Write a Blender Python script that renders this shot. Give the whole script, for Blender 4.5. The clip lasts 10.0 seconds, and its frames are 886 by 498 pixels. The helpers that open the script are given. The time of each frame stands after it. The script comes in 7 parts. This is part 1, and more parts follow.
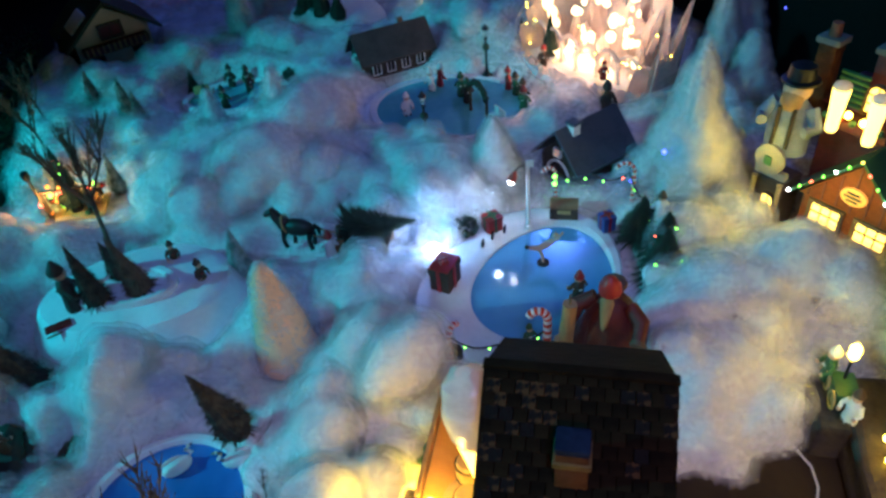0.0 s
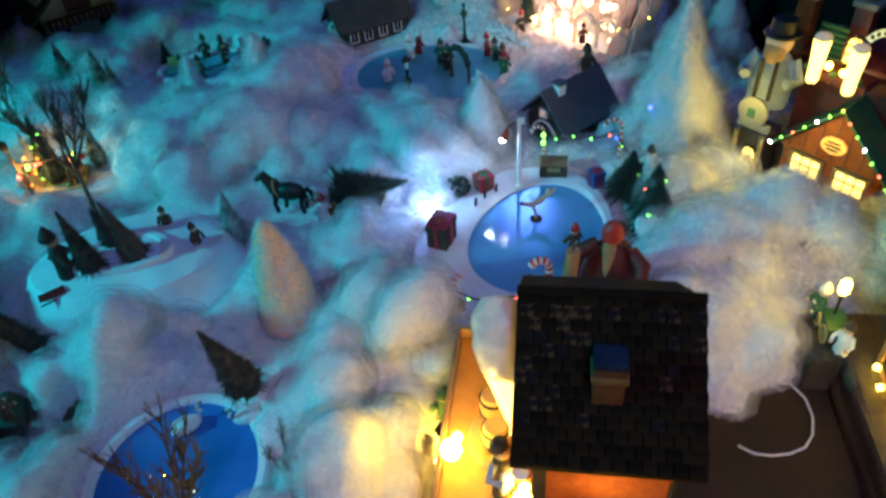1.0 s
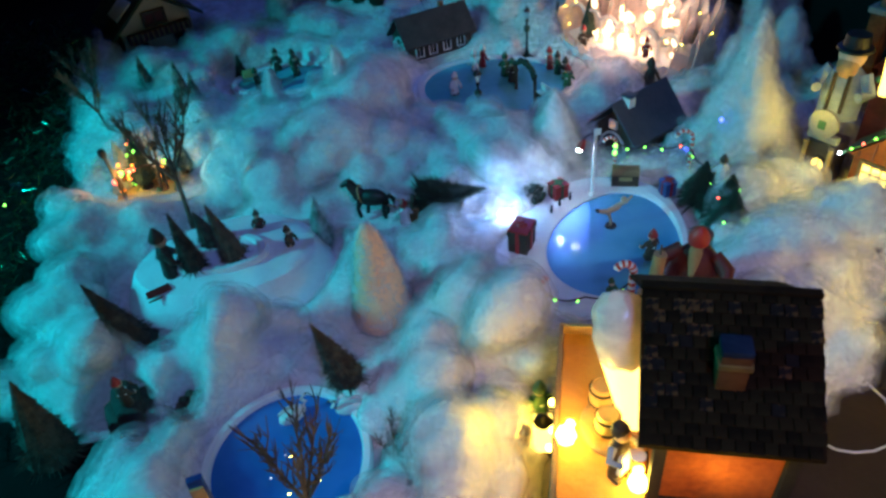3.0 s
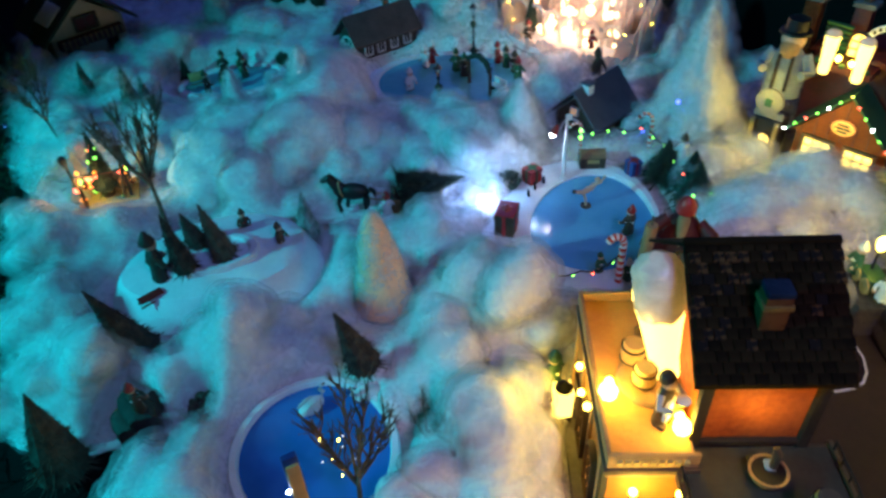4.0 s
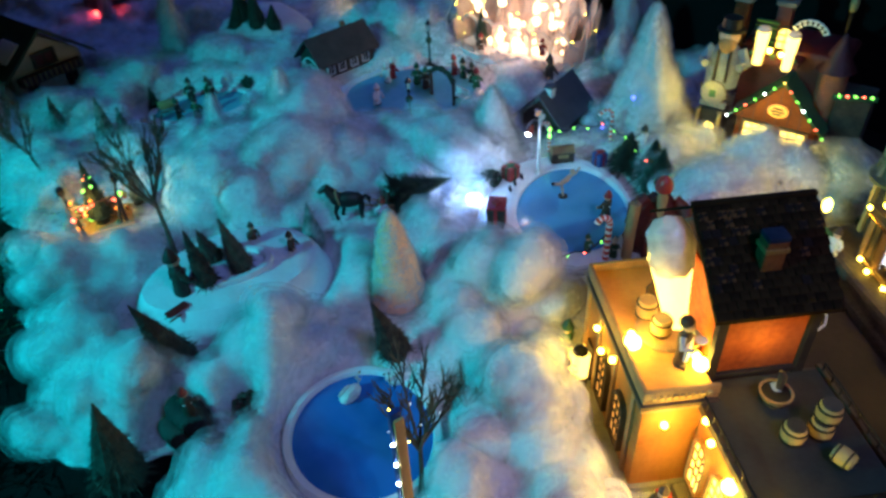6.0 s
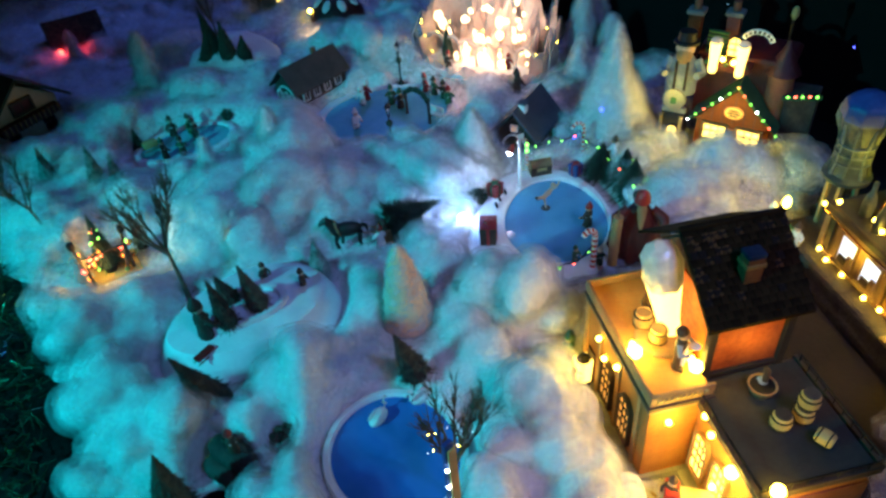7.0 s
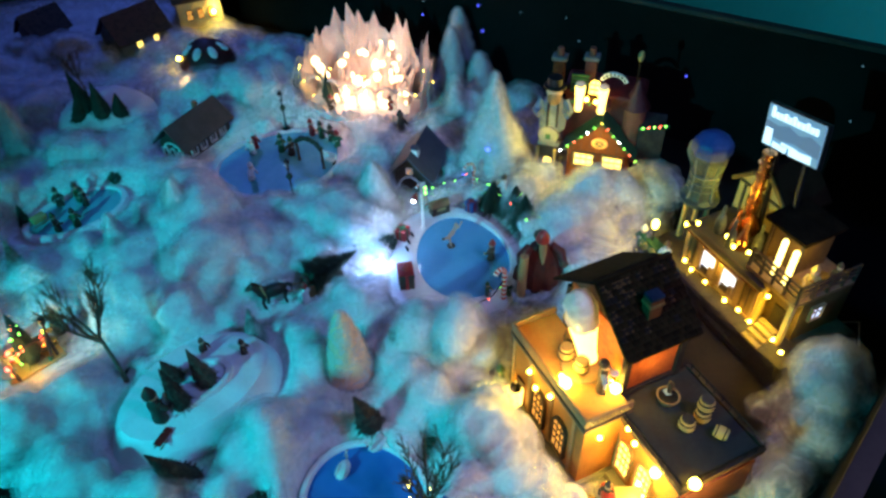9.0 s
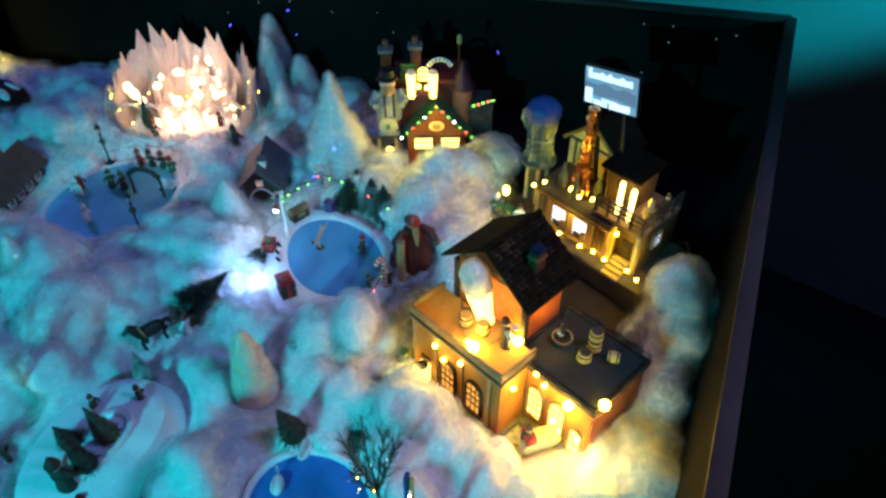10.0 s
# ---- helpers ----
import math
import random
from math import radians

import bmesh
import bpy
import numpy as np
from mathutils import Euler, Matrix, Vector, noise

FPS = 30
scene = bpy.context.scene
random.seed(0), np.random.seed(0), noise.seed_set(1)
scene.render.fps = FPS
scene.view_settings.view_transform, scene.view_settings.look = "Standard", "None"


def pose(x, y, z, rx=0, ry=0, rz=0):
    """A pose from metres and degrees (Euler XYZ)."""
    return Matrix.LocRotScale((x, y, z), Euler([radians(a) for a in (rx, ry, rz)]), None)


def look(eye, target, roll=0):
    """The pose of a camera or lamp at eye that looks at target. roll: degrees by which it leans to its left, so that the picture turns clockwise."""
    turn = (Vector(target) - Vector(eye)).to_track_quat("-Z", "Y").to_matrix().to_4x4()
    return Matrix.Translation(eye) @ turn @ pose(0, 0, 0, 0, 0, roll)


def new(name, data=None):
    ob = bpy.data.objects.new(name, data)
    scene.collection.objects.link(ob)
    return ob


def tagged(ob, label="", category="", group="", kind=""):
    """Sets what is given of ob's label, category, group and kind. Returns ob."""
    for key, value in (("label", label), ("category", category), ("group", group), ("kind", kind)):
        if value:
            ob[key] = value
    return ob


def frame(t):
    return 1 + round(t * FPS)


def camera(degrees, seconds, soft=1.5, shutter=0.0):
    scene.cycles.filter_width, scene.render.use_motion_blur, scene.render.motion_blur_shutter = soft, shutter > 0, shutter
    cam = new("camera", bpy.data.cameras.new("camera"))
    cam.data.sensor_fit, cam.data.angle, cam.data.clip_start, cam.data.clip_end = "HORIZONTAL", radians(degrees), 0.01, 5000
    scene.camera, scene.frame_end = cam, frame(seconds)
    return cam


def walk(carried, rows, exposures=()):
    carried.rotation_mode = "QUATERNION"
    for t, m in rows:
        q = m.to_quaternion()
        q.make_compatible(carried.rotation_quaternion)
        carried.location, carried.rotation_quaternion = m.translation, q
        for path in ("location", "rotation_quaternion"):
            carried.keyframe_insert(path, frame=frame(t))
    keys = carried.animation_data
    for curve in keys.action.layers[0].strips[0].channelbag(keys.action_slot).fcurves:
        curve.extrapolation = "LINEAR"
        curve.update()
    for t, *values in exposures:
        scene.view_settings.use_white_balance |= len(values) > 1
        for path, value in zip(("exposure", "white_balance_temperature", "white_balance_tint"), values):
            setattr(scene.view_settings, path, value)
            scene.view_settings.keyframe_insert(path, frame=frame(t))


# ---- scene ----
cam = camera(63.1, 10.0, soft=2.7, shutter=0.4)
PATH = [
    (0, (0.007, 0.103, 0.637), (-0.15, 1.645, -0.628), -6.0),
    (0.5, (-0.02, 0.088, 0.643), (-0.128, 1.634, -0.622), -5.6),
    (1, (-0.04, 0.074, 0.621), (-0.088, 1.588, -0.685), -5.0),
    (1.5, (-0.065, 0.062, 0.613), (-0.174, 1.542, -0.727), -6.0),
    (2, (-0.077, 0.044, 0.63), (-0.117, 1.557, -0.677), -4.9),
    (2.5, (-0.083, 0.037, 0.643), (-0.224, 1.572, -0.632), -6.6),
    (4, (-0.226, 0.008, 0.651), (-0.078, 1.536, -0.63), -3.3),
    (4.5, (-0.275, -0.025, 0.668), (0.022, 1.506, -0.584), -3.2),
    (5, (-0.288, -0.03, 0.67), (-0.071, 1.503, -0.596), -4.4),
    (5.5, (-0.301, -0.037, 0.668), (-0.109, 1.515, -0.578), -2.8),
    (6, (-0.346, -0.051, 0.681), (0.019, 1.466, -0.57), -3.1),
    (7.5, (-0.421, -0.056, 0.825), (0.086, 1.359, -0.495), -5.6),
    (8, (-0.438, -0.049, 0.86), (0.229, 1.274, -0.483), -4.5),
    (8.5, (-0.469, -0.047, 0.904), (0.296, 1.211, -0.45), -5.5),
    (9, (-0.503, -0.019, 0.93), (0.309, 1.22, -0.414), -1.9),
    (9.5, (-0.567, -0.012, 0.945), (0.482, 1.026, -0.406), -2.8),
    (10, (-0.605, 0.022, 0.954), (0.569, 0.904, -0.404), 0.0),
]
walk(cam, [(t, look(eye, target, roll)) for t, eye, target, roll in PATH], [(0, 0.0), (6, 0.0), (7.5, 0.16), (10, 0.22)])

# ---- light ----
world = bpy.data.worlds.new("night_room")
scene.world = world
world.use_nodes = True
world.node_tree.nodes["Background"].inputs[0].default_value = (0.05, 0.13, 0.58, 1)
world.node_tree.nodes["Background"].inputs[1].default_value = 0.12


def spot(name, eye, target, colour, watts, degrees, radius):
    lamp = bpy.data.lights.new(name, "SPOT")
    lamp.color, lamp.energy, lamp.spot_size, lamp.spot_blend, lamp.shadow_soft_size = colour, watts, radians(degrees), 0.6, radius
    ob = new(name, lamp)
    ob.matrix_world = look(eye, target)
    return ob


def glow(name, place, colour, watts, radius=0.006):
    lamp = bpy.data.lights.new(name, "POINT")
    lamp.color, lamp.energy, lamp.shadow_soft_size = colour, watts, radius
    ob = new(name, lamp)
    ob.location = place
    return ob


WARM = (1.0, 0.66, 0.09)
spot("cyan_party_lamp", (-1.85, 0.28, 0.86), (-0.45, 0.76, 0.0), (0.0, 0.70, 0.86), 98, 55, 0.012)
# Added front fill that tints the cotton round the pool lavender.
spot("blue_fill_light", (0.25, -0.60, 1.62), (0.06, 0.66, 0.0), (0.25, 0.36, 1.0), 41, 42, 0.12)
spot("violet_party_lamp", (0.3, 2.9, 1.6), (-0.22, 1.20, 0.0), (0.09, 0.20, 1.0), 34, 72, 0.10)
# Added pinkish fill over brewery and near cotton, no known fixture.
spot("rose_fill_light", (0.02, -1.1, 1.6), (0.06, 0.24, 0.0), (1.0, 0.56, 0.52), 32, 27, 0.08)
# Added unseen spot that only brightens the east wall in teal.
spot("wall_wash_fill", (0.95, -1.3, 0.8), (1.5, 1.40, 0.02), (0.0, 0.62, 0.80), 215, 28, 0.05)

# ---- materials ----


def surface(name, a, b, rough=0.6, metal=0.0, big=12.0, fine=160.0, bump=0.2, emit=None, watts=0.0, sheen=0.0, sss=0.0, mix=0.0):
    """A two-scale procedural surface: stains between a and b, fine grain in relief."""
    m = bpy.data.materials.new(name)
    m.use_nodes = True
    n, l = m.node_tree.nodes, m.node_tree.links
    p = n["Principled BSDF"]
    co = n.new("ShaderNodeTexCoord")
    n1 = n.new("ShaderNodeTexNoise")
    n1.inputs["Scale"].default_value, n1.inputs["Detail"].default_value = big, 5
    n2 = n.new("ShaderNodeTexNoise")
    n2.inputs["Scale"].default_value, n2.inputs["Detail"].default_value = fine, 3
    l.new(co.outputs["Object"], n1.inputs["Vector"])
    l.new(co.outputs["Object"], n2.inputs["Vector"])
    info = n.new("ShaderNodeObjectInfo")
    add = n.new("ShaderNodeMath")
    add.operation = "MULTIPLY_ADD"
    add.inputs[1].default_value, add.inputs[2].default_value = 0.35, -0.17
    l.new(info.outputs["Random"], add.inputs[0])
    s1 = n.new("ShaderNodeMath")
    s1.operation = "ADD"
    l.new(n1.outputs["Fac"], s1.inputs[0])
    l.new(add.outputs[0], s1.inputs[1])
    s2 = n.new("ShaderNodeMath")
    s2.operation = "MULTIPLY_ADD"
    s2.inputs[1].default_value = 0.35
    l.new(n2.outputs["Fac"], s2.inputs[0])
    l.new(s1.outputs[0], s2.inputs[2])
    ramp = n.new("ShaderNodeValToRGB")
    ramp.color_ramp.elements[0].position, ramp.color_ramp.elements[1].position = 0.45, 0.88
    ramp.color_ramp.elements[0].color, ramp.color_ramp.elements[1].color = (*a, 1), (*b, 1)
    l.new(s2.outputs[0], ramp.inputs[0])
    l.new(ramp.outputs[0], p.inputs["Base Color"])
    p.inputs["Roughness"].default_value, p.inputs["Metallic"].default_value = rough, metal
    bm_ = n.new("ShaderNodeBump")
    bm_.inputs["Strength"].default_value, bm_.inputs["Distance"].default_value = bump, 0.002
    l.new(n2.outputs["Fac"], bm_.inputs["Height"])
    l.new(bm_.outputs[0], p.inputs["Normal"])
    if emit:
        p.inputs["Emission Color"].default_value, p.inputs["Emission Strength"].default_value = (*emit, 1), watts
    if sheen:
        p.inputs["Sheen Weight"].default_value = sheen
    if sss:
        p.inputs["Subsurface Weight"].default_value, p.inputs["Subsurface Scale"].default_value = sss, 0.018
        p.inputs["Subsurface Radius"].default_value = (1, 1, 1)
    if mix:
        t = n.new("ShaderNodeBsdfTranslucent")
        l.new(ramp.outputs[0], t.inputs["Color"])
        x = n.new("ShaderNodeMixShader")
        x.inputs[0].default_value = mix
        l.new(p.outputs[0], x.inputs[1])
        l.new(t.outputs[0], x.inputs[2])
        l.new(x.outputs[0], n["Material Output"].inputs["Surface"])
    return m


def fibres(name, cover):
    """Loose cotton fibres: white, more gaps the higher the layer."""
    m = surface(name, (0.80, 0.80, 0.81), (0.86, 0.86, 0.86), 1.0, fine=90, bump=0.0)
    n, l = m.node_tree.nodes, m.node_tree.links
    p = n["Principled BSDF"]
    co = n.new("ShaderNodeTexCoord")
    total = None
    for scale, lo, hi in ((420, 0.30, 0.70), (56, 0.34, 0.66)):
        k = n.new("ShaderNodeTexNoise")
        k.inputs["Scale"].default_value, k.inputs["Detail"].default_value, k.inputs["Roughness"].default_value, k.inputs["Distortion"].default_value = scale, 2, 0.5, 0.8
        l.new(co.outputs["Object"], k.inputs["Vector"])
        r = n.new("ShaderNodeMapRange")
        r.inputs["From Min"].default_value, r.inputs["From Max"].default_value = lo, hi
        r.inputs["To Min"].default_value, r.inputs["To Max"].default_value = (0.55, 1.0) if scale > 100 else (0.42 * cover, cover)
        l.new(k.outputs["Fac"], r.inputs["Value"])
        if total is None:
            total = r
        else:
            mul = n.new("ShaderNodeMath")
            mul.operation = "MULTIPLY"
            l.new(total.outputs[0], mul.inputs[0])
            l.new(r.outputs[0], mul.inputs[1])
            l.new(mul.outputs[0], p.inputs["Alpha"])
    p.inputs["Specular IOR Level"].default_value = 0.0
    return m


def glass(name, colour, rough=0.05):
    m = bpy.data.materials.new(name)
    m.use_nodes = True
    p = m.node_tree.nodes["Principled BSDF"]
    p.inputs["Base Color"].default_value, p.inputs["Roughness"].default_value = (*colour, 1), rough
    p.inputs["Transmission Weight"].default_value = 1.0
    return m


def lit(name, colour, watts):
    """A glowing bulb, pane or lamp body."""
    m = bpy.data.materials.new(name)
    m.use_nodes = True
    p = m.node_tree.nodes["Principled BSDF"]
    p.inputs["Base Color"].default_value = (*colour, 1)
    p.inputs["Emission Color"].default_value, p.inputs["Emission Strength"].default_value = (*colour, 1), watts
    return m


COTTON = surface("cotton_wool", (0.80, 0.81, 0.82), (0.87, 0.87, 0.87), 1.0, big=30, fine=200, bump=0.04, sss=0.9)
FUZZ = [fibres("cotton_fibres_low", 0.52), fibres("cotton_fibres_mid", 0.40), fibres("cotton_fibres_top", 0.28)]
FELT = surface("cotton_cone", (0.66, 0.66, 0.64), (0.82, 0.82, 0.80), 1.0, big=25, fine=240, bump=0.10, sss=0.6)
PEACH = surface("peach_felt", (0.82, 0.48, 0.27), (0.84, 0.51, 0.31), 1.0, big=9, fine=300, bump=0.10, sss=0.5)
SNOW = surface("painted_snow", (0.70, 0.72, 0.74), (0.84, 0.85, 0.86), 0.7, big=20, bump=0.25)
BLACK = surface("black_cloth", (0.003, 0.003, 0.003), (0.008, 0.008, 0.008), 0.95, big=6, fine=300, bump=0.3)
BLACK.node_tree.nodes["Principled BSDF"].inputs["Specular IOR Level"].default_value = 0.12
BOARD = surface("grey_wood_rim", (0.014, 0.0135, 0.013), (0.032, 0.030, 0.028), 0.75, big=14, bump=0.3)
ROOMWALL = surface("room_wall_paint", (0.42, 0.44, 0.45), (0.50, 0.52, 0.52), 0.85, big=2, fine=60, bump=0.05)
FLOOR = surface("room_floor", (0.010, 0.010, 0.011), (0.022, 0.021, 0.021), 0.6, big=3, fine=40, bump=0.1)
WATER = surface("blue_painted_water", (0.012, 0.12, 0.42), (0.03, 0.19, 0.54), 0.12, big=10, fine=60, bump=0.03)
ICE = surface("pale_blue_ice", (0.05, 0.38, 0.44), (0.14, 0.54, 0.60), 0.38, big=12, fine=80, bump=0.05)
POOLBLUE = surface("pool_blue", (0.06, 0.29, 0.52), (0.11, 0.38, 0.62), 0.14, big=10, fine=60, bump=0.03)
SAND = surface("sandy_terrace", (0.40, 0.17, 0.035), (0.54, 0.26, 0.06), 0.7, big=18, bump=0.35)
PLASTER = surface("ochre_plaster", (0.25, 0.088, 0.014), (0.40, 0.160, 0.030), 0.7, big=18, bump=0.35)
BRICK = surface("red_brick", (0.17, 0.048, 0.025), (0.30, 0.095, 0.05), 0.75, big=30, bump=0.5)
RUST = surface("rust_plaster", (0.17, 0.022, 0.004), (0.62, 0.15, 0.022), 0.7, big=14, bump=0.4)
STONE = surface("grey_stone", (0.13, 0.125, 0.115), (0.27, 0.26, 0.23), 0.8, big=24, bump=0.6)
STONEDARK = surface("dark_rock", (0.022, 0.018, 0.014), (0.065, 0.052, 0.040), 0.85, big=40, bump=0.8)
SLATE = surface("dark_shingle", (0.006, 0.0038, 0.0018), (0.020, 0.012, 0.005), 0.8, big=30, bump=0.5)
SLATE.node_tree.nodes["Principled BSDF"].inputs["Specular IOR Level"].default_value = 0.06
# Golden lamp glints on the tower roof, painted into the shingle colour.
GLINT = surface("glint_painted_shingle", (0.004, 0.0026, 0.0016), (0.07, 0.034, 0.010), 0.7, big=220, fine=400, bump=0.5)
GLINT.node_tree.nodes["Color Ramp"].color_ramp.elements[0].position = 0.72
GLINT.node_tree.nodes["Principled BSDF"].inputs["Specular IOR Level"].default_value = 0.15
CHIMBRICK = surface("dark_chimney_brick", (0.05, 0.018, 0.008), (0.12, 0.048, 0.018), 0.8, big=60, bump=0.6)
CHIMBLUE = surface("dull_blue_cap", (0.006, 0.012, 0.030), (0.016, 0.030, 0.062), 0.7, big=40, bump=0.4)
GABLE = surface("rust_boards", (0.22, 0.045, 0.004), (0.36, 0.085, 0.010), 0.7, big=40, bump=0.5)
ROBE = surface("dark_red_robe", (0.030, 0.002, 0.002), (0.10, 0.008, 0.006), 0.6, big=60, bump=0.5)
DULLBLUE = surface("dull_blue_coat", (0.07, 0.10, 0.15), (0.16, 0.20, 0.27), 0.6, big=40, bump=0.4)
CANERED = surface("candy_red", (0.62, 0.035, 0.012), (0.74, 0.075, 0.025), 0.3, big=24)
FLATROOF = surface("dark_flat_roof", (0.019, 0.018, 0.015), (0.042, 0.040, 0.033), 0.7, big=16, bump=0.3)
DARKWOOD = surface("dark_wood", (0.035, 0.022, 0.014), (0.085, 0.052, 0.030), 0.65, big=24, bump=0.4)
BLACKWOOD = surface("blackened_wood", (0.010, 0.006, 0.004), (0.026, 0.016, 0.010), 0.7, big=24, bump=0.4)
WOOD = surface("warm_wood", (0.22, 0.12, 0.05), (0.38, 0.22, 0.10), 0.6, big=24, bump=0.4)
PALEWOOD = surface("pale_wood", (0.38, 0.25, 0.085), (0.52, 0.36, 0.14), 0.6, big=24, bump=0.3)
BARK = surface("bark", (0.045, 0.030, 0.020), (0.13, 0.085, 0.055), 0.85, big=60, bump=0.8)
NEEDLE = surface("dark_green_needles", (0.007, 0.020, 0.012), (0.026, 0.056, 0.032), 0.8, big=40, bump=0.3)
FROST = surface("frosted_needles", (0.05, 0.09, 0.07), (0.40, 0.45, 0.44), 0.75, big=90, bump=0.3)
BROWNBRUSH = surface("brown_brush", (0.020, 0.014, 0.009), (0.090, 0.066, 0.045), 0.85, big=80, bump=0.4)
RED = surface("red_paint", (0.26, 0.010, 0.012), (0.44, 0.028, 0.024), 0.4, big=24)
MAROON = surface("maroon_roof", (0.040, 0.004, 0.006), (0.110, 0.013, 0.014), 0.55, big=30, bump=0.5)
WHITE = surface("white_paint", (0.70, 0.70, 0.68), (0.82, 0.82, 0.80), 0.45, big=24)
GREEN = surface("green_paint", (0.012, 0.06, 0.022), (0.03, 0.13, 0.05), 0.5, big=24)
BLUE = surface("blue_paint", (0.015, 0.045, 0.18), (0.04, 0.10, 0.30), 0.45, big=24)
NAVYROOF = surface("slate_blue_roof", (0.035, 0.040, 0.060), (0.075, 0.085, 0.115), 0.6, big=30, bump=0.4)
GREYROOF = surface("grey_brown_roof", (0.030, 0.025, 0.024), (0.070, 0.060, 0.056), 0.65, big=30, bump=0.4)
SKIN = surface("figurine_skin", (0.52, 0.32, 0.22), (0.60, 0.40, 0.28), 0.5, big=24)
IRON = surface("black_iron", (0.010, 0.010, 0.011), (0.028, 0.028, 0.030), 0.4, metal=0.6)
COPPER = surface("copper", (0.62, 0.26, 0.10), (0.76, 0.36, 0.16), 0.25, metal=1.0)
STEEL = surface("green_grey_steel", (0.060, 0.085, 0.066), (0.26, 0.31, 0.25), 0.45, metal=0.3)
CREAM = surface("cream_plaster", (0.52, 0.44, 0.28), (0.68, 0.60, 0.42), 0.7, big=18, bump=0.3)
TIMBER = surface("golden_timber", (0.10, 0.052, 0.010), (0.24, 0.135, 0.036), 0.65, big=24, bump=0.4)
BLUEGREY = surface("blue_grey_shirt", (0.22, 0.26, 0.34), (0.36, 0.40, 0.48), 0.6, big=24)
HORSE = surface("black_horse_coat", (0.006, 0.005, 0.0045), (0.018, 0.014, 0.012), 0.5)
CRYSTAL = surface("frosted_crystal", (0.72, 0.62, 0.58), (0.88, 0.80, 0.76), 0.25, big=30, fine=120, bump=0.3, mix=0.55)
ICEROCK = surface("violet_ice_rock", (0.26, 0.28, 0.42), (0.55, 0.58, 0.68), 0.5, big=18, bump=0.5)
FOAM = surface("beer_foam", (0.52, 0.47, 0.45), (0.74, 0.70, 0.68), 0.15, big=60, fine=140, bump=0.6, mix=0.12)
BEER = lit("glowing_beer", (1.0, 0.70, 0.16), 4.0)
PANE = lit("warm_lit_pane", (1.0, 0.70, 0.14), 3.6)
PANEDIM = lit("dim_lit_pane", (1.0, 0.48, 0.10), 0.7)
PANEWHITE = lit("cool_lit_pane", (0.62, 0.72, 1.0), 1.3)
BULB = lit("warm_bulb", (1.0, 0.66, 0.06), 30.0)
BULBWHITE = lit("white_bulb", (0.80, 0.90, 1.0), 40.0)
BULBGREEN = lit("green_bulb", (0.22, 1.0, 0.10), 5.0)
BULBRED = lit("red_bulb", (1.0, 0.10, 0.06), 8.0)
BULBORANGE = lit("orange_bulb", (1.0, 0.30, 0.04), 3.0)
DOTBLUE = lit("blue_dot_glow", (0.08, 0.10, 1.0), 6.0)
SCREEN = lit("lit_sign_face", (0.20, 0.38, 0.52), 0.5)
SCREENWHITE = lit("lit_sign_letters", (0.70, 0.88, 1.0), 1.0)
SCREENDARK = lit("lit_sign_hills", (0.10, 0.18, 0.28), 0.7)
CASTLELAMP = lit("castle_lamp", (1.0, 0.66, 0.36), 4.0)
TINSEL = surface("green_tinsel", (0.010, 0.06, 0.035), (0.03, 0.16, 0.09), 0.18, metal=0.8, big=60)
GLASS = glass("clear_glass", (0.9, 0.95, 0.95))

# ---- mesh helpers ----


def part(name, bm, material, parent=None, label="", smooth=True):
    me = bpy.data.meshes.new(name)
    if smooth:
        for f in bm.faces:
            f.smooth = True
    bm.to_mesh(me)
    bm.free()
    for m in material if isinstance(material, (list, tuple)) else [material]:
        me.materials.append(m)
    if smooth:
        me.set_sharp_from_angle(angle=radians(38))
    ob = new(name, me)
    ob.parent = parent
    if label:
        tagged(ob, label)
    return ob


def thing(name, label, category, place=(0, 0, 0), turn=0, group="", kind=""):
    ob = new(name)
    ob.empty_display_size = 0.02
    ob.matrix_world = pose(*place, 0, 0, turn)
    return tagged(ob, label, category, group, kind)


def single(name, bm, material, label, category, place=(0, 0, 0), turn=0, group="", kind="", smooth=True):
    ob = part(name, bm, material, None, "", smooth)
    ob.matrix_world = pose(*place, 0, 0, turn)
    return tagged(ob, label, category, group, kind)


def begin(bm=None):
    return bm if bm is not None else bmesh.new()


def box(sx, sy, sz, at=(0, 0, 0), turn=(0, 0, 0), bm=None, bevel=0.0, mi=0, taper=1.0):
    """A box whose base centre is at the given place."""
    bm = begin(bm)
    r = bmesh.ops.create_cube(bm, size=1.0)
    vs = r["verts"]
    for v in vs:
        k = taper if v.co.z > 0 else 1.0
        v.co = Vector((v.co.x * sx * k, v.co.y * sy * k, (v.co.z + 0.5) * sz))
    if bevel:
        es = list({e for v in vs for e in v.link_edges})
        got = bmesh.ops.bevel(bm, geom=es, offset=bevel, segments=2, affect="EDGES", profile=0.6)
        vs = list({v for f in got["faces"] for v in f.verts} | {v for v in vs if v.is_valid})
    bmesh.ops.transform(bm, matrix=pose(*at, *turn), verts=vs)
    for f in {f for v in vs for f in v.link_faces}:
        f.material_index = mi
    return bm


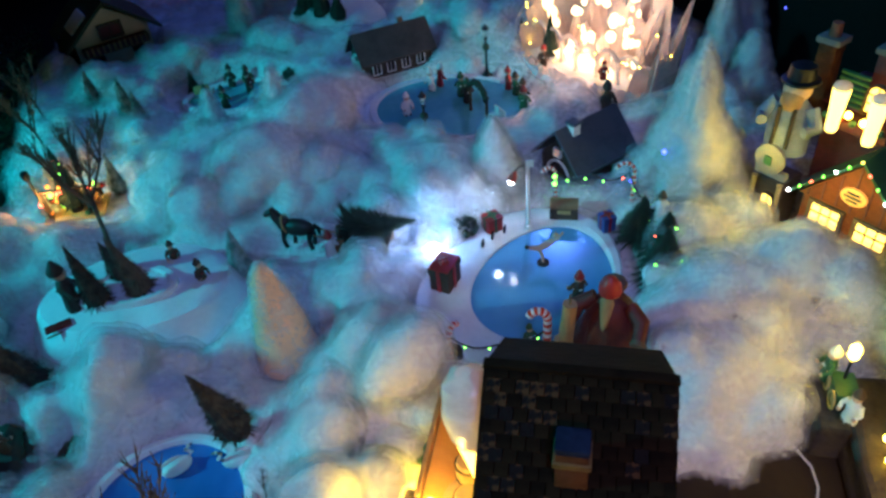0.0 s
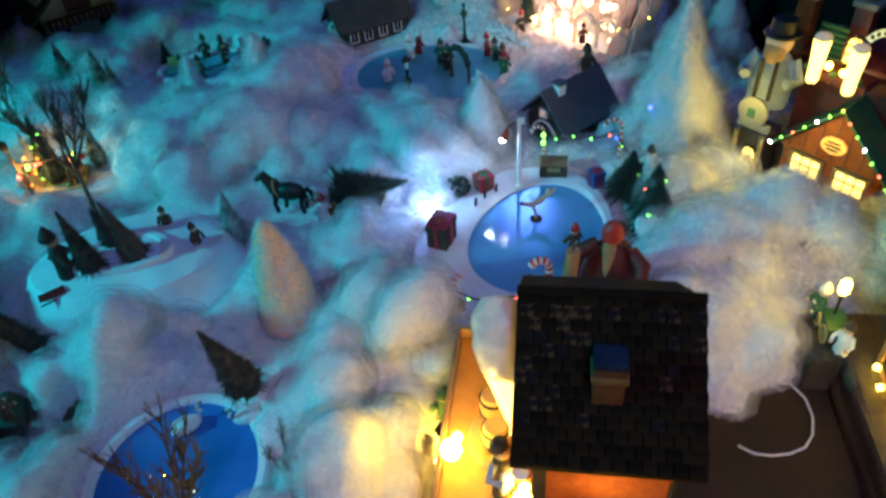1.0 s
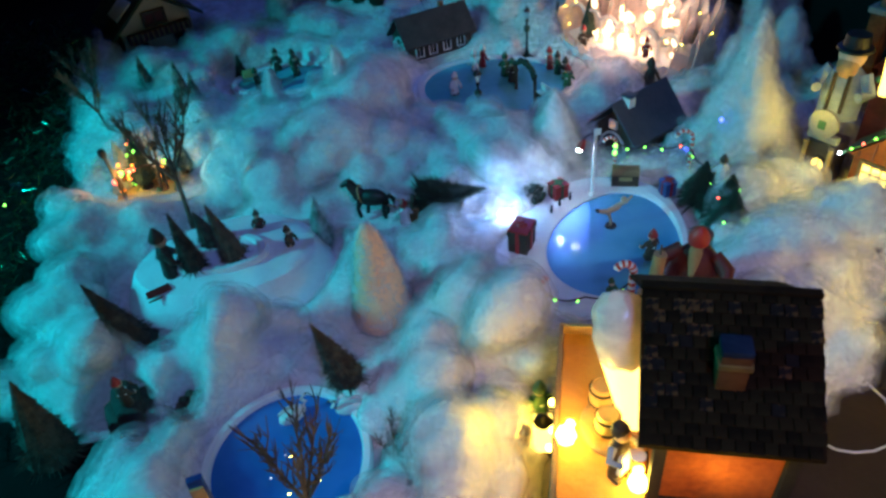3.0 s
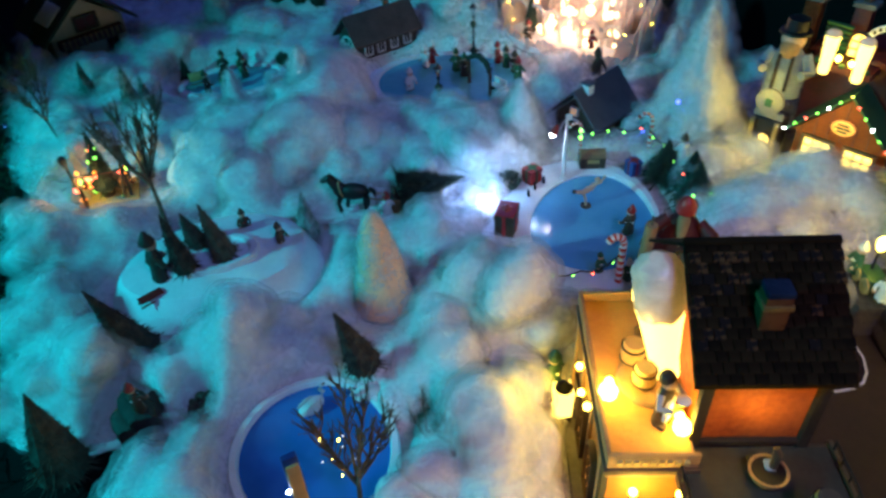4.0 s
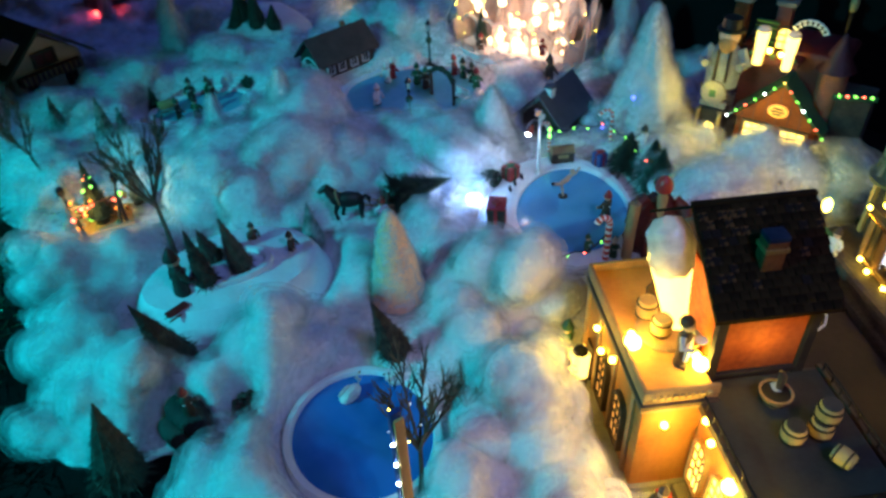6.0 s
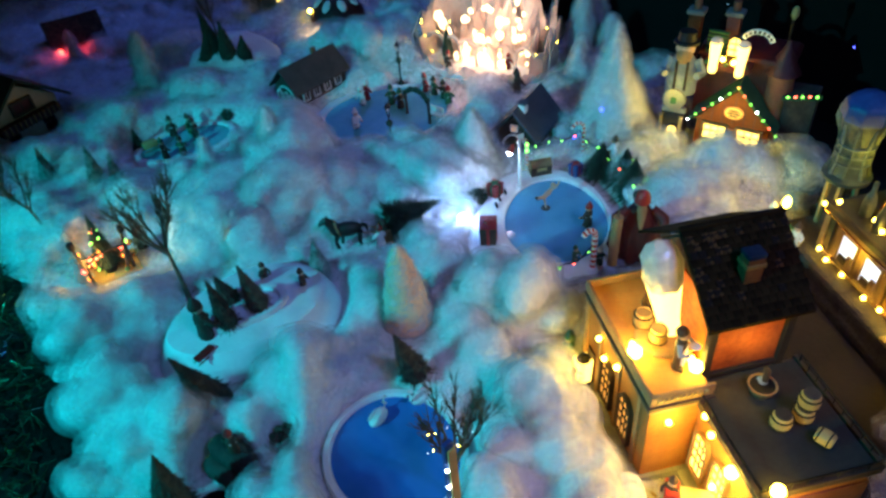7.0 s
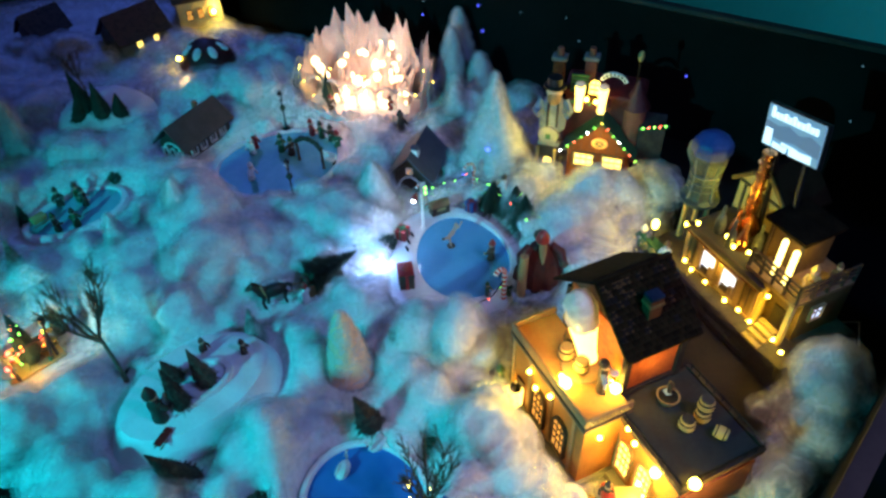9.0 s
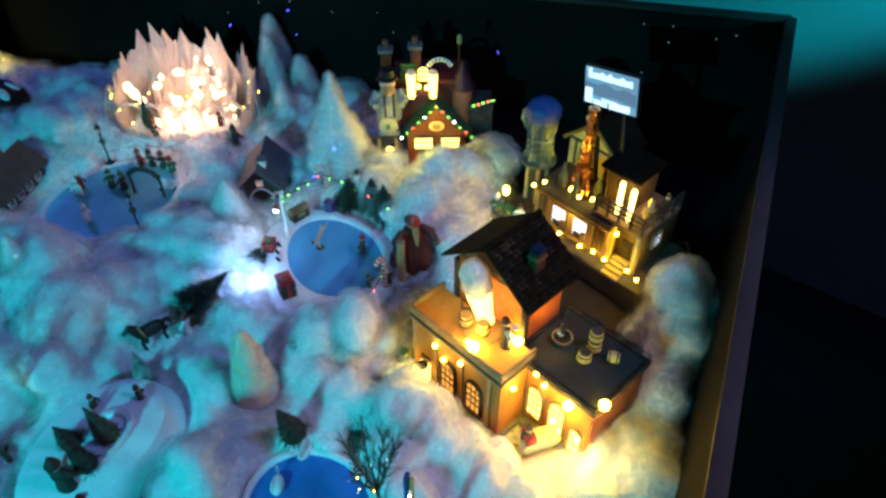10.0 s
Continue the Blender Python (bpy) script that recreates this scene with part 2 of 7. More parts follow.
def lathe(profile, seg=16, at=(0, 0, 0), turn=(0, 0, 0), bm=None, mi=0, squash=1.0):
    """A turned shape from (radius, height) pairs."""
    bm = begin(bm)
    rings = []
    m = pose(*at, *turn)
    for r, z in profile:
        if r < 1e-6:
            rings.append([bm.verts.new(m @ Vector((0, 0, z)))])
        else:
            rings.append([bm.verts.new(m @ Vector((r * math.cos(2 * math.pi * i / seg), squash * r * math.sin(2 * math.pi * i / seg), z))) for i in range(seg)])
    for a, b in zip(rings, rings[1:]):
        for i in range(seg):
            j = (i + 1) % seg
            if len(a) == 1 and len(b) == 1:
                continue
            if len(a) == 1:
                f = bm.faces.new((a[0], b[j], b[i]))
            elif len(b) == 1:
                f = bm.faces.new((a[i], a[j], b[0]))
            else:
                f = bm.faces.new((a[i], a[j], b[j], b[i]))
            f.material_index = mi
    for ring, flip in ((rings[0], True), (rings[-1], False)):
        if len(ring) > 1:
            f = bm.faces.new(ring[::-1] if flip else ring)
            f.material_index = mi
    return bm


def ball(r, at=(0, 0, 0), bm=None, mi=0, seg=12, squash=(1, 1, 1), turn=(0, 0, 0)):
    bm = begin(bm)
    got = bmesh.ops.create_uvsphere(bm, u_segments=seg, v_segments=max(6, seg * 2 // 3), radius=r)
    bmesh.ops.transform(bm, matrix=pose(*at, *turn) @ Matrix.Diagonal((*squash, 1)), verts=got["verts"])
    for f in {f for v in got["verts"] for f in v.link_faces}:
        f.material_index = mi
    return bm


def tube(path, radii, seg=7, bm=None, mi=0):
    """A tube along a path, its radius going from point to point."""
    bm = begin(bm)
    pts = [Vector(p) for p in path]
    rad = radii if isinstance(radii, (list, tuple)) else [radii] * len(pts)
    rings = []
    for i, p in enumerate(pts):
        d = (pts[min(i + 1, len(pts) - 1)] - pts[max(i - 1, 0)]).normalized()
        up = Vector((0, 0, 1)) if abs(d.z) < 0.95 else Vector((1, 0, 0))
        a = d.cross(up).normalized()
        b = d.cross(a)
        rings.append([bm.verts.new(p + rad[i] * (math.cos(2 * math.pi * k / seg) * a + math.sin(2 * math.pi * k / seg) * b)) for k in range(seg)])
    for a, b in zip(rings, rings[1:]):
        for k in range(seg):
            f = bm.faces.new((a[k], b[k], b[(k + 1) % seg], a[(k + 1) % seg]))
            f.material_index = mi
    for ring in (rings[0], rings[-1][::-1]):
        f = bm.faces.new(ring)
        f.material_index = mi
    return bm


def prism(outline, z0, z1, bm=None, mi=0, m=None):
    """A flat outline drawn up from z0 to z1; m carries it elsewhere."""
    bm = begin(bm)
    m = m or Matrix()
    lo = [bm.verts.new(m @ Vector((x, y, z0))) for x, y in outline]
    hi = [bm.verts.new(m @ Vector((x, y, z1))) for x, y in outline]
    fs = [bm.faces.new(lo[::-1]), bm.faces.new(hi)]
    n = len(lo)
    for i in range(n):
        fs.append(bm.faces.new((lo[i], lo[(i + 1) % n], hi[(i + 1) % n], hi[i])))
    for f in fs:
        f.material_index = mi
    bmesh.ops.recalc_face_normals(bm, faces=fs)
    return bm


STAND = Matrix(((1, 0, 0, 0), (0, 0, -1, 0), (0, 1, 0, 0), (0, 0, 0, 1)))  # a flat outline set upright, its y as height


def oval(rx, ry, n=48, wob=0.0, seed=0):
    """A rounded outline, uneven by wob."""
    g = random.Random(seed)
    ph = [g.uniform(0, 6.28) for _ in range(3)]
    out = []
    for i in range(n):
        a = 2 * math.pi * i / n
        k = 1 + wob * (0.6 * math.sin(2 * a + ph[0]) + 0.4 * math.sin(3 * a + ph[1]))
        out.append((rx * k * math.cos(a), ry * k * math.sin(a)))
    return out


def ring(outer, inner, z0, z1, bm=None, bevel=0.0):
    """A rim between two outlines of as many points, rounded on top."""
    bm = begin(bm)
    n = len(outer)
    rows = []
    for k, (f, z) in enumerate(((0.0, z0), (0.0, z1 - 0.25 * (z1 - z0)), (0.2, z1), (0.8, z1), (1.0, z1 - 0.25 * (z1 - z0)), (1.0, z0))):
        rows.append([bm.verts.new((o[0] + f * (i[0] - o[0]), o[1] + f * (i[1] - o[1]), z)) for o, i in zip(outer, inner)])
    for a, b in zip(rows, rows[1:] + rows[:1]):
        for i in range(n):
            bm.faces.new((a[i], a[(i + 1) % n], b[(i + 1) % n], b[i]))
    bmesh.ops.recalc_face_normals(bm, faces=bm.faces)
    return bm

# ---- the cotton landscape ----
FLATS = [  # middle, half sizes, turn, level of the clearings
    (-0.075, 1.285, 0.152, 0.134, -12, -0.004), (0.048, 0.772, 0.106, 0.146, -32, 0.010), (-0.326, 0.462, 0.088, 0.094, 0, 0.004),
    (-0.455, 0.752, 0.134, 0.098, 10, 0.010), (-0.340, 1.665, 0.100, 0.085, 0, 0.004), (-0.49, 1.345, 0.120, 0.085, 0, 0.002), (-0.205, 0.864, 0.112, 0.040, 0, 0.012),
    (0.055, 0.375, 0.125, 0.150, -9, 0.000), (0.445, 0.86, 0.085, 0.065, -52, 0.000), (0.20, 1.35, 0.150, 0.080, -52, 0.030),
    (0.14, 1.045, 0.060, 0.050, 38, 0.012), (-0.648, 0.995, 0.100, 0.078, 10, 0.010), (-0.53, 0.525, 0.020, 0.040, 0, 0.000),
    (-0.20, 1.47, 0.090, 0.055, 29, 0.004), (-0.80, 1.55, 0.085, 0.070, 20, 0.010), (0.118, 0.64, 0.042, 0.040, 0, 0.026),
    (-0.06, 0.27, 0.050, 0.055, 0, 0.010),
]
HOLLOWS = [
    (-0.205, 0.712, 0.018, 0.014, 0, -0.030), (-0.206, 0.480, 0.015, 0.018, 0, 0.002), (-0.452, 0.545, 0.022, 0.020, 0, 0.002), (-0.530, 0.534, 0.036, 0.040, 0, 0.000), (-0.487, 0.905, 0.050, 0.014, 10, -0.030), (-0.090, 0.760, 0.016, 0.034, -30, -0.030), (-0.13, 0.505, 0.012, 0.018, 0, -0.03), (-0.36, 1.02, 0.03, 0.014, 20, -0.03),
    (0.405, 0.800, 0.062, 0.026, -52, 0.002),  # small clearings round single trees and posts
    (-0.495, 0.622, 0.026, 0.026, 0, 0.030), (-0.262, 0.560, 0.024, 0.024, 0, 0.036), (-0.590, 0.482, 0.040, 0.040, 0, 0.000), (-0.532, 0.868, 0.016, 0.016, 0, 0.012),
    (0.054, 0.606, 0.016, 0.016, 0, 0.040), (-0.052, 0.638, 0.020, 0.020, 0, 0.030), (-0.236, 0.66, 0.036, 0.036, 0, 0.028), (-0.333, 0.808, 0.024, 0.024, 0, 0.026),
]
CLUMPS_RIGHT = [  # x, y, radius, height
    (0.38, 0.71, 0.080, 0.022), (0.455, 0.690, 0.055, 0.045), (0.31, 0.77, 0.070, 0.018), (0.28, 0.68, 0.075, 0.030), (0.25, 0.60, 0.060, 0.015),
    (0.272, 0.198, 0.052, 0.052), (0.258, 0.178, 0.055, 0.024), (0.205, 0.150, 0.050, 0.014), (0.292, 0.210, 0.040, 0.024), (0.12, 0.125, 0.05, 0.012),
    (-0.14, 0.44, 0.055, 0.040), (-0.125, 0.625, 0.045, 0.070), (-0.085, 0.575, 0.040, 0.055), (-0.17, 0.55, 0.045, 0.040), (-0.15, 0.72, 0.060, 0.030),
    (0.045, 0.560, 0.040, 0.018), (-0.02, 0.565, 0.045, 0.030), (0.17, 0.60, 0.050, 0.035),
]
CLUMPS_LEFT = [
    (-0.385, 0.615, 0.050, 0.065), (-0.43, 0.56, 0.045, 0.055), (-0.57, 0.60, 0.050, 0.035), (-0.64, 0.73, 0.060, 0.008), (-0.66, 0.66, 0.055, 0.018),
    (-0.55, 0.94, 0.060, 0.014), (-0.65, 0.86, 0.060, 0.020), (-0.71, 0.80, 0.040, 0.015), (-0.42, 0.96, 0.075, 0.055), (-0.29, 1.02, 0.085, 0.060),
    (-0.14, 0.98, 0.080, 0.018), (-0.03, 0.97, 0.065, 0.020), (-0.34, 1.12, 0.070, 0.055), (-0.27, 1.22, 0.040, 0.050), (-0.30, 0.73, 0.055, 0.030),
    (-0.44, 0.44, 0.045, 0.045), (-0.22, 0.40, 0.060, 0.025), (-0.35, 1.60, 0.10, 0.03), (0.10, 1.20, 0.06, 0.035), (0.04, 1.55, 0.08, 0.05),
]
COTTON_EDGE = [
    (-0.52, 0.32), (-0.35, 0.26), (-0.12, 0.20), (-0.04, 0.085), (0.10, 0.105), (0.27, 0.145), (0.345, 0.172), (0.335, 0.235), (0.29, 0.27), (0.24, 0.255), (0.20, 0.215), (0.13, 0.185), (0.09, 0.20), (0.11, 0.40), (0.13, 0.475),
    (0.22, 0.515), (0.33, 0.58), (0.42, 0.62), (0.55, 0.70), (0.55, 0.80), (0.50, 0.98), (0.50, 1.25), (0.46, 1.48), (0.31, 1.68), (0.20, 1.78), (0.13, 1.90), (0.02, 2.45),
    (-0.55, 2.55), (-1.02, 2.40), (-1.00, 1.75), (-0.93, 1.36), (-0.79, 1.02), (-0.73, 0.82), (-0.69, 0.64), (-0.675, 0.56), (-0.640, 0.525), (-0.595, 0.520), (-0.553, 0.500), (-0.540, 0.455),
]


def smooth01(v):
    v = np.clip(v, 0, 1)
    return v * v * (3 - 2 * v)


def puffs(X, Y, cell, seed):
    """Rounded tufts, one to a cell, the highest wins."""
    out = np.zeros_like(X)
    ix, iy = np.floor(X / cell).astype(int), np.floor(Y / cell).astype(int)
    for dx in (-1, 0, 1):
        for dy in (-1, 0, 1):
            cx, cy = ix + dx, iy + dy
            h = (cx * 73856093 ^ cy * 19349663 ^ seed * 83492791) & 0xFFFFFF
            a, b, c = (h % 251) / 251.0, (h // 251 % 241) / 241.0, (h // 60491 % 239) / 239.0
            r = cell * (0.65 + 0.35 * c)
            d2 = ((X - (cx + a) * cell) ** 2 + (Y - (cy + b) * cell) ** 2) / (r * r)
            out = np.maximum(out, (0.45 + 0.55 * c) * np.sqrt(np.clip(1 - d2, 0, 1)))
    return out


def inside(X, Y):
    """How far inside the cotton's edge a place lies (negative outside)."""
    best = np.full_like(X, 9.0)
    odd = np.zeros(X.shape, bool)
    for (x0, y0), (x1, y1) in zip(COTTON_EDGE, COTTON_EDGE[1:] + COTTON_EDGE[:1]):
        ex, ey = x1 - x0, y1 - y0
        t = np.clip(((X - x0) * ex + (Y - y0) * ey) / (ex * ex + ey * ey), 0, 1)
        best = np.minimum(best, np.hypot(X - x0 - t * ex, Y - y0 - t * ey))
        hit = ((y0 > Y) != (y1 > Y)) & (X < ex * (Y - y0) / (ey if ey else 1e-9) + x0)
        odd ^= hit
    return np.where(odd, best, -best)


def flatness(X, Y):
    w = np.zeros_like(X)
    lev = np.zeros_like(X)
    for cx, cy, rx, ry, turn, level in FLATS + HOLLOWS:
        c, s = math.cos(radians(turn)), math.sin(radians(turn))
        px, py = (X - cx) * c + (Y - cy) * s, -(X - cx) * s + (Y - cy) * c
        k = smooth01((1.36 - np.hypot(px / rx, py / ry)) / 0.34)
        lev = np.where(k > w, level, lev)
        w = np.maximum(w, k)
    return w, lev


def cotton_height(X, Y):
    warp = 0.012 * np.sin(X * 37 + 2.1 * np.sin(Y * 23)) + 0.010 * np.sin(Y * 41 + 1.7 * np.sin(X * 29))
    U, V = X + warp, Y - warp
    h = 0.004 + 0.026 * puffs(U, V, 0.120, 3) + 0.024 * puffs(U, V, 0.068, 7)
    for x, y, r, top in CLUMPS_RIGHT + CLUMPS_LEFT:
        d = np.hypot(U - x, V - y) / r
        h = h + top * np.sqrt(np.clip(1 - np.clip(d / 1.25, 0, 1) ** 2, 0, 1)) * (0.70 + 0.30 * (puffs(U, V, 0.045, 17) ** 0.5))
    w, lev = flatness(X, Y)
    h = h * (1 - w) + lev * w
    edge = inside(X, Y) + 0.02 * np.sin(X * 61) * np.sin(Y * 53)
    return np.where(edge > 0, h, 0) * np.sqrt(np.clip(edge / 0.05, 0, 1)) - 0.02 * (edge <= 0.002), w, edge


def blur(h, times):
    for _ in range(times):
        p = np.pad(h, 1, mode="edge")
        h = (p[:-2, 1:-1] + p[2:, 1:-1] + p[1:-1, :-2] + p[1:-1, 2:] + 2 * h) / 6
    return h


XS, YS = np.arange(-1.06, 0.60, 0.0042), np.arange(0.05, 2.60, 0.0042)
GX, GY = np.meshgrid(XS, YS)
GZ = blur(cotton_height(GX, GY)[0], 8)


def gz(x, y):
    """The cotton's height at a place, the table's where there is none."""
    i, j = int(round((y - YS[0]) / 0.0042)), int(round((x - XS[0]) / 0.0042))
    if 0 <= i < len(YS) and 0 <= j < len(XS):
        return max(float(GZ[i, j]), 0.0)
    return 0.0


# tufts: lumps of cotton pulled apart and laid on the sheet, grown together with it
def ico(level):
    bm = bmesh.new()
    bmesh.ops.create_icosphere(bm, subdivisions=level, radius=1.0)
    v = np.array([p.co[:] for p in bm.verts])
    f = np.array([[p.index for p in q.verts] for q in bm.faces])
    bm.free()
    return v, f


def tuft_shape(dirs, seed):
    off = Vector((seed * 3.1, seed * 1.7, seed * 2.3))
    k = [1 + 0.42 * noise.noise(Vector(d) * 1.1 + off) + 0.20 * abs(noise.noise(Vector(d) * 2.4 + off)) for d in dirs]
    return dirs * np.array(k)[:, None]


def tuft_spots():
    q = random.Random(101)
    out, small = [], []
    step = 0.070
    for i in range(int(1.7 / step)):
        for j in range(int(2.4 / step)):
            x, y = -1.05 + step * (i + q.uniform(0.0, 1.0)), 0.08 + step * (j + q.uniform(0.0, 1.0))
            r = 0.019 + 0.044 * q.random() ** 1.3
            X, Y = np.array([[x]]), np.array([[y]])
            w = float(flatness(X, Y)[0][0, 0])
            near = max(float(flatness(np.array([[x + dx]]), np.array([[y + dy]]))[0][0, 0]) for dx, dy in ((r, 0), (-r, 0), (0, r), (0, -r)))
            if float(inside(X, Y)[0, 0]) < 0.012 or w > 0.45 or near > 0.9 or y > 2.2:
                continue
            if q.random() < (0.30 if y < 0.95 else 0.48):
                continue
            r *= 1.0 if y < 0.95 else 1.25
            out.append((x, y, gz(x, y) + (q.uniform(-0.30, 0.20) if y < 0.95 else q.uniform(-0.55, -0.10)) * r, r * (1 - 0.45 * max(w, near * 0.6))))
    step = 0.030
    for i in range(int(1.5 / step)):
        for j in range(int(1.75 / step)):
            x, y = -0.95 + step * (i + q.uniform(0.0, 1.0)), 0.10 + step * (j + q.uniform(0.0, 1.0))
            r = q.uniform(0.011, 0.020)
            X, Y = np.array([[x]]), np.array([[y]])
            if float(inside(X, Y)[0, 0]) < 0.010 or float(flatness(X, Y)[0][0, 0]) > 0.4 or q.random() < 0.74:
                continue
            top = max([gz(x, y)] + [z_ + 0.8 * math.sqrt(max(r_ * r_ - (x - x_) ** 2 - (y - y_) ** 2, 0.0)) for x_, y_, z_, r_ in out[:900] if abs(x - x_) < r_ and abs(y - y_) < r_])
            small.append((x, y, top - q.uniform(0.3, 0.8) * r, r * 1.15))
    for x, y, r in TUFTS_BREWERY + TUFTS_EAST + TUFTS_WEST:
        if float(flatness(np.array([[x]]), np.array([[y]]))[0][0, 0]) < 0.6:
            out.append((x, y, gz(x, y) + 0.10 * r, r))
    return out + small


TUFTS_BREWERY = ((-0.088, 0.578, 0.036), (-0.118, 0.345, 0.030), (-0.112, 0.405, 0.030), (-0.120, 0.465, 0.034), (-0.118, 0.290, 0.032), (-0.100, 0.245, 0.030), (-0.158, 0.430, 0.036), (-0.150, 0.365, 0.036), (-0.100, 0.520, 0.034), (-0.160, 0.300, 0.034), (-0.153, 0.484, 0.028), (-0.152, 0.399, 0.029), (-0.059, 0.551, 0.025))
TUFTS_EAST = ((0.284, 0.210, 0.042), (0.258, 0.192, 0.040), (0.290, 0.186, 0.036), (0.220, 0.172, 0.034), (0.248, 0.162, 0.036), (0.165, 0.150, 0.030), (0.120, 0.140, 0.026), (0.455, 0.680, 0.044), (0.380, 0.700, 0.040), (0.330, 0.720, 0.038))
TUFTS_WEST = ((-0.395, 0.602, 0.028), (-0.352, 0.588, 0.026), (-0.432, 0.608, 0.024), (-0.320, 0.600, 0.026), (-0.125, 0.625, 0.042), (-0.563, 0.593, 0.032), (-0.688, 0.701, 0.036), (-0.690, 0.585, 0.034), (-0.176, 0.581, 0.027), (-0.201, 0.390, 0.028), (-0.451, 0.532, 0.022), (-0.231, 0.512, 0.026), (-0.500, 0.992, 0.042), (-0.685, 0.825, 0.035), (-0.724, 0.901, 0.034), (-0.420, 0.920, 0.039), (-0.256, 0.990, 0.034), (-0.079, 0.939, 0.035), (-0.158, 0.910, 0.032), (-0.355, 0.551, 0.024), (-0.511, 0.590, 0.023), (-0.500, 0.460, 0.026), (-0.286, 0.438, 0.022), (-0.226, 0.438, 0.024))


def from_arrays(name, V, F, material):
    me = bpy.data.meshes.new(name)
    k = F.shape[1]
    me.vertices.add(len(V))
    me.vertices.foreach_set("co", V.astype(np.float32).ravel())
    me.loops.add(len(F) * k)
    me.loops.foreach_set("vertex_index", F.ravel().astype(np.int32))
    me.polygons.add(len(F))
    me.polygons.foreach_set("loop_start", np.arange(0, len(F) * k, k, dtype=np.int32))
    me.polygons.foreach_set("use_smooth", np.ones(len(F), bool))
    me.update(calc_edges=True)
    me.materials.append(material)
    return me


def heap():
    """Sheet and tufts as one closed lumpy body, then melted together and softened."""
    ny, nx = GX[::2, ::2].shape
    X, Y, Z = GX[::2, ::2].ravel(), GY[::2, ::2].ravel(), GZ[::2, ::2].ravel()
    idx = np.arange(nx * ny).reshape(ny, nx)
    q = np.stack([idx[:-1, :-1], idx[:-1, 1:], idx[1:, 1:], idx[1:, :-1]], -1).reshape(-1, 4)
    n = nx * ny
    rim = np.concatenate([idx[0, :], idx[1:, -1], idx[-1, -2::-1], idx[-2:0:-1, 0]])
    nxt = np.roll(rim, -1)
    side = np.stack([nxt, rim, rim + n, nxt + n], -1)
    V = [np.stack([X, Y, Z], -1), np.stack([X, Y, np.full(n, -0.045)], -1)]
    q = np.concatenate([q, q[:, ::-1] + n, side])
    F = [np.concatenate([q[:, [0, 1, 2]], q[:, [0, 2, 3]]])]
    dirs, faces = ico(2)
    shapes = [tuft_shape(dirs, s) for s in range(20)]
    g = random.Random(7)
    count = 2 * n
    for i, (x, y, z, r) in enumerate(tuft_spots()):
        m = np.array(pose(0, 0, 0, g.uniform(-25, 25), g.uniform(-25, 25), g.uniform(0, 360)).to_3x3())
        p = (shapes[i % 20] * r * np.array((g.uniform(0.9, 1.35), g.uniform(0.8, 1.1), g.uniform(0.60, 0.95)))) @ m.T
        V.append(p + np.array((x, y, z)))
        F.append(faces + count)
        count += len(dirs)
    ob = new("ground", from_arrays("ground", np.concatenate(V), np.concatenate(F), COTTON))
    mod = ob.modifiers.new("melt", "REMESH")
    mod.mode, mod.voxel_size, mod.use_smooth_shade = "VOXEL", 0.005, True
    soft = ob.modifiers.new("soften", "SMOOTH")
    soft.factor, soft.iterations = 0.5, 11
    bpy.context.view_layer.update()
    me = bpy.data.meshes.new_from_object(ob.evaluated_get(bpy.context.evaluated_depsgraph_get()))
    bpy.data.objects.remove(ob)
    co = np.zeros(len(me.vertices) * 3)
    no = np.zeros(len(me.vertices) * 3)
    me.vertices.foreach_get("co", co)
    me.vertices.foreach_get("normal", no)
    fi = np.zeros(len(me.loops), np.int32)
    me.loops.foreach_get("vertex_index", fi)
    return co.reshape(-1, 3), no.reshape(-1, 3), fi.reshape(-1, 4)


def keep_faces(V, F, good):
    F = F[good[F].all(1)]
    used, inv = np.unique(F, return_inverse=True)
    return V[used], inv.reshape(F.shape)


HV, HN, HF = heap()
HEAPTOP = HV[:, 2] > -0.012
HLOOSE = np.maximum(1 - np.clip(flatness(HV[:, 0], HV[:, 1])[0] * 1.5, 0, 1), 0.15)
WISPS = np.array([noise.fractal(Vector(p) * 34, 0.9, 2.1, 3) for p in HV])
V_, F_ = keep_faces(HV + HN * (0.0032 * WISPS * HLOOSE)[:, None], HF, HEAPTOP)
tagged(new("ground", from_arrays("ground", V_, F_, COTTON)), "white cotton wool snow laid in puffs over the display table", "snow", kind="structure")
for k, lift in enumerate((0.0045, 0.0095, 0.0150)):
    drift = np.array([noise.noise(Vector(p) * 60 + Vector((k * 7.3, 0, 0))) for p in HV])
    V_, F_ = keep_faces(HV + HN * (lift * HLOOSE * (1 + 0.40 * drift) + 0.0032 * WISPS * HLOOSE - 0.001)[:, None], HF, HEAPTOP & (HLOOSE > 0.03) & (HV[:, 2] > -0.002))
    tagged(new("cotton_fuzz", from_arrays("cotton_fuzz", V_, F_, FUZZ[k])), "loose white cotton fibres standing off the cotton snow", "cotton", kind="stuff")

# ---- table, box sides, room ----
CORNER = Vector((0.956, 0.297))
FRONT = Vector((0.971, 0.240)).normalized()   # along the front side, towards the corner
BACKDIR = Vector((-0.413, 0.911))


def wall_piece(name, a, b, z0, z1, thick, material, label, category="wall", kind="structure"):
    d = (b - a)
    mid = (a + b) / 2
    ob = single(name, box(d.length, thick, z1 - z0, bevel=0.002), material, label, category, (mid.x, mid.y, z0), math.degrees(math.atan2(d.y, d.x)), kind=kind)
    return ob


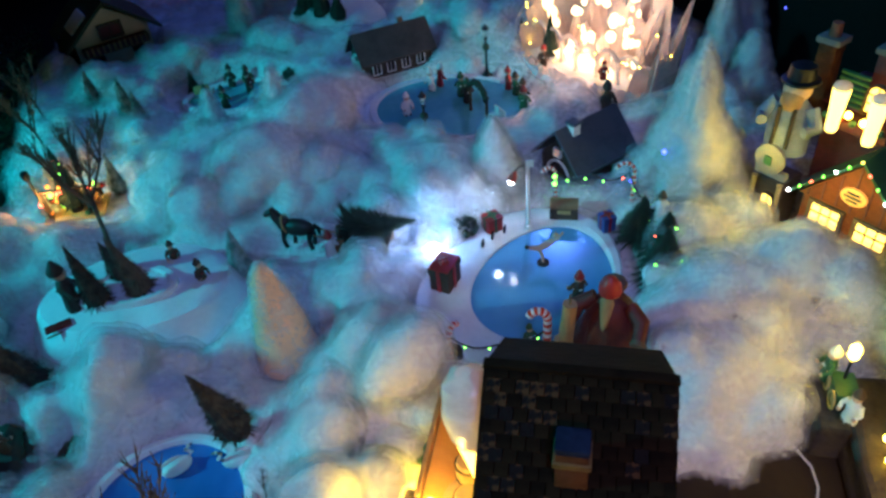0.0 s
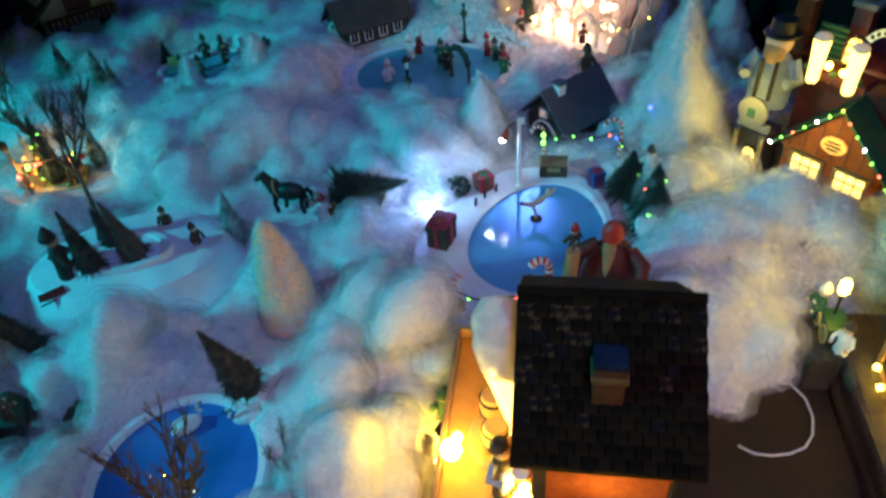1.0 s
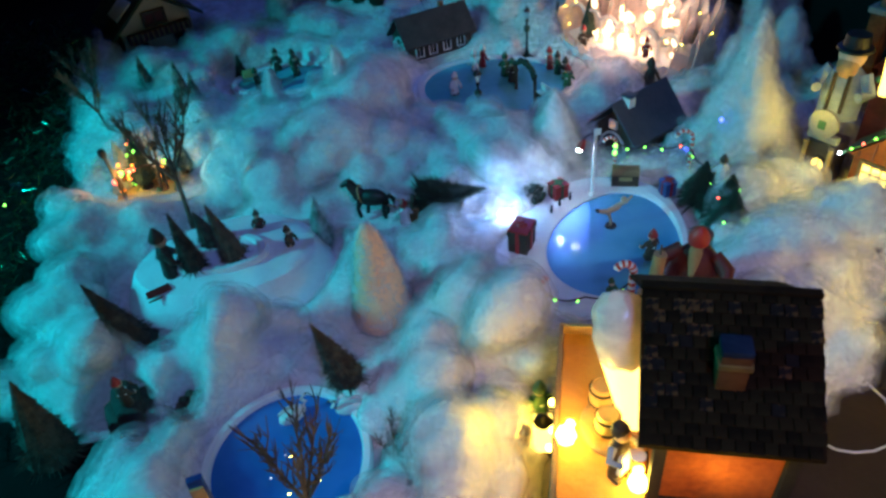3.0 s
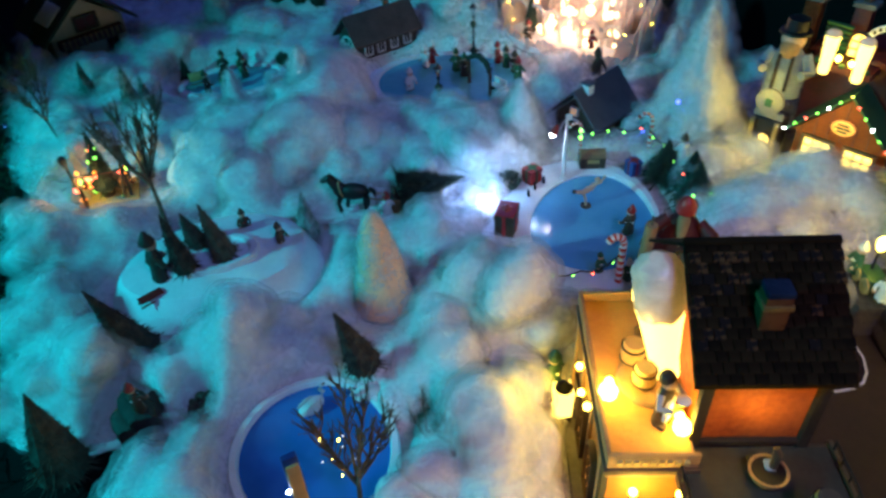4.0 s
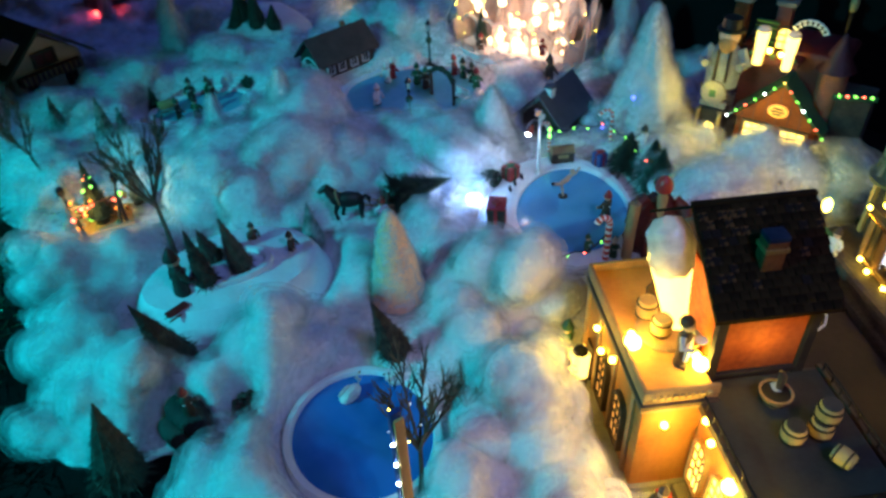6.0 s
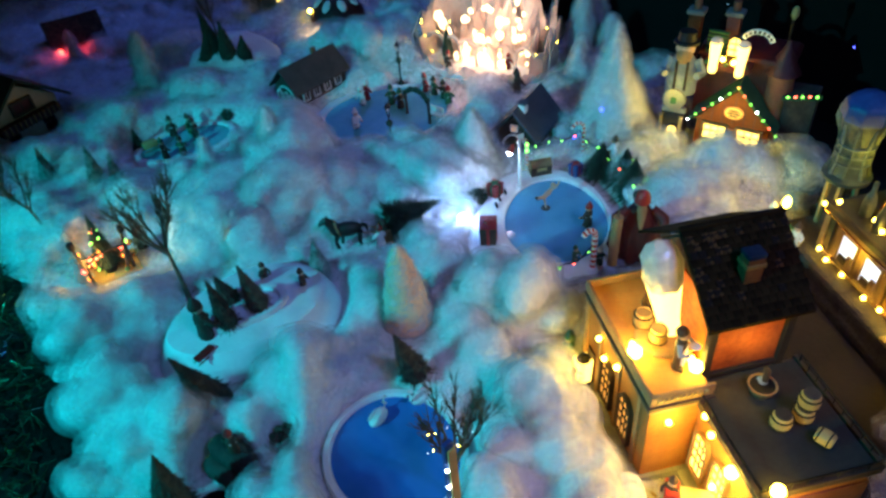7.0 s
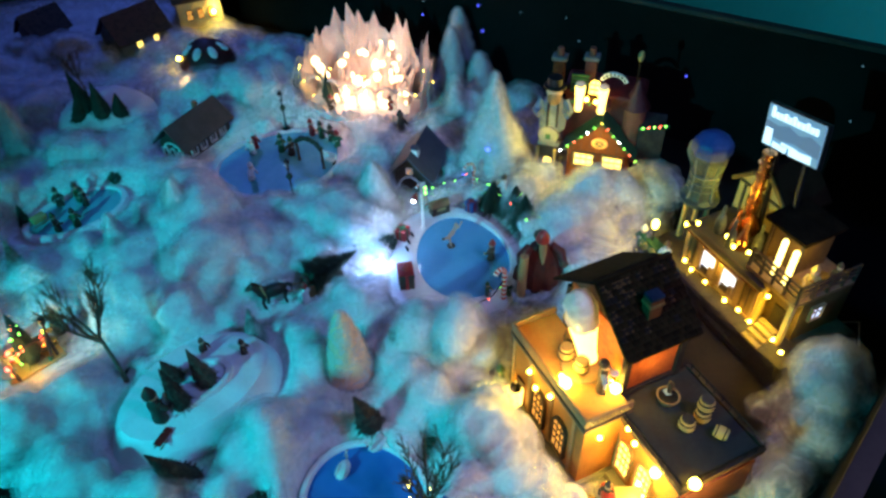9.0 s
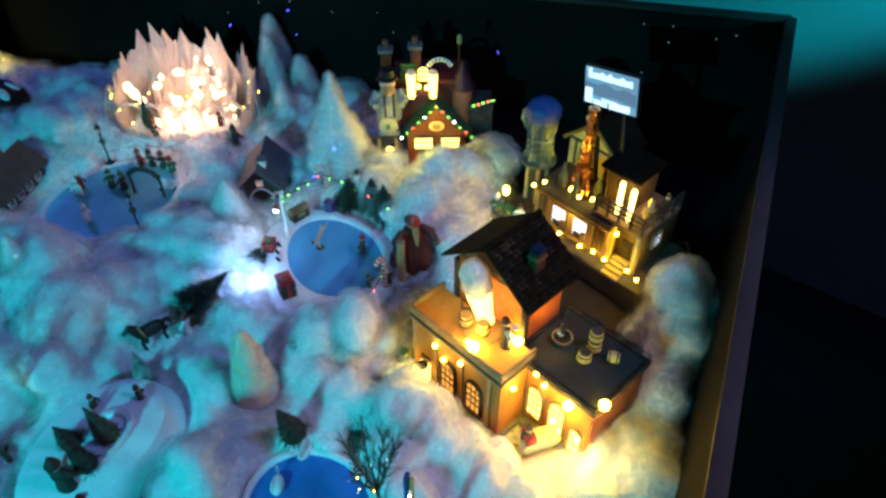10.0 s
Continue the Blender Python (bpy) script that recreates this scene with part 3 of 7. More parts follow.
FRONT_END = CORNER - FRONT * 1.75
BACK_END = CORNER + BACKDIR * 2.5
wall_piece("wall_display_front", FRONT_END, CORNER, -0.06, 0.285, 0.018, BLACK, "black cloth-covered board along the front of the display")
wall_piece("trim_rim_front", FRONT_END, CORNER, 0.287, 0.297, 0.022, BOARD, "narrow grey wooden rim on the black board", "trim")
wall_piece("wall_display_back", CORNER, BACK_END, -0.06, 0.285, 0.018, BLACK, "black cloth backdrop board with small glitter dots behind the village")
wall_piece("trim_rim_back", CORNER, BACK_END, 0.287, 0.297, 0.022, BOARD, "narrow grey wooden rim on the black backdrop", "trim")
table = thing("display_table", "large display table covered with black cloth", "table")
OUT = [CORNER + Vector((0.02, -0.01)), CORNER + BACKDIR * 2.6, CORNER + BACKDIR * 2.6 - FRONT * 2.6, CORNER - FRONT * 2.75]
part("tabletop", prism([tuple(p) for p in OUT], -0.045, -0.005), BLACK, table, "black cloth top", smooth=False)
MIDDLE = sum(OUT, Vector((0, 0))) / 4
for p in OUT:
    at = p.lerp(MIDDLE, 0.08)
    part("leg", box(0.06, 0.06, 0.715, (at.x, at.y, -0.76)), DARKWOOD, table)
# glitter on the backdrop, its sparkle put in as emission
g = random.Random(41)
for i in range(16):
    s_, z_ = g.uniform(0.05, 1.5), g.uniform(0.12, 0.27)
    p_ = CORNER + BACKDIR * s_ - Vector((0.911, 0.413)) * 0.0105
    single("glitter_dot", ball(0.0016, seg=8), DOTBLUE if i % 4 == 0 else SCREEN, "tiny glitter dot on the black backdrop, its sparkle made by glow", "ornament", (p_.x, p_.y, z_), group="glitter dots")
ROOM = ((-3.2, -2.2), (1.5, 4.6))
(rx0, ry0), (rx1, ry1) = ROOM
single("floor", box(rx1 - rx0, ry1 - ry0, 0.05), FLOOR, "dark floor of the room", "floor", ((rx0 + rx1) / 2, (ry0 + ry1) / 2, -0.81), kind="structure")
single("ceiling", box(rx1 - rx0, ry1 - ry0, 0.05), ROOMWALL, "plain ceiling of the dark room", "ceiling", ((rx0 + rx1) / 2, (ry0 + ry1) / 2, 1.75), kind="structure")
for nm, a, b in (("wall_east", (rx1, ry0), (rx1, ry1)), ("wall_north", (rx1, ry1), (rx0, ry1)), ("wall_west", (rx0, ry1), (rx0, ry0)), ("wall_south", (rx0, ry0), (rx1, ry0))):
    wall_piece(nm, Vector(a), Vector(b), -0.76, 1.75, 0.08, ROOMWALL, "plain pale wall of the dark room")


# ---- kinds of things ----
def bulb(parent, at, material=BULB, r=0.0035, label="glowing fairy bulb"):
    return part("bulb", ball(r, at, seg=8), material, parent, label)


def figurine(label, place, turn=0, coat=0, hat=1, high=0.048, group="", name="figurine", colours=(RED, WHITE, SKIN, GREEN, DARKWOOD), lean=0):
    """A small painted figure, one plain mesh: coat, arms, head and hat."""
    k = high / 0.05
    bm = lathe([(0.0085, 0), (0.0095, 0.004), (0.0075, 0.018), (0.0085, 0.026), (0.006, 0.033), (0.003, 0.036)], 12, mi=coat, squash=0.8)
    for sx in (-1, 1):
        tube([(sx * 0.007, 0, 0.031), (sx * 0.012, -0.003, 0.022), (sx * 0.010, -0.009, 0.018)], [0.0032, 0.0028, 0.0024], 7, bm, coat)
        ball(0.0026, (sx * 0.010, -0.010, 0.0175), bm, 2, 8)
        box(0.006, 0.010, 0.004, (sx * 0.004, -0.002, 0), bm=bm, mi=4)
    ball(0.0062, (0, -0.0005, 0.040), bm, 2, 12)
    lathe([(0.0068, 0.0415), (0.0070, 0.0435), (0.0052, 0.0475), (0.0015, 0.054), (0, 0.055)], 12, (0, 0.001, 0), (0, 0, 0), bm, hat)
    tube([(-0.0085, 0, 0.024), (0, -0.0085, 0.024), (0.0085, 0, 0.024), (0, 0.007, 0.024), (-0.0085, 0, 0.024)], 0.0012, 6, bm, 1)
    bmesh.ops.transform(bm, matrix=Matrix.Diagonal((k, k, k, 1)), verts=bm.verts)
    ob = single(name, bm, colours, label, "figurine", place, turn, group)
    ob.matrix_world = pose(*place, lean, 0, turn)
    return ob


def fir(name, label, place, high, wide, material=NEEDLE, group="", lean=(0, 0), seed=1, base=None, ragged=0.22):
    """A bottle-brush tree: wire trunk, whorls of needle sprays, wooden foot."""
    g = random.Random(seed)
    t = thing(name, label, "tree", place, 0, group)
    t.matrix_world = pose(*place, lean[0], lean[1], 0) @ pose(0, 0, 0, 0, 0, g.uniform(0, 360))
    part("trunk", tube([(0, 0, 0), (0, 0, high * 0.5), (0, 0, high * 0.97)], [0.004, 0.003, 0.001], 7), BARK, t, "thin brown stem")
    part("foot", lathe([(0.010, 0), (0.010, 0.004), (0.006, 0.007), (0.004, 0.008)], 14), base or DARKWOOD, t, "small round wooden foot")
    bm = bmesh.new()
    core = 0.36 if ragged < 0.4 else 0.20
    lathe([(wide * core * 0.4, high * 0.06), (wide * core, high * 0.14), (wide * core * 0.75, high * 0.40), (wide * core * 0.3, high * 0.75), (0, high * 0.97)], 10, bm=bm)
    for i in range(1200 if ragged < 0.4 else 2200):
        f = g.random() ** 0.8
        z = high * (0.10 + 0.86 * f)
        r = wide * 0.5 * (1 - f) * g.uniform(0.92 - ragged, 0.94 + ragged) + 0.0012
        a = g.uniform(0, 6.2832)
        d, s = Vector((math.cos(a), math.sin(a), 0)), Vector((-math.sin(a), math.cos(a), 0))
        o = Vector((0, 0, z))
        w = 0.0013 + 0.020 * wide * (1 - f)
        tip = o + d * r + Vector((0, 0, -0.22 * r + g.uniform(-0.003, 0.003)))
        a0, a1, a2 = o + d * r * 0.35 + s * w * 0.8, o + d * r * 0.35 - s * w * 0.8, o + d * r * 0.35 + Vector((0, 0, w))
        v = [bm.verts.new(p) for p in (a0, a1, a2, tip)]
        bm.faces.new((v[0], v[1], v[3]))
        bm.faces.new((v[1], v[2], v[3]))
        bm.faces.new((v[2], v[0], v[3]))
    part("crown", bm, material, t, smooth=False)
    return t


def felt_cone(name, label, place, high, wide, material=FELT, lean=(0, 0), seed=1, group="", power=0.8, lump=1.0, layers=3):
    """A cone of wound cotton, lumpy and rounded."""
    g = random.Random(seed)
    bm = bmesh.new()
    n, m = 40, 34
    off = Vector((g.uniform(0, 9), g.uniform(0, 9), g.uniform(0, 9)))
    rows = []
    for j in range(m + 1):
        f = j / m
        r = wide * 0.5 * (1 - f) ** power * (1.0 if f > 0.06 else 0.85 + 2.5 * f)
        if j == m:
            rows.append([bm.verts.new((0, 0, high))])
            break
        row = []
        for i in range(n):
            a = 6.2832 * i / n
            p = Vector((math.cos(a), math.sin(a), 3.2 * f))
            k = 1 + lump * (0.24 * noise.noise(p * 1.5 + off) + 0.16 * noise.noise(p * 3.6 + off) + 0.07 * noise.noise(p * 10 + off))
            row.append(bm.verts.new((r * k * p.x, r * k * p.y, high * f)))
        rows.append(row)
    for a, b in zip(rows, rows[1:]):
        for i in range(n):
            if len(b) == 1:
                bm.faces.new((a[i], a[(i + 1) % n], b[0]))
            else:
                bm.faces.new((a[i], a[(i + 1) % n], b[(i + 1) % n], b[i]))
    bm.faces.new(rows[0][::-1])
    t = thing(name, label, "tree", place, 0, group)
    t.matrix_world = pose(*place, lean[0], lean[1], 0)
    bmesh.ops.smooth_vert(bm, verts=bm.verts, factor=0.5, use_axis_x=True, use_axis_y=True, use_axis_z=True)
    for k, lift in enumerate((0.0028, 0.0060, 0.0095)[:layers]):
        fz = bm.copy()
        fz.normal_update()
        for v in fz.verts:
            v.co += v.normal * lift * (1 + 0.5 * noise.noise(v.co * 70 + off))
        ob = part("fibre_layer", fz, FUZZ[k], t, "loose white fibres")
        ob.data.polygons.foreach_set("use_smooth", [True] * len(ob.data.polygons))
    ob = part("cone", bm, material, t)
    ob.data.polygons.foreach_set("use_smooth", [True] * len(ob.data.polygons))
    return t


def bare_tree(label, place, high, lean=(0, 0), seed=3, material=BARK, spread=0.5, forks=4):
    """A leafless tree: trunk, limbs and twigs."""
    g = random.Random(seed)
    t = thing("bare_tree", label, "tree", place)
    t.matrix_world = pose(*place, lean[0], lean[1], 0)
    fork = Vector((0, 0, high * 0.48))
    part("trunk", tube([(0, 0, -0.006), (0.001, 0, high * 0.25), fork], [high * 0.021, high * 0.014, high * 0.011], 9), material, t)
    for i in range(forks):
        a = 6.2832 * i / forks + g.uniform(-0.4, 0.4)
        bm = bmesh.new()
        d = Vector((math.cos(a) * spread, math.sin(a) * spread, 1)).normalized()
        p0 = fork - Vector((0, 0, g.uniform(0, 0.10) * high))
        p1 = p0 + d * high * 0.24 + Vector((g.uniform(-1, 1), g.uniform(-1, 1), 0)) * 0.006
        p2 = p1 + (d + Vector((0, 0, 0.5))).normalized() * high * g.uniform(0.18, 0.28)
        tube([p0, p1, p2], [high * 0.010, high * 0.007, high * 0.003], 7, bm)
        for k in range(15):
            f = g.uniform(0.25, 1.0)
            q = p0.lerp(p1, f * 2) if f < 0.5 else p1.lerp(p2, f * 2 - 1)
            e = (d + Vector((g.uniform(-1, 1), g.uniform(-1, 1), g.uniform(0.1, 1))) * 0.8).normalized()
            L = high * g.uniform(0.08, 0.17)
            mid = q + e * L * 0.5 + Vector((g.uniform(-1, 1), g.uniform(-1, 1), 0)) * 0.002
            end = q + e * L + Vector((0, 0, L * 0.2))
            tube([q, mid, end], [high * 0.0055, high * 0.004, high * 0.0015], 5, bm)
            for _ in range(2):
                e2 = (e + Vector((g.uniform(-1, 1), g.uniform(-1, 1), g.uniform(0, 1))) * 0.9).normalized()
                tube([mid, mid + e2 * L * 0.5], [high * 0.0032, high * 0.0012], 4, bm)
        part("limb", bm, material, t)
    return t


def street_lamp(label, place, high, group="rink lamps"):
    t = thing("street_lamp", label, "lamp", place, 0, group)
    k = high
    part("base", lathe([(0.12 * k, 0), (0.12 * k, 0.02 * k), (0.07 * k, 0.05 * k), (0.035 * k, 0.10 * k), (0.03 * k, 0.16 * k)], 14), IRON, t)
    part("pole", lathe([(0.022 * k, 0.10 * k), (0.018 * k, 0.70 * k), (0.034 * k, 0.72 * k), (0.034 * k, 0.74 * k), (0.018 * k, 0.76 * k)], 10), IRON, t)
    part("wreath", lathe([(0.05 * k, 0.52 * k), (0.065 * k, 0.56 * k), (0.06 * k, 0.60 * k), (0.03 * k, 0.63 * k)], 10), NEEDLE, t, "small green wreath on the pole")
    part("lantern", lathe([(0.03 * k, 0.76 * k), (0.055 * k, 0.90 * k)], 6), GLASS, t, "unlit glass lantern")
    part("cap", lathe([(0.07 * k, 0.90 * k), (0.055 * k, 0.93 * k), (0.02 * k, 0.97 * k), (0.008 * k, 1.0 * k), (0, 1.01 * k)], 6), IRON, t)
    return t


def barrel(label, place, r=0.009, high=0.020, turn=(0, 0, 0), group="barrels", material=PALEWOOD, lid=None):
    t = thing("barrel", label, "barrel", place, 0, group)
    t.matrix_world = pose(*place, *turn)
    part("cask_body", lathe([(r * 0.80, 0), (r * 0.95, high * 0.25), (r, high * 0.5), (r * 0.95, high * 0.75), (r * 0.80, high), (r * 0.72, high), (r * 0.70, high * 0.95)], 16), material, t)
    for z in (0.18, 0.80):
        part("hoop", lathe([(r * 0.94, high * z - 0.0008), (r * 1.02, high * z - 0.0008), (r * 1.02, high * z + 0.0008), (r * 0.94, high * z + 0.0008)], 16), IRON, t, "dark iron hoop")
    if lid:
        part("lid", lathe([(r * 0.76, high), (r * 0.76, high + 0.0012), (0, high + 0.0014)], 16), lid, t, "dark lid")
    return t


def gift(label, place, size=(0.02, 0.02, 0.018), turn=0, wrap=RED, band=GREEN):
    t = thing("gift_box", label, "gift", place, turn, "gifts")
    sx, sy, sz = size
    part("carton", box(sx, sy, sz, bevel=0.0012), wrap, t)
    part("lid", box(sx * 1.07, sy * 1.07, sz * 0.22, (0, 0, sz * 0.82), bevel=0.0008), wrap, t)
    bm = box(sx * 0.18, sy * 1.09, sz * 1.05, (0, 0, 0.0003), bevel=0.0003)
    box(sx * 1.09, sy * 0.18, sz * 1.05, (0, 0, 0.0003), bm=bm, bevel=0.0003)
    part("ribbon", bm, band, t)
    bm = bmesh.new()
    for a in (0, 90, 180, 270):
        ball(sx * 0.16, (sx * 0.15 * math.cos(radians(a)), sx * 0.15 * math.sin(radians(a)), sz * 1.10), bm, seg=8, squash=(1, 1, 0.7))
    part("bow", bm, band, t)
    return t


def candy_cane(label, place, high, turn=0, r=0.0035, bow=0.0):
    """A striped hook: stem pieces turn by turn in red and white."""
    t = thing("candy_cane", label, "candy cane", place, turn, "candy canes")
    R = bow or high * 0.16
    pts = [Vector((0, 0, high * 0.72 * i / 12)) for i in range(13)]
    for i in range(1, 11):
        a = math.pi * i / 10 * 0.86
        pts.append(Vector((R - R * math.cos(a), 0, high * 0.72 + R * 1.2 * math.sin(a))))
    red, white = bmesh.new(), bmesh.new()
    for i in range(len(pts) - 1):
        tube([pts[i], pts[i + 1]], r * (1.0 if i % 2 else 1.02), 9, white if i % 2 else red)
    part("white_stripes", white, WHITE, t, "glossy white stripes")
    part("red_stripes", red, CANERED, t, "glossy red stripes")
    return t


def light_string(label, path, colours, r=0.0012):
    """A sagging cable with small bulbs along it."""
    t = thing("light_string", label, "fairy lights")
    pts = [Vector(p) for p in path]
    fine = []
    for a, b in zip(pts, pts[1:]):
        for i in range(6):
            f = i / 6
            fine.append(a.lerp(b, f) - Vector((0, 0, 0.012 * math.sin(math.pi * f))))
    fine.append(pts[-1])
    part("cable", tube(fine, r, 5), IRON, t, "thin dark cable")
    for i in range(2, len(fine), 3):
        part("bulb", ball(0.0021, fine[i] + Vector((0, 0, -0.002)), seg=8, squash=(0.8, 0.8, 1.2)), colours[(i // 3) % len(colours)], t, "small coloured bulb")
    return t


def window(parent, w, h, at, turn, pane=PANE, frame_mat=DARKWOOD, arch=True, bars=(1, 2), depth=0.005):
    """A window standing on local x, facing local -y: frame, pane and glazing bars."""
    m = pose(*at, 0, 0, turn)
    out, n = [(-w / 2, 0), (w / 2, 0)], 10
    out += [(w / 2 * math.cos(math.pi * i / n), h - w / 2 + (w / 2 if arch else 0) * math.sin(math.pi * i / n)) for i in range(n + 1)] if arch else [(w / 2, h), (-w / 2, h)]
    k = 0.80
    inn = [(x * k, h * 0.5 + (y - h * 0.5) * (1 - (1 - k) * w / h)) for x, y in out]
    bm = bmesh.new()
    rows = [[bm.verts.new(m @ Vector((x, y_, z))) for x, z in o] for o, y_ in ((out, 0.001), (out, -depth), (inn, -depth), (inn, 0.001))]
    for a, b in zip(rows, rows[1:]):
        for i in range(len(a)):
            bm.faces.new((a[i], a[(i + 1) % len(a)], b[(i + 1) % len(a)], b[i]))
    bmesh.ops.recalc_face_normals(bm, faces=bm.faces)
    fr = part("window", bm, frame_mat, parent)
    part("pane", prism(inn, 0.0005, 0.0015, m=m @ STAND), pane, fr, "lit window pane", smooth=False)
    strips = [(0.0014, h * 0.88, w * k * ((i + 1) / (bars[0] + 1) - 0.5), h * 0.06, 0.002) for i in range(bars[0])]
    strips += [(w * k, 0.0014, 0, h * (0.1 + 0.8 * (i + 1) / (bars[1] + 1)), 0.0022) for i in range(bars[1])]
    for sx, sz, x, z, y in strips:
        bm = box(sx, 0.0022, sz, (x, -y, z))
        bmesh.ops.transform(bm, matrix=m, verts=bm.verts)
        part("glazing_bar", bm, frame_mat, fr)
    return fr


def gable_roof(parent, x0, x1, y0, y1, eave, ridge, material, along="x", thick=0.004, name="roof", label=""):
    """Two roof slabs on a ridge along local x or y."""
    for side in (0, 1):
        if along == "x":
            ym = (y0 + y1) / 2
            ya = y0 if side == 0 else y1
            c = [(x0, ya, eave), (x1, ya, eave), (x1, ym, ridge), (x0, ym, ridge)]
        else:
            xm = (x0 + x1) / 2
            xa = x0 if side == 0 else x1
            c = [(xa, y0, eave), (xa, y1, eave), (xm, y1, ridge), (xm, y0, ridge)]
        bm = bmesh.new()
        lo, hi = [bm.verts.new(p) for p in c], [bm.verts.new((p[0], p[1], p[2] + thick)) for p in c]
        bm.faces.new(lo)
        bm.faces.new(hi)
        for i in range(4):
            bm.faces.new((lo[i], lo[(i + 1) % 4], hi[(i + 1) % 4], hi[i]))
        bmesh.ops.recalc_face_normals(bm, faces=bm.faces)
        part(name, bm, material, parent, label, smooth=False)


def gable_walls(x0, x1, y0, y1, z0, eave, ridge, along="x", bm=None):
    """Walls of a house closed up to the gables."""
    bm = begin(bm)
    if along == "x":
        out = [(y0, z0), (y1, z0), (y1, eave), ((y0 + y1) / 2, ridge), (y0, eave)]
        m = Matrix(((0, 0, 1, 0), (1, 0, 0, 0), (0, 1, 0, 0), (0, 0, 0, 1)))
        return prism(out, x0, x1, bm, m=m)
    out = [(x0, z0), (x1, z0), (x1, eave), ((x0 + x1) / 2, ridge), (x0, eave)]
    m = Matrix(((1, 0, 0, 0), (0, 0, 1, 0), (0, 1, 0, 0), (0, 0, 0, 1)))
    return prism(out, y0, y1, bm, m=m)

# ---- brewery with a roof terrace ----
brewery = thing("brewery_house", "ochre model brewery with roof terrace, dark shingled tower and warm bulbs", "house", (-0.072, 0.322, 0.0), -9)
part("foundation", box(0.205, 0.20, 0.016, (0.088, 0.095, -0.004), bevel=0.003), STONE, brewery, "grey stone foundation slab")
part("foundation_step", box(0.145, 0.15, 0.014, (0.118, -0.055, -0.004), bevel=0.003), STONE, brewery)
part("terrace_wall", box(0.066, 0.18, 0.138, (0.033, 0.09, 0.010), bevel=0.002), PLASTER, brewery, "ochre plastered block under the terrace")
for v in (0.02, 0.075, 0.13, 0.176):
    part("pilaster", box(0.004, 0.007, 0.126, (-0.001, v, 0.010), bevel=0.0008), WOOD, brewery)
for k, (gro, z0, hh) in enumerate(((0.006, 0.130, 0.005), (0.010, 0.136, 0.006), (0.006, 0.143, 0.004))):
    part("cornice", box(0.066 + gro, 0.18 + gro, hh, (0.033, 0.09, z0), bevel=0.0012), DARKWOOD if k == 1 else WOOD, brewery)
part("terrace_floor", box(0.064, 0.178, 0.004, (0.033, 0.09, 0.1475)), SAND, brewery, "sandy terrace floor")
for sx, sy, x, y in ((0.004, 0.186, -0.002, 0.09), (0.072, 0.004, 0.033, -0.002), (0.072, 0.004, 0.033, 0.182)):
    part("parapet", box(sx, sy, 0.012, (x, y, 0.149), bevel=0.001), WOOD, brewery)
for i in range(9):
    part("dentil", box(0.004, 0.003, 0.004, (0.006 + 0.0065 * i, -0.0055, 0.152)), PALEWOOD, brewery)
part("terrace_step", lathe([(0.030, 0.1515), (0.030, 0.154), (0.028, 0.156), (0, 0.156)], 28, (0.046, 0.078, 0)), WOOD, brewery, "round wooden podium on the terrace")
for v, hh, pane in ((0.048, 0.072, PANEDIM), (0.102, 0.072, PANEDIM)):
    window(brewery, 0.034, hh, (-0.001, v, 0.026), -90, pane, DARKWOOD, True, (2, 3))
part("side_door", box(0.003, 0.020, 0.052, (-0.001, 0.153, 0.012), bevel=0.0006), DARKWOOD, brewery)
# the lower wing with its flat roof
part("wing_wall", box(0.120, 0.136, 0.124, (0.119, -0.048, 0.010), bevel=0.002), PLASTER, brewery, "ochre wing under the flat roof")
part("wing_brickwork", box(0.122, 0.004, 0.10, (0.119, -0.1165, 0.010), bevel=0.001), BRICK, brewery, "red brick gable side")
for gro, z0, hh, mm in ((0.006, 0.122, 0.005, BRICK), (0.012, 0.127, 0.007, DARKWOOD)):
    part("wing_cornice", box(0.120 + gro, 0.136 + gro, hh, (0.119, -0.048, z0), bevel=0.0015), mm, brewery)
part("flat_roof", box(0.118, 0.134, 0.005, (0.119, -0.048, 0.1335)), FLATROOF, brewery, "dark flat roof of the wing")
for sx, sy, x, y in ((0.005, 0.148, 0.055, -0.048), (0.005, 0.148, 0.183, -0.048), (0.132, 0.005, 0.119, -0.120)):
    part("roof_kerb", box(sx, sy, 0.004, (x, y, 0.1345), bevel=0.001), DARKWOOD, brewery)
railing = part("roof_railing", tube([(0.055, 0.018, 0.148), (0.055, -0.120, 0.148), (0.119, -0.120, 0.148), (0.183, -0.120, 0.148), (0.183, 0.018, 0.148)], 0.0013, 6), IRON, brewery, "thin black railing round the flat roof")
for k in range(10):
    for u in (0.055, 0.183):
        part("baluster", tube([(u, -0.118 + 0.015 * k, 0.137), (u, -0.118 + 0.015 * k, 0.1485)], 0.0009, 5), IRON, railing)
for k in range(7):
    part("baluster", tube([(0.070 + 0.0163 * k, -0.120, 0.137), (0.070 + 0.0163 * k, -0.120, 0.1485)], 0.0009, 5), IRON, railing)
for v in (-0.022, -0.062):
    window(brewery, 0.030, 0.072, (0.0585, v, 0.026), -90, PANE, WOOD, True, (2, 3))
window(brewery, 0.022, 0.058, (0.0585, -0.098, 0.014), -90, PANE, WOOD, True, (1, 2))
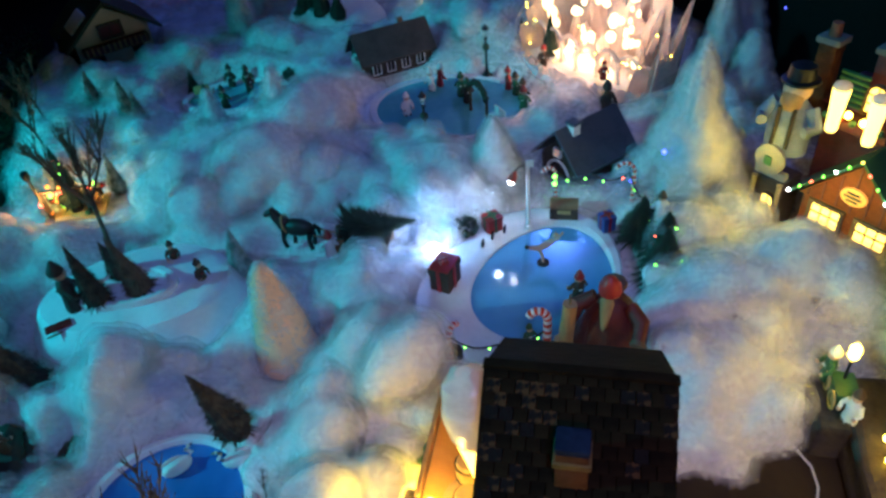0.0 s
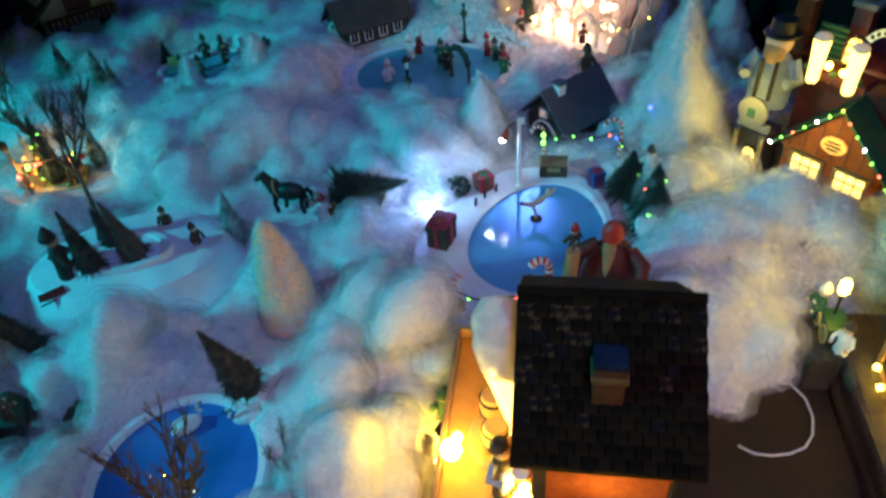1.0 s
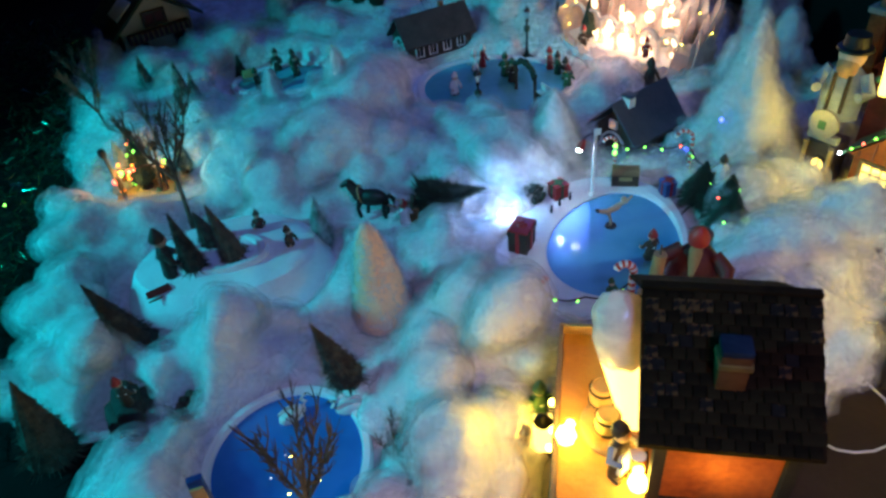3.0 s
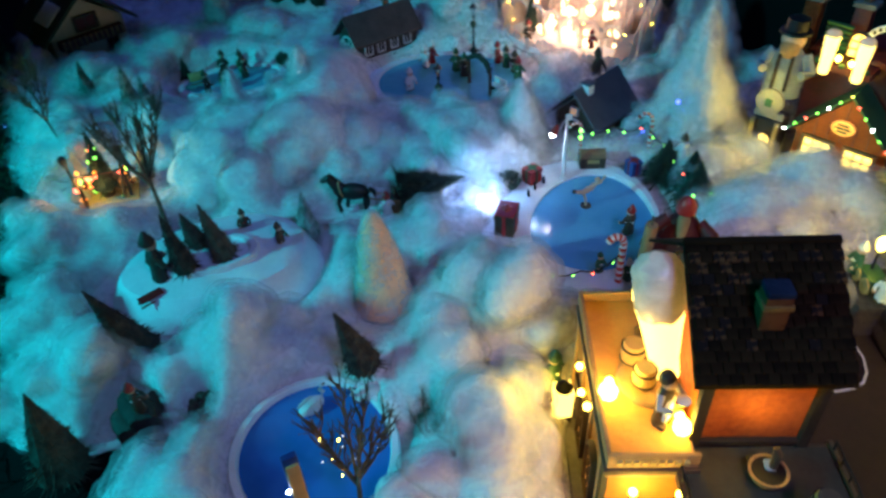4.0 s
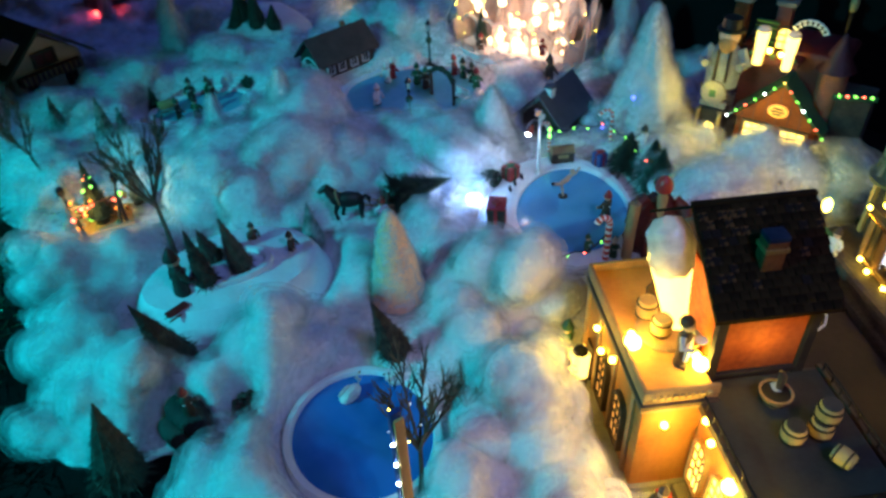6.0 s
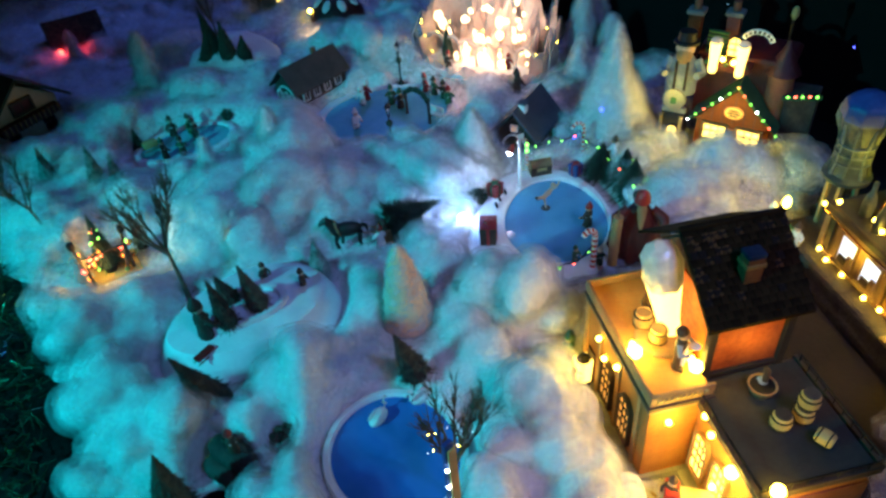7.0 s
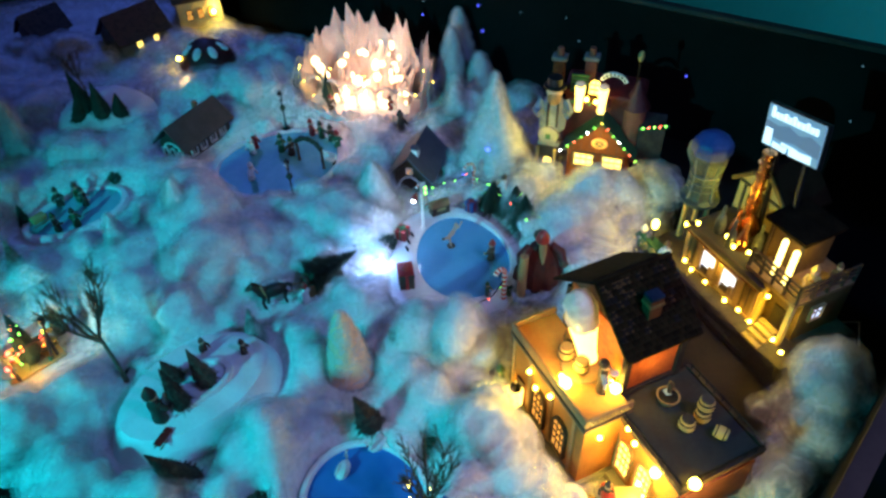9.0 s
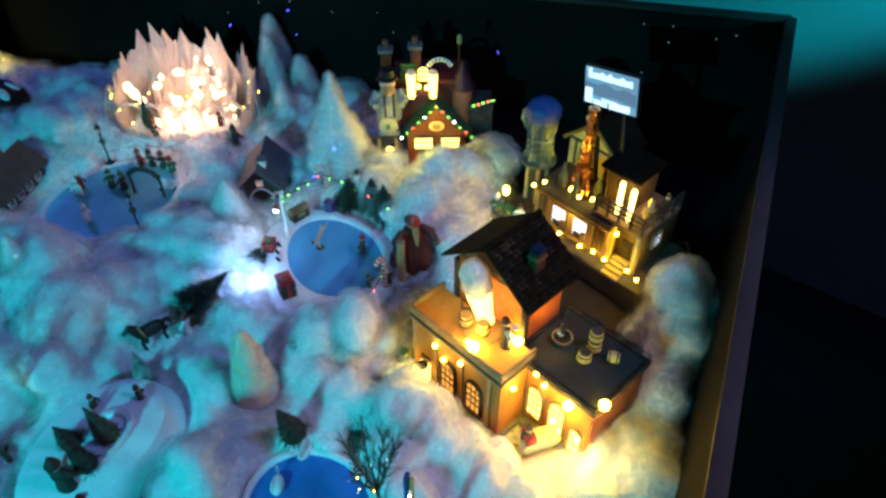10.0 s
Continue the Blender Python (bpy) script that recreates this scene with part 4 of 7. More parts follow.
# tower
part("tower_wall", box(0.088, 0.130, 0.225, (0.115, 0.090, 0.010), bevel=0.002), RUST, brewery, "rust-coloured tower wall")
for u in (0.071, 0.159):
    for v in (0.024, 0.156):
        part("tower_post", box(0.009, 0.009, 0.215, (u, v, 0.012), bevel=0.001), BLACKWOOD, brewery)
part("tower_beam", box(0.096, 0.006, 0.008, (0.115, 0.022, 0.217), bevel=0.001), BLACKWOOD, brewery)
part("tower_sill", box(0.080, 0.005, 0.006, (0.115, 0.0225, 0.1395), bevel=0.001), BLACKWOOD, brewery)
part("tower_gable", gable_walls(0.073, 0.157, 0.028, 0.152, 0.225, 0.235, 0.285, "x"), DARKWOOD, brewery, smooth=False)
gable_roof(brewery, 0.053, 0.169, 0.006, 0.175, 0.229, 0.294, SLATE, "x", 0.004, "tower_roof", "dark shingled tower roof")
part("ridge_cap", box(0.117, 0.007, 0.004, (0.111, 0.0905, 0.2965), bevel=0.001), SLATE, brewery)
chim = part("chimney", box(0.019, 0.016, 0.050, (0.110, 0.044, 0.240), bevel=0.001), CHIMBRICK, brewery, "brick chimney on the tower roof")
part("chimney_band", box(0.022, 0.019, 0.005, (0.110, 0.044, 0.278), bevel=0.001), TIMBER, chim)
part("chimney_cap", box(0.020, 0.017, 0.006, (0.110, 0.044, 0.289), bevel=0.002), CHIMBLUE, chim, "dim blue cap")
# The wing corner bulbs are oversized to include their glare.
for at in ((-0.007, 0.125, 0.118), (-0.007, 0.072, 0.125), (-0.006, 0.108, 0.100), (0.021, -0.006, 0.114), (0.053, -0.020, 0.132), (0.053, -0.036, 0.120), (0.052, -0.080, 0.118),
           (0.070, -0.123, 0.145), (0.052, -0.104, 0.062), (0.052, -0.06, 0.06)):
    bulb(brewery, at, BULB, 0.0075 if at[1] < -0.07 and at[2] > 0.1 else 0.0038)
for mm in (CHIMBRICK, CHIMBLUE):
    mm.node_tree.nodes["Principled BSDF"].inputs["Specular IOR Level"].default_value = 0.08
# The two biggest terrace bulbs are swollen to imitate glare.
bulb(brewery, (0.060, 0.024, 0.160), BULB, 0.0080)
bulb(brewery, (0.061, 0.036, 0.158), BULB, 0.0045)
bulb(brewery, (0.006, 0.060, 0.161), BULB, 0.0088)
bulb(brewery, (0.009, 0.073, 0.158), BULB, 0.0045)


def at_brewery(u, v, z):
    return tuple(brewery.matrix_world @ Vector((u, v, z)))


bpy.context.view_layer.update()
mug = thing("beer_glass", "giant glowing beer glass with pale foam standing on the terrace", "beer glass", at_brewery(0.060, 0.086, 0.152))
mug.matrix_world = mug.matrix_world @ pose(0, 0, 0, -7, -9, 0) @ Matrix.Diagonal((1.22, 1.22, 0.95, 1))
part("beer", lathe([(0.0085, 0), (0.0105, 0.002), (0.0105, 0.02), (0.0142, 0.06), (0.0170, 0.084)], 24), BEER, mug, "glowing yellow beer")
bm = lathe([(0.0168, 0.080), (0.0185, 0.088), (0.0180, 0.104), (0.0165, 0.118), (0.0120, 0.130), (0.0045, 0.136), (0, 0.1365)], 28)
for v in bm.verts:
    v.co += 0.0034 * noise.noise_vector(v.co * 110)
part("foam", bm, FOAM, mug, "lumpy pale foam")
part("handle", tube([(0.017, 0, 0.075), (0.030, 0, 0.074), (0.033, 0, 0.050), (0.028, 0, 0.026), (0.014, 0, 0.026)], 0.003, 8), GLASS, mug)
barrel("wooden barrel standing on the round podium of the terrace", at_brewery(0.038, 0.072, 0.156), 0.0105, 0.022, group="terrace barrels", material=PALEWOOD)
barrel("dark wooden barrel standing behind the pale one on the terrace", at_brewery(0.034, 0.102, 0.1515), 0.0110, 0.024, group="terrace barrels", material=WOOD)
barrel("small wooden barrel beside the waiter on the terrace", at_brewery(0.059, 0.044, 0.1515), 0.0070, 0.018, group="terrace barrels", material=WOOD)
chair = thing("wooden_chair", "dark wooden chair beside the beer glass on the terrace", "chair", at_brewery(0.046, 0.112, 0.1515), 30)
part("seat", box(0.014, 0.014, 0.002, (0, 0, 0.012), bevel=0.0005), DARKWOOD, chair)
part("backrest", box(0.014, 0.002, 0.016, (0, 0.006, 0.014), (-8, 0, 0), bevel=0.0005), DARKWOOD, chair)
for sx in (-0.0055, 0.0055):
    for sy in (-0.0055, 0.0055):
        part("leg", box(0.002, 0.002, 0.012, (sx, sy, 0)), DARKWOOD, chair)
bm = lathe([(0.0075, 0), (0.0080, 0.003), (0.0062, 0.016), (0.0075, 0.026), (0.0085, 0.036), (0.0060, 0.043), (0.003, 0.046)], 14, squash=0.8, mi=0)
box(0.011, 0.004, 0.026, (0, -0.0055, 0.008), bm=bm, mi=1, bevel=0.001)
for sx in (-1, 1):
    tube([(sx * 0.0075, 0, 0.041), (sx * 0.015, -0.003, 0.033), (sx * 0.010, -0.012, 0.032)], [0.0034, 0.0030, 0.0024], 7, bm, 2)
    tube([(sx * 0.004, 0, 0.010), (sx * 0.0045, -0.001, 0.0)], [0.0035, 0.003], 7, bm, 0)
    box(0.006, 0.011, 0.004, (sx * 0.0050, -0.003, 0), bm=bm, mi=0, bevel=0.001)
ball(0.0066, (0, -0.001, 0.051), bm, 3, 12)
lathe([(0.0070, 0.052), (0.0072, 0.055), (0.0050, 0.059), (0, 0.0605)], 12, (0, 0.0012, 0), bm=bm, mi=0)
lathe([(0.0055, 0), (0.006, 0.0010), (0, 0.0012)], 14, (0.004, -0.014, 0.034), bm=bm, mi=1)
single("waiter_figurine", bm, (DARKWOOD, WHITE, BLUEGREY, SKIN), "dark-haired waiter figurine in blue shirt and white apron", "figurine", at_brewery(0.045, 0.036, 0.1515), 40)
for label, u, v, z in (("pale keg on the flat roof of the brewery", 0.115, -0.054, 0.1385), ("pale keg on the flat roof of the brewery", 0.141, -0.052, 0.1385), ("pale keg on top of another on the flat roof", 0.144, -0.050, 0.1570)):
    barrel(label, at_brewery(u, v, z), 0.0110, 0.0185, group="roof barrels", lid=STONEDARK)
barrel("keg lying on the flat roof with its pale end up front", at_brewery(0.140, -0.076, 0.1475), 0.0088, 0.017, (90, 0, 20), group="roof barrels")
cask = thing("wash_tub", "dark round wash tub heaped with pale cloth on the flat roof", "tub", at_brewery(0.120, -0.010, 0.1385))
part("tub", lathe([(0.011, 0), (0.0145, 0.009), (0.0155, 0.012), (0.0135, 0.012), (0.011, 0.004), (0, 0.004)], 20), WOOD, cask, "brown staved tub")
for z in (0.003, 0.009):
    part("hoop", lathe([(0.0124 + 0.24 * (z - 0.003), z), (0.0134 + 0.24 * (z - 0.003), z + 0.0005), (0.0130 + 0.24 * (z - 0.003), z + 0.0018)], 20), IRON, cask)
bm = ball(0.0062, (0.004, 0.005, 0.009), squash=(1, 0.9, 0.8))
for v in bm.verts:
    v.co += 0.003 * noise.noise_vector(v.co * 160)
part("cloth", bm, BLUEGREY, cask, "pale cloth heap")
part("paddle", tube([(0.004, 0.002, 0.008), (0.006, 0.004, 0.026), (0.004, 0.006, 0.032)], [0.003, 0.004, 0.002], 8), DARKWOOD, cask, "dark upright paddle")
lantern = thing("wall_lantern", "large glowing lantern beside the brewery wall", "lantern", at_brewery(-0.016, 0.145, 0.012))
part("lamp_body", box(0.017, 0.017, 0.040, (0, 0, 0.010), bevel=0.001, taper=1.1), PANE, lantern, "glowing lantern glass")
part("lamp_foot", box(0.017, 0.017, 0.012, bevel=0.001), IRON, lantern)
part("lamp_roof", lathe([(0.010, 0.050), (0.007, 0.055), (0.003, 0.058), (0, 0.060)], 8), IRON, lantern)
figurine("figurine in green coat beside the wall lantern", at_brewery(-0.022, 0.182, 0.020), 200, 3, 3, 0.055)
figurine("figurine in dark coat beside the wall lantern", at_brewery(-0.034, 0.140, 0.012), 250, 4, 4, 0.046)
cart = thing("sleigh_cart", "cream and gold model sleigh in front of the brewery wing", "sleigh", (-0.054, 0.262, 0.014), -35)
cart.matrix_world = cart.matrix_world @ Matrix.Scale(1.35, 4)
part("body", box(0.040, 0.020, 0.014, (0, 0, 0.008), bevel=0.004, taper=1.15), CREAM, cart)
for sy in (-0.009, 0.009):
    part("runner", tube([(-0.026, sy, 0.006), (-0.020, sy, 0.001), (0.018, sy, 0.001), (0.027, sy, 0.006), (0.028, sy, 0.014)], 0.0014, 6), PALEWOOD, cart)
part("seat", box(0.012, 0.018, 0.012, (-0.012, 0, 0.021), bevel=0.002), RED, cart)
part("lamp", ball(0.003, (0.024, 0, 0.018)), BULB, cart, "glowing front lamp")
figurine("figurine riding the cream sleigh", (-0.068, 0.272, 0.036), -60, 4, 4, 0.040)

PLY = surface("brown_plywood", (0.014, 0.007, 0.003), (0.034, 0.018, 0.008), 0.9, big=10, fine=120, bump=0.3)
single("plywood_board", box(0.22, 0.34, 0.006, bevel=0.001), PLY, "bare brown plywood board lying between the two breweries", "board", (0.245, 0.375, -0.004), -9)

# ---- timber brewery with the lit sign ----
inn = thing("timber_inn", "timber model inn with lit shop windows, copper chimney and railed deck", "house", (0.345, 0.56, 0.0), -99.8)
box_ledge = box(0.075, 0.060, 0.046, (-0.004, -0.010, -0.002), bevel=0.006, taper=0.9)
part("rock_ledge", box_ledge, STONEDARK, inn, "dark rock ledge under the cart")
bm = box(0.345, 0.172, 0.050, (0.130, 0.073, -0.002), bevel=0.006, taper=0.96)
bmesh.ops.subdivide_edges(bm, edges=bm.edges, cuts=5, use_grid_fill=True)
for v in bm.verts:
    v.co += 0.005 * noise.noise_vector(v.co * 55)
part("rock_base", bm, STONEDARK, inn, "dark rough rock base", smooth=False)
part("hall_wall", box(0.165, 0.115, 0.078, (0.117, 0.080, 0.046), bevel=0.002), TIMBER, inn, "golden timber hall")
for p in (0.036, 0.065, 0.115, 0.163, 0.198):
    part("timber_post", box(0.009, 0.006, 0.076, (p, 0.021, 0.047), bevel=0.001), WOOD, inn)
for z in (0.050, 0.113):
    part("timber_beam", box(0.168, 0.006, 0.007, (0.117, 0.020, z), bevel=0.001), WOOD, inn)
for p in (0.090, 0.139):
    window(inn, 0.038, 0.050, (p, 0.021, 0.059), 0, PANEWHITE, WOOD, False, (0, 0), 0.004)
    part("shop_goods", box(0.016, 0.004, 0.012, (p - 0.004, 0.0185, 0.062), bevel=0.001), DARKWOOD, inn)
    part("shop_goods", box(0.009, 0.004, 0.020, (p + 0.009, 0.0185, 0.062), bevel=0.001), WOOD, inn)
for k in range(14):
    part("wall_plank", box(0.0014, 0.003, 0.062, (0.040 + 0.0118 * k, 0.0218, 0.054)), DARKWOOD, inn)
for p in (0.090, 0.139):
    part("window_sill", box(0.044, 0.008, 0.003, (p, 0.018, 0.0555), bevel=0.0008), PALEWOOD, inn)
    part("window_head", box(0.044, 0.007, 0.004, (p, 0.0185, 0.1095), bevel=0.0008), WOOD, inn)
part("awning_rail", tube([(0.034, 0.012, 0.120), (0.117, 0.010, 0.118), (0.200, 0.012, 0.120)], 0.0012, 6), COPPER, inn)
part("hall_roof", box(0.178, 0.128, 0.006, (0.117, 0.080, 0.124), bevel=0.0015), FLATROOF, inn, "dark flat roof over the hall")
part("roof_edge", box(0.180, 0.007, 0.010, (0.117, 0.016, 0.123), bevel=0.001), DARKWOOD, inn)
part("attic_wall", gable_walls(0.025, 0.130, 0.115, 0.195, 0.10, 0.187, 0.234, "y"), PALEWOOD, inn, "golden timber gable", smooth=False)
gable_roof(inn, 0.015, 0.140, 0.108, 0.200, 0.184, 0.238, SLATE, "y", 0.005, "attic_roof", "dark attic roof")
for sx, tilt in ((0.0775 - 0.031, -41), (0.0775 + 0.031, 41)):
    part("barge_board", box(0.078, 0.004, 0.007, (sx, 0.1065, 0.208), (0, tilt, 0), bevel=0.001), TIMBER, inn)
for px in (0.040, 0.0775, 0.115):
    part("gable_stud", box(0.004, 0.003, 0.060, (px, 0.1135, 0.130)), DARKWOOD, inn)
part("gable_beam", box(0.100, 0.003, 0.004, (0.0775, 0.1135, 0.186)), DARKWOOD, inn)
window(inn, 0.020, 0.032, (0.063, 0.1145, 0.150), 0, PANEDIM, DARKWOOD, True, (1, 1))
for at, r in (((0.070, 0.045), 0.0065), ((0.088, 0.060), 0.0075), ((0.118, 0.048), 0.0075), ((0.134, 0.066), 0.006), ((0.106, 0.036), 0.005)):
    part("roof_bottle", lathe([(r * 1.3, 0.130), (r * 1.4, 0.148), (r * 1.1, 0.160), (r * 0.5, 0.168), (r * 0.45, 0.184), (0, 0.185)], 12, (*at, 0)), STEEL if r < 0.007 else COPPER, inn, "shiny bottle-shaped vat")
part("copper_vat", lathe([(0.018, 0.130), (0.019, 0.142), (0.014, 0.156), (0.006, 0.166), (0.0055, 0.17)], 18, (0.088, 0.088, 0)), COPPER, inn, "copper brewing vat")
pipe = part("chimney", lathe([(0.0095, 0.130), (0.0085, 0.272), (0.0105, 0.274), (0.0105, 0.284), (0.007, 0.285)], 16, (0.084, 0.088, 0)), COPPER, inn, "tall copper chimney")
for z in (0.19, 0.215, 0.24, 0.262):
    part("chimney_ring", lathe([(0.009, z), (0.0115, z), (0.0115, z + 0.003), (0.009, z + 0.003)], 16, (0.084, 0.088, 0)), COPPER, pipe)
part("shed_wall", box(0.062, 0.060, 0.085, (0.180, 0.098, 0.124), bevel=0.001), TIMBER, inn, "timber shed on the roof")
for p in (0.151, 0.180, 0.209):
    part("shed_post", box(0.005, 0.004, 0.085, (p, 0.0665, 0.124)), DARKWOOD, inn)
part("shed_roof", box(0.082, 0.082, 0.007, (0.180, 0.094, 0.211), (4, 0, 0), bevel=0.002), SLATE, inn, "dark flat shed roof")
# water tower
tank = part("water_tank", lathe([(0.0330, 0.140), (0.0340, 0.146), (0.0260, 0.150), (0.0235, 0.156), (0.0225, 0.212), (0.0270, 0.220), (0.0285, 0.232), (0.0285, 0.238)], 22, (-0.006, 0.064, 0)), STEEL, inn, "grey-green water tank")
part("tank_roof", lathe([(0.0310, 0.236), (0.0335, 0.240), (0.0325, 0.256), (0.0300, 0.262), (0.0270, 0.264), (0.0170, 0.272), (0.005, 0.275), (0, 0.276)], 8, (-0.006, 0.064, 0)), BLUE, tank, "eight-sided blue tank roof")
for i in range(8):
    a = 6.2832 * i / 8
    c_, s_ = math.cos(a), math.sin(a)
    part("tank_bracket", tube([(-0.006 + r_ * c_, 0.064 + r_ * s_, z_) for r_, z_ in ((0.0275, 0.150), (0.0238, 0.168), (0.0232, 0.195), (0.0262, 0.216), (0.0275, 0.230))], [0.0030, 0.0020, 0.0018, 0.0030, 0.0024], 7), STEEL, tank, "scrolled bracket")
for z in (0.168, 0.182, 0.196):
    part("tank_hoop", lathe([(0.0215, z), (0.0262, z), (0.0262, z + 0.0025), (0.0215, z + 0.0025)], 22, (-0.006, 0.064, 0)), STEEL, tank)
part("gargoyle_spout", tube([(-0.034, 0.056, 0.205), (-0.041, 0.054, 0.222), (-0.040, 0.054, 0.240), (-0.034, 0.056, 0.252)], [0.004, 0.006, 0.005, 0.003], 8), STEEL, tank, "curled grey spout")
part("tank_shaft", lathe([(0.017, 0.0), (0.015, 0.06), (0.014, 0.142)], 12, (-0.006, 0.064, 0)), STONEDARK, inn, "dark shaft under the tank")
for i in range(4):
    a = 0.785 + 1.5708 * i
    part("tank_leg", box(0.006, 0.006, 0.145, (-0.006 + 0.018 * math.cos(a), 0.064 + 0.018 * math.sin(a), 0.0)), PALEWOOD, inn)
# deck, railing, porch and steps
part("porch_wall", box(0.060, 0.100, 0.090, (0.228, 0.098, 0.046), bevel=0.002), TIMBER, inn, "timber porch wall")
part("porch_door", box(0.020, 0.004, 0.045, (0.224, 0.0470, 0.048), bevel=0.0006), DARKWOOD, inn)
window(inn, 0.026, 0.030, (0.2585, 0.080, 0.085), 90, PANEWHITE, WOOD, False, (1, 1))
part("deck", box(0.100, 0.122, 0.007, (0.212, 0.080, 0.136), bevel=0.001), WOOD, inn, "railed wooden deck")
for p in (0.164, 0.188, 0.212, 0.236, 0.260):
    part("rail_post", box(0.004, 0.004, 0.036, (p, 0.022, 0.142)), DARKWOOD, inn)
for q in (0.053, 0.083, 0.113, 0.138):
    part("rail_post", box(0.004, 0.004, 0.036, (0.260, q, 0.142)), DARKWOOD, inn)
for z in (0.155, 0.165, 0.175):
    part("rail", box(0.100, 0.003, 0.003, (0.212, 0.0215, z)), DARKWOOD, inn)
    part("rail", box(0.003, 0.120, 0.003, (0.2605, 0.080, z)), DARKWOOD, inn)
for p in (0.204, 0.256):
    part("porch_post", box(0.008, 0.008, 0.090, (p, 0.026, 0.046), bevel=0.001), PALEWOOD, inn)
for i in range(4):
    part("step", box(0.034, 0.009, 0.006, (0.232, 0.024 - 0.010 * i, 0.064 - 0.006 * i), bevel=0.0008), PALEWOOD, inn)
MUGGLOW = lit("mug_glow", (1.0, 0.80, 0.24), 4.5)
for p, q in ((0.196, 0.040), (0.222, 0.036)):
    for k in range(5):
        part("glowing_mug", lathe([(0.0042, 0.143 + 0.014 * k), (0.0050, 0.153 + 0.014 * k), (0.003, 0.1565 + 0.014 * k)], 12, (p, q, 0)), MUGGLOW, inn, "stack of glowing mugs")
# Bulbs low along the base are added to imitate gold highlights.
for at in ((0.030, 0.012, 0.128), (0.052, 0.014, 0.146), (0.180, 0.012, 0.060), (0.215, 0.020, 0.120), (0.280, 0.004, 0.066), (0.045, 0.014, 0.056), (0.120, 0.030, 0.142), (0.205, 0.014, 0.056), (0.10, 0.014, 0.052), (0.066, 0.012, 0.052), (0.150, 0.012, 0.054), (0.094, 0.040, 0.140), (0.140, 0.044, 0.140), (0.250, 0.020, 0.056)):
    bulb(inn, at, BULB, 0.0034)


def at_inn(p, q, z):
    return tuple(inn.matrix_world @ Vector((p, q, z)))


bpy.context.view_layer.update()
figurine("golden figurine with spread arms on the deck", at_inn(0.244, 0.062, 0.143), -60, 3, 3, 0.046, colours=(PALEWOOD, COPPER, SKIN, PALEWOOD, WOOD))
figurine("small dark figurine on the deck corner", at_inn(0.248, 0.110, 0.143), -60, 4, 4, 0.036)
sign = thing("lit_billboard", "bright lit billboard with white lettering bars and a mountain view", "sign")
ax = Vector((-0.031, -0.111, 0.024)).normalized()
up_ = Vector((0.010, 0.0125, 0.059))
up_ = (up_ - ax * up_.dot(ax)).normalized()
back = up_.cross(ax)
sign.matrix_world = Matrix.Translation((0.4365, 0.446, 0.317)) @ Matrix((ax, back, up_)).transposed().to_4x4()
for p in (-0.030, 0.030):
    part("post", box(0.006, 0.006, 0.300, (p, 0.008, -0.330)), IRON, sign)
part("case", box(0.122, 0.008, 0.070, (0, 0.004, -0.035), bevel=0.002), IRON, sign, "dark sign case")
part("face", box(0.116, 0.002, 0.064, (0, -0.0012, -0.032)), SCREEN, sign, "glowing pale blue face", smooth=False)
part("picture", prism([(-0.057, -0.014), (-0.020, -0.016), (0.010, -0.012), (0.057, -0.018), (0.057, 0.002), (0.036, 0.009), (0.014, 0.003), (-0.010, 0.010), (-0.030, 0.004), (-0.057, 0.007)], 0.0024, 0.0030, m=STAND), SCREENDARK, sign, "darker hills on the sign", smooth=False)
for i in range(11):
    tall = (0.016, 0.009, 0.009, 0.012, 0.009, 0.013, 0.009, 0.009, 0.012, 0.009, 0.010)[i]
    part("lettering", box(0.0066, 0.0012, tall, (-0.046 + 0.0090 * i, -0.0030, 0.014)), SCREENWHITE, sign, smooth=False)
for k, (x0_, z0_, w_, h_) in enumerate(((-0.047, -0.030, 0.016, 0.026), (-0.020, -0.031, 0.030, 0.008), (0.024, -0.031, 0.044, 0.011), (0.000, -0.022, 0.034, 0.004))):
    part("snow_field", box(w_, 0.0012, h_, (x0_, -0.0030, z0_), (0, (0, 4, -3, 2)[k], 0), bevel=0.0005), SCREENWHITE, sign, smooth=False)
lampgrp = thing("cart_lamp", "bright glowing lantern on a green market cart beside the timber inn", "lantern", at_inn(-0.008, -0.012, 0.045), -100)
part("cart", box(0.034, 0.022, 0.014, (0, 0, 0.006), bevel=0.002), GREEN, lampgrp, "green cart")
for sx in (-0.012, 0.012):
    part("wheel", lathe([(0.010, -0.001), (0.010, 0.001), (0.007, 0.001), (0.007, -0.001)], 16, (sx, -0.013, 0.010), (90, 0, 0)), PALEWOOD, lampgrp)
part("pole", lathe([(0.0015, 0.018), (0.0015, 0.050)], 8, (-0.008, 0, 0)), IRON, lampgrp)
part("lantern_glass", lathe([(0.003, 0.048), (0.0055, 0.052), (0.0055, 0.062), (0.002, 0.067), (0, 0.068)], 8, (-0.008, 0, 0)), BULB, lampgrp, "very bright lantern")
figurine("figurine in green coat leaning on the market cart", at_inn(-0.030, -0.022, 0.045), -100, 3, 1, 0.046)
figurine("figurine in pale coat beside the market cart", at_inn(0.022, -0.012, 0.048), -60, 1, 4, 0.042, colours=(PALEWOOD, WHITE, SKIN, GREEN, DARKWOOD))

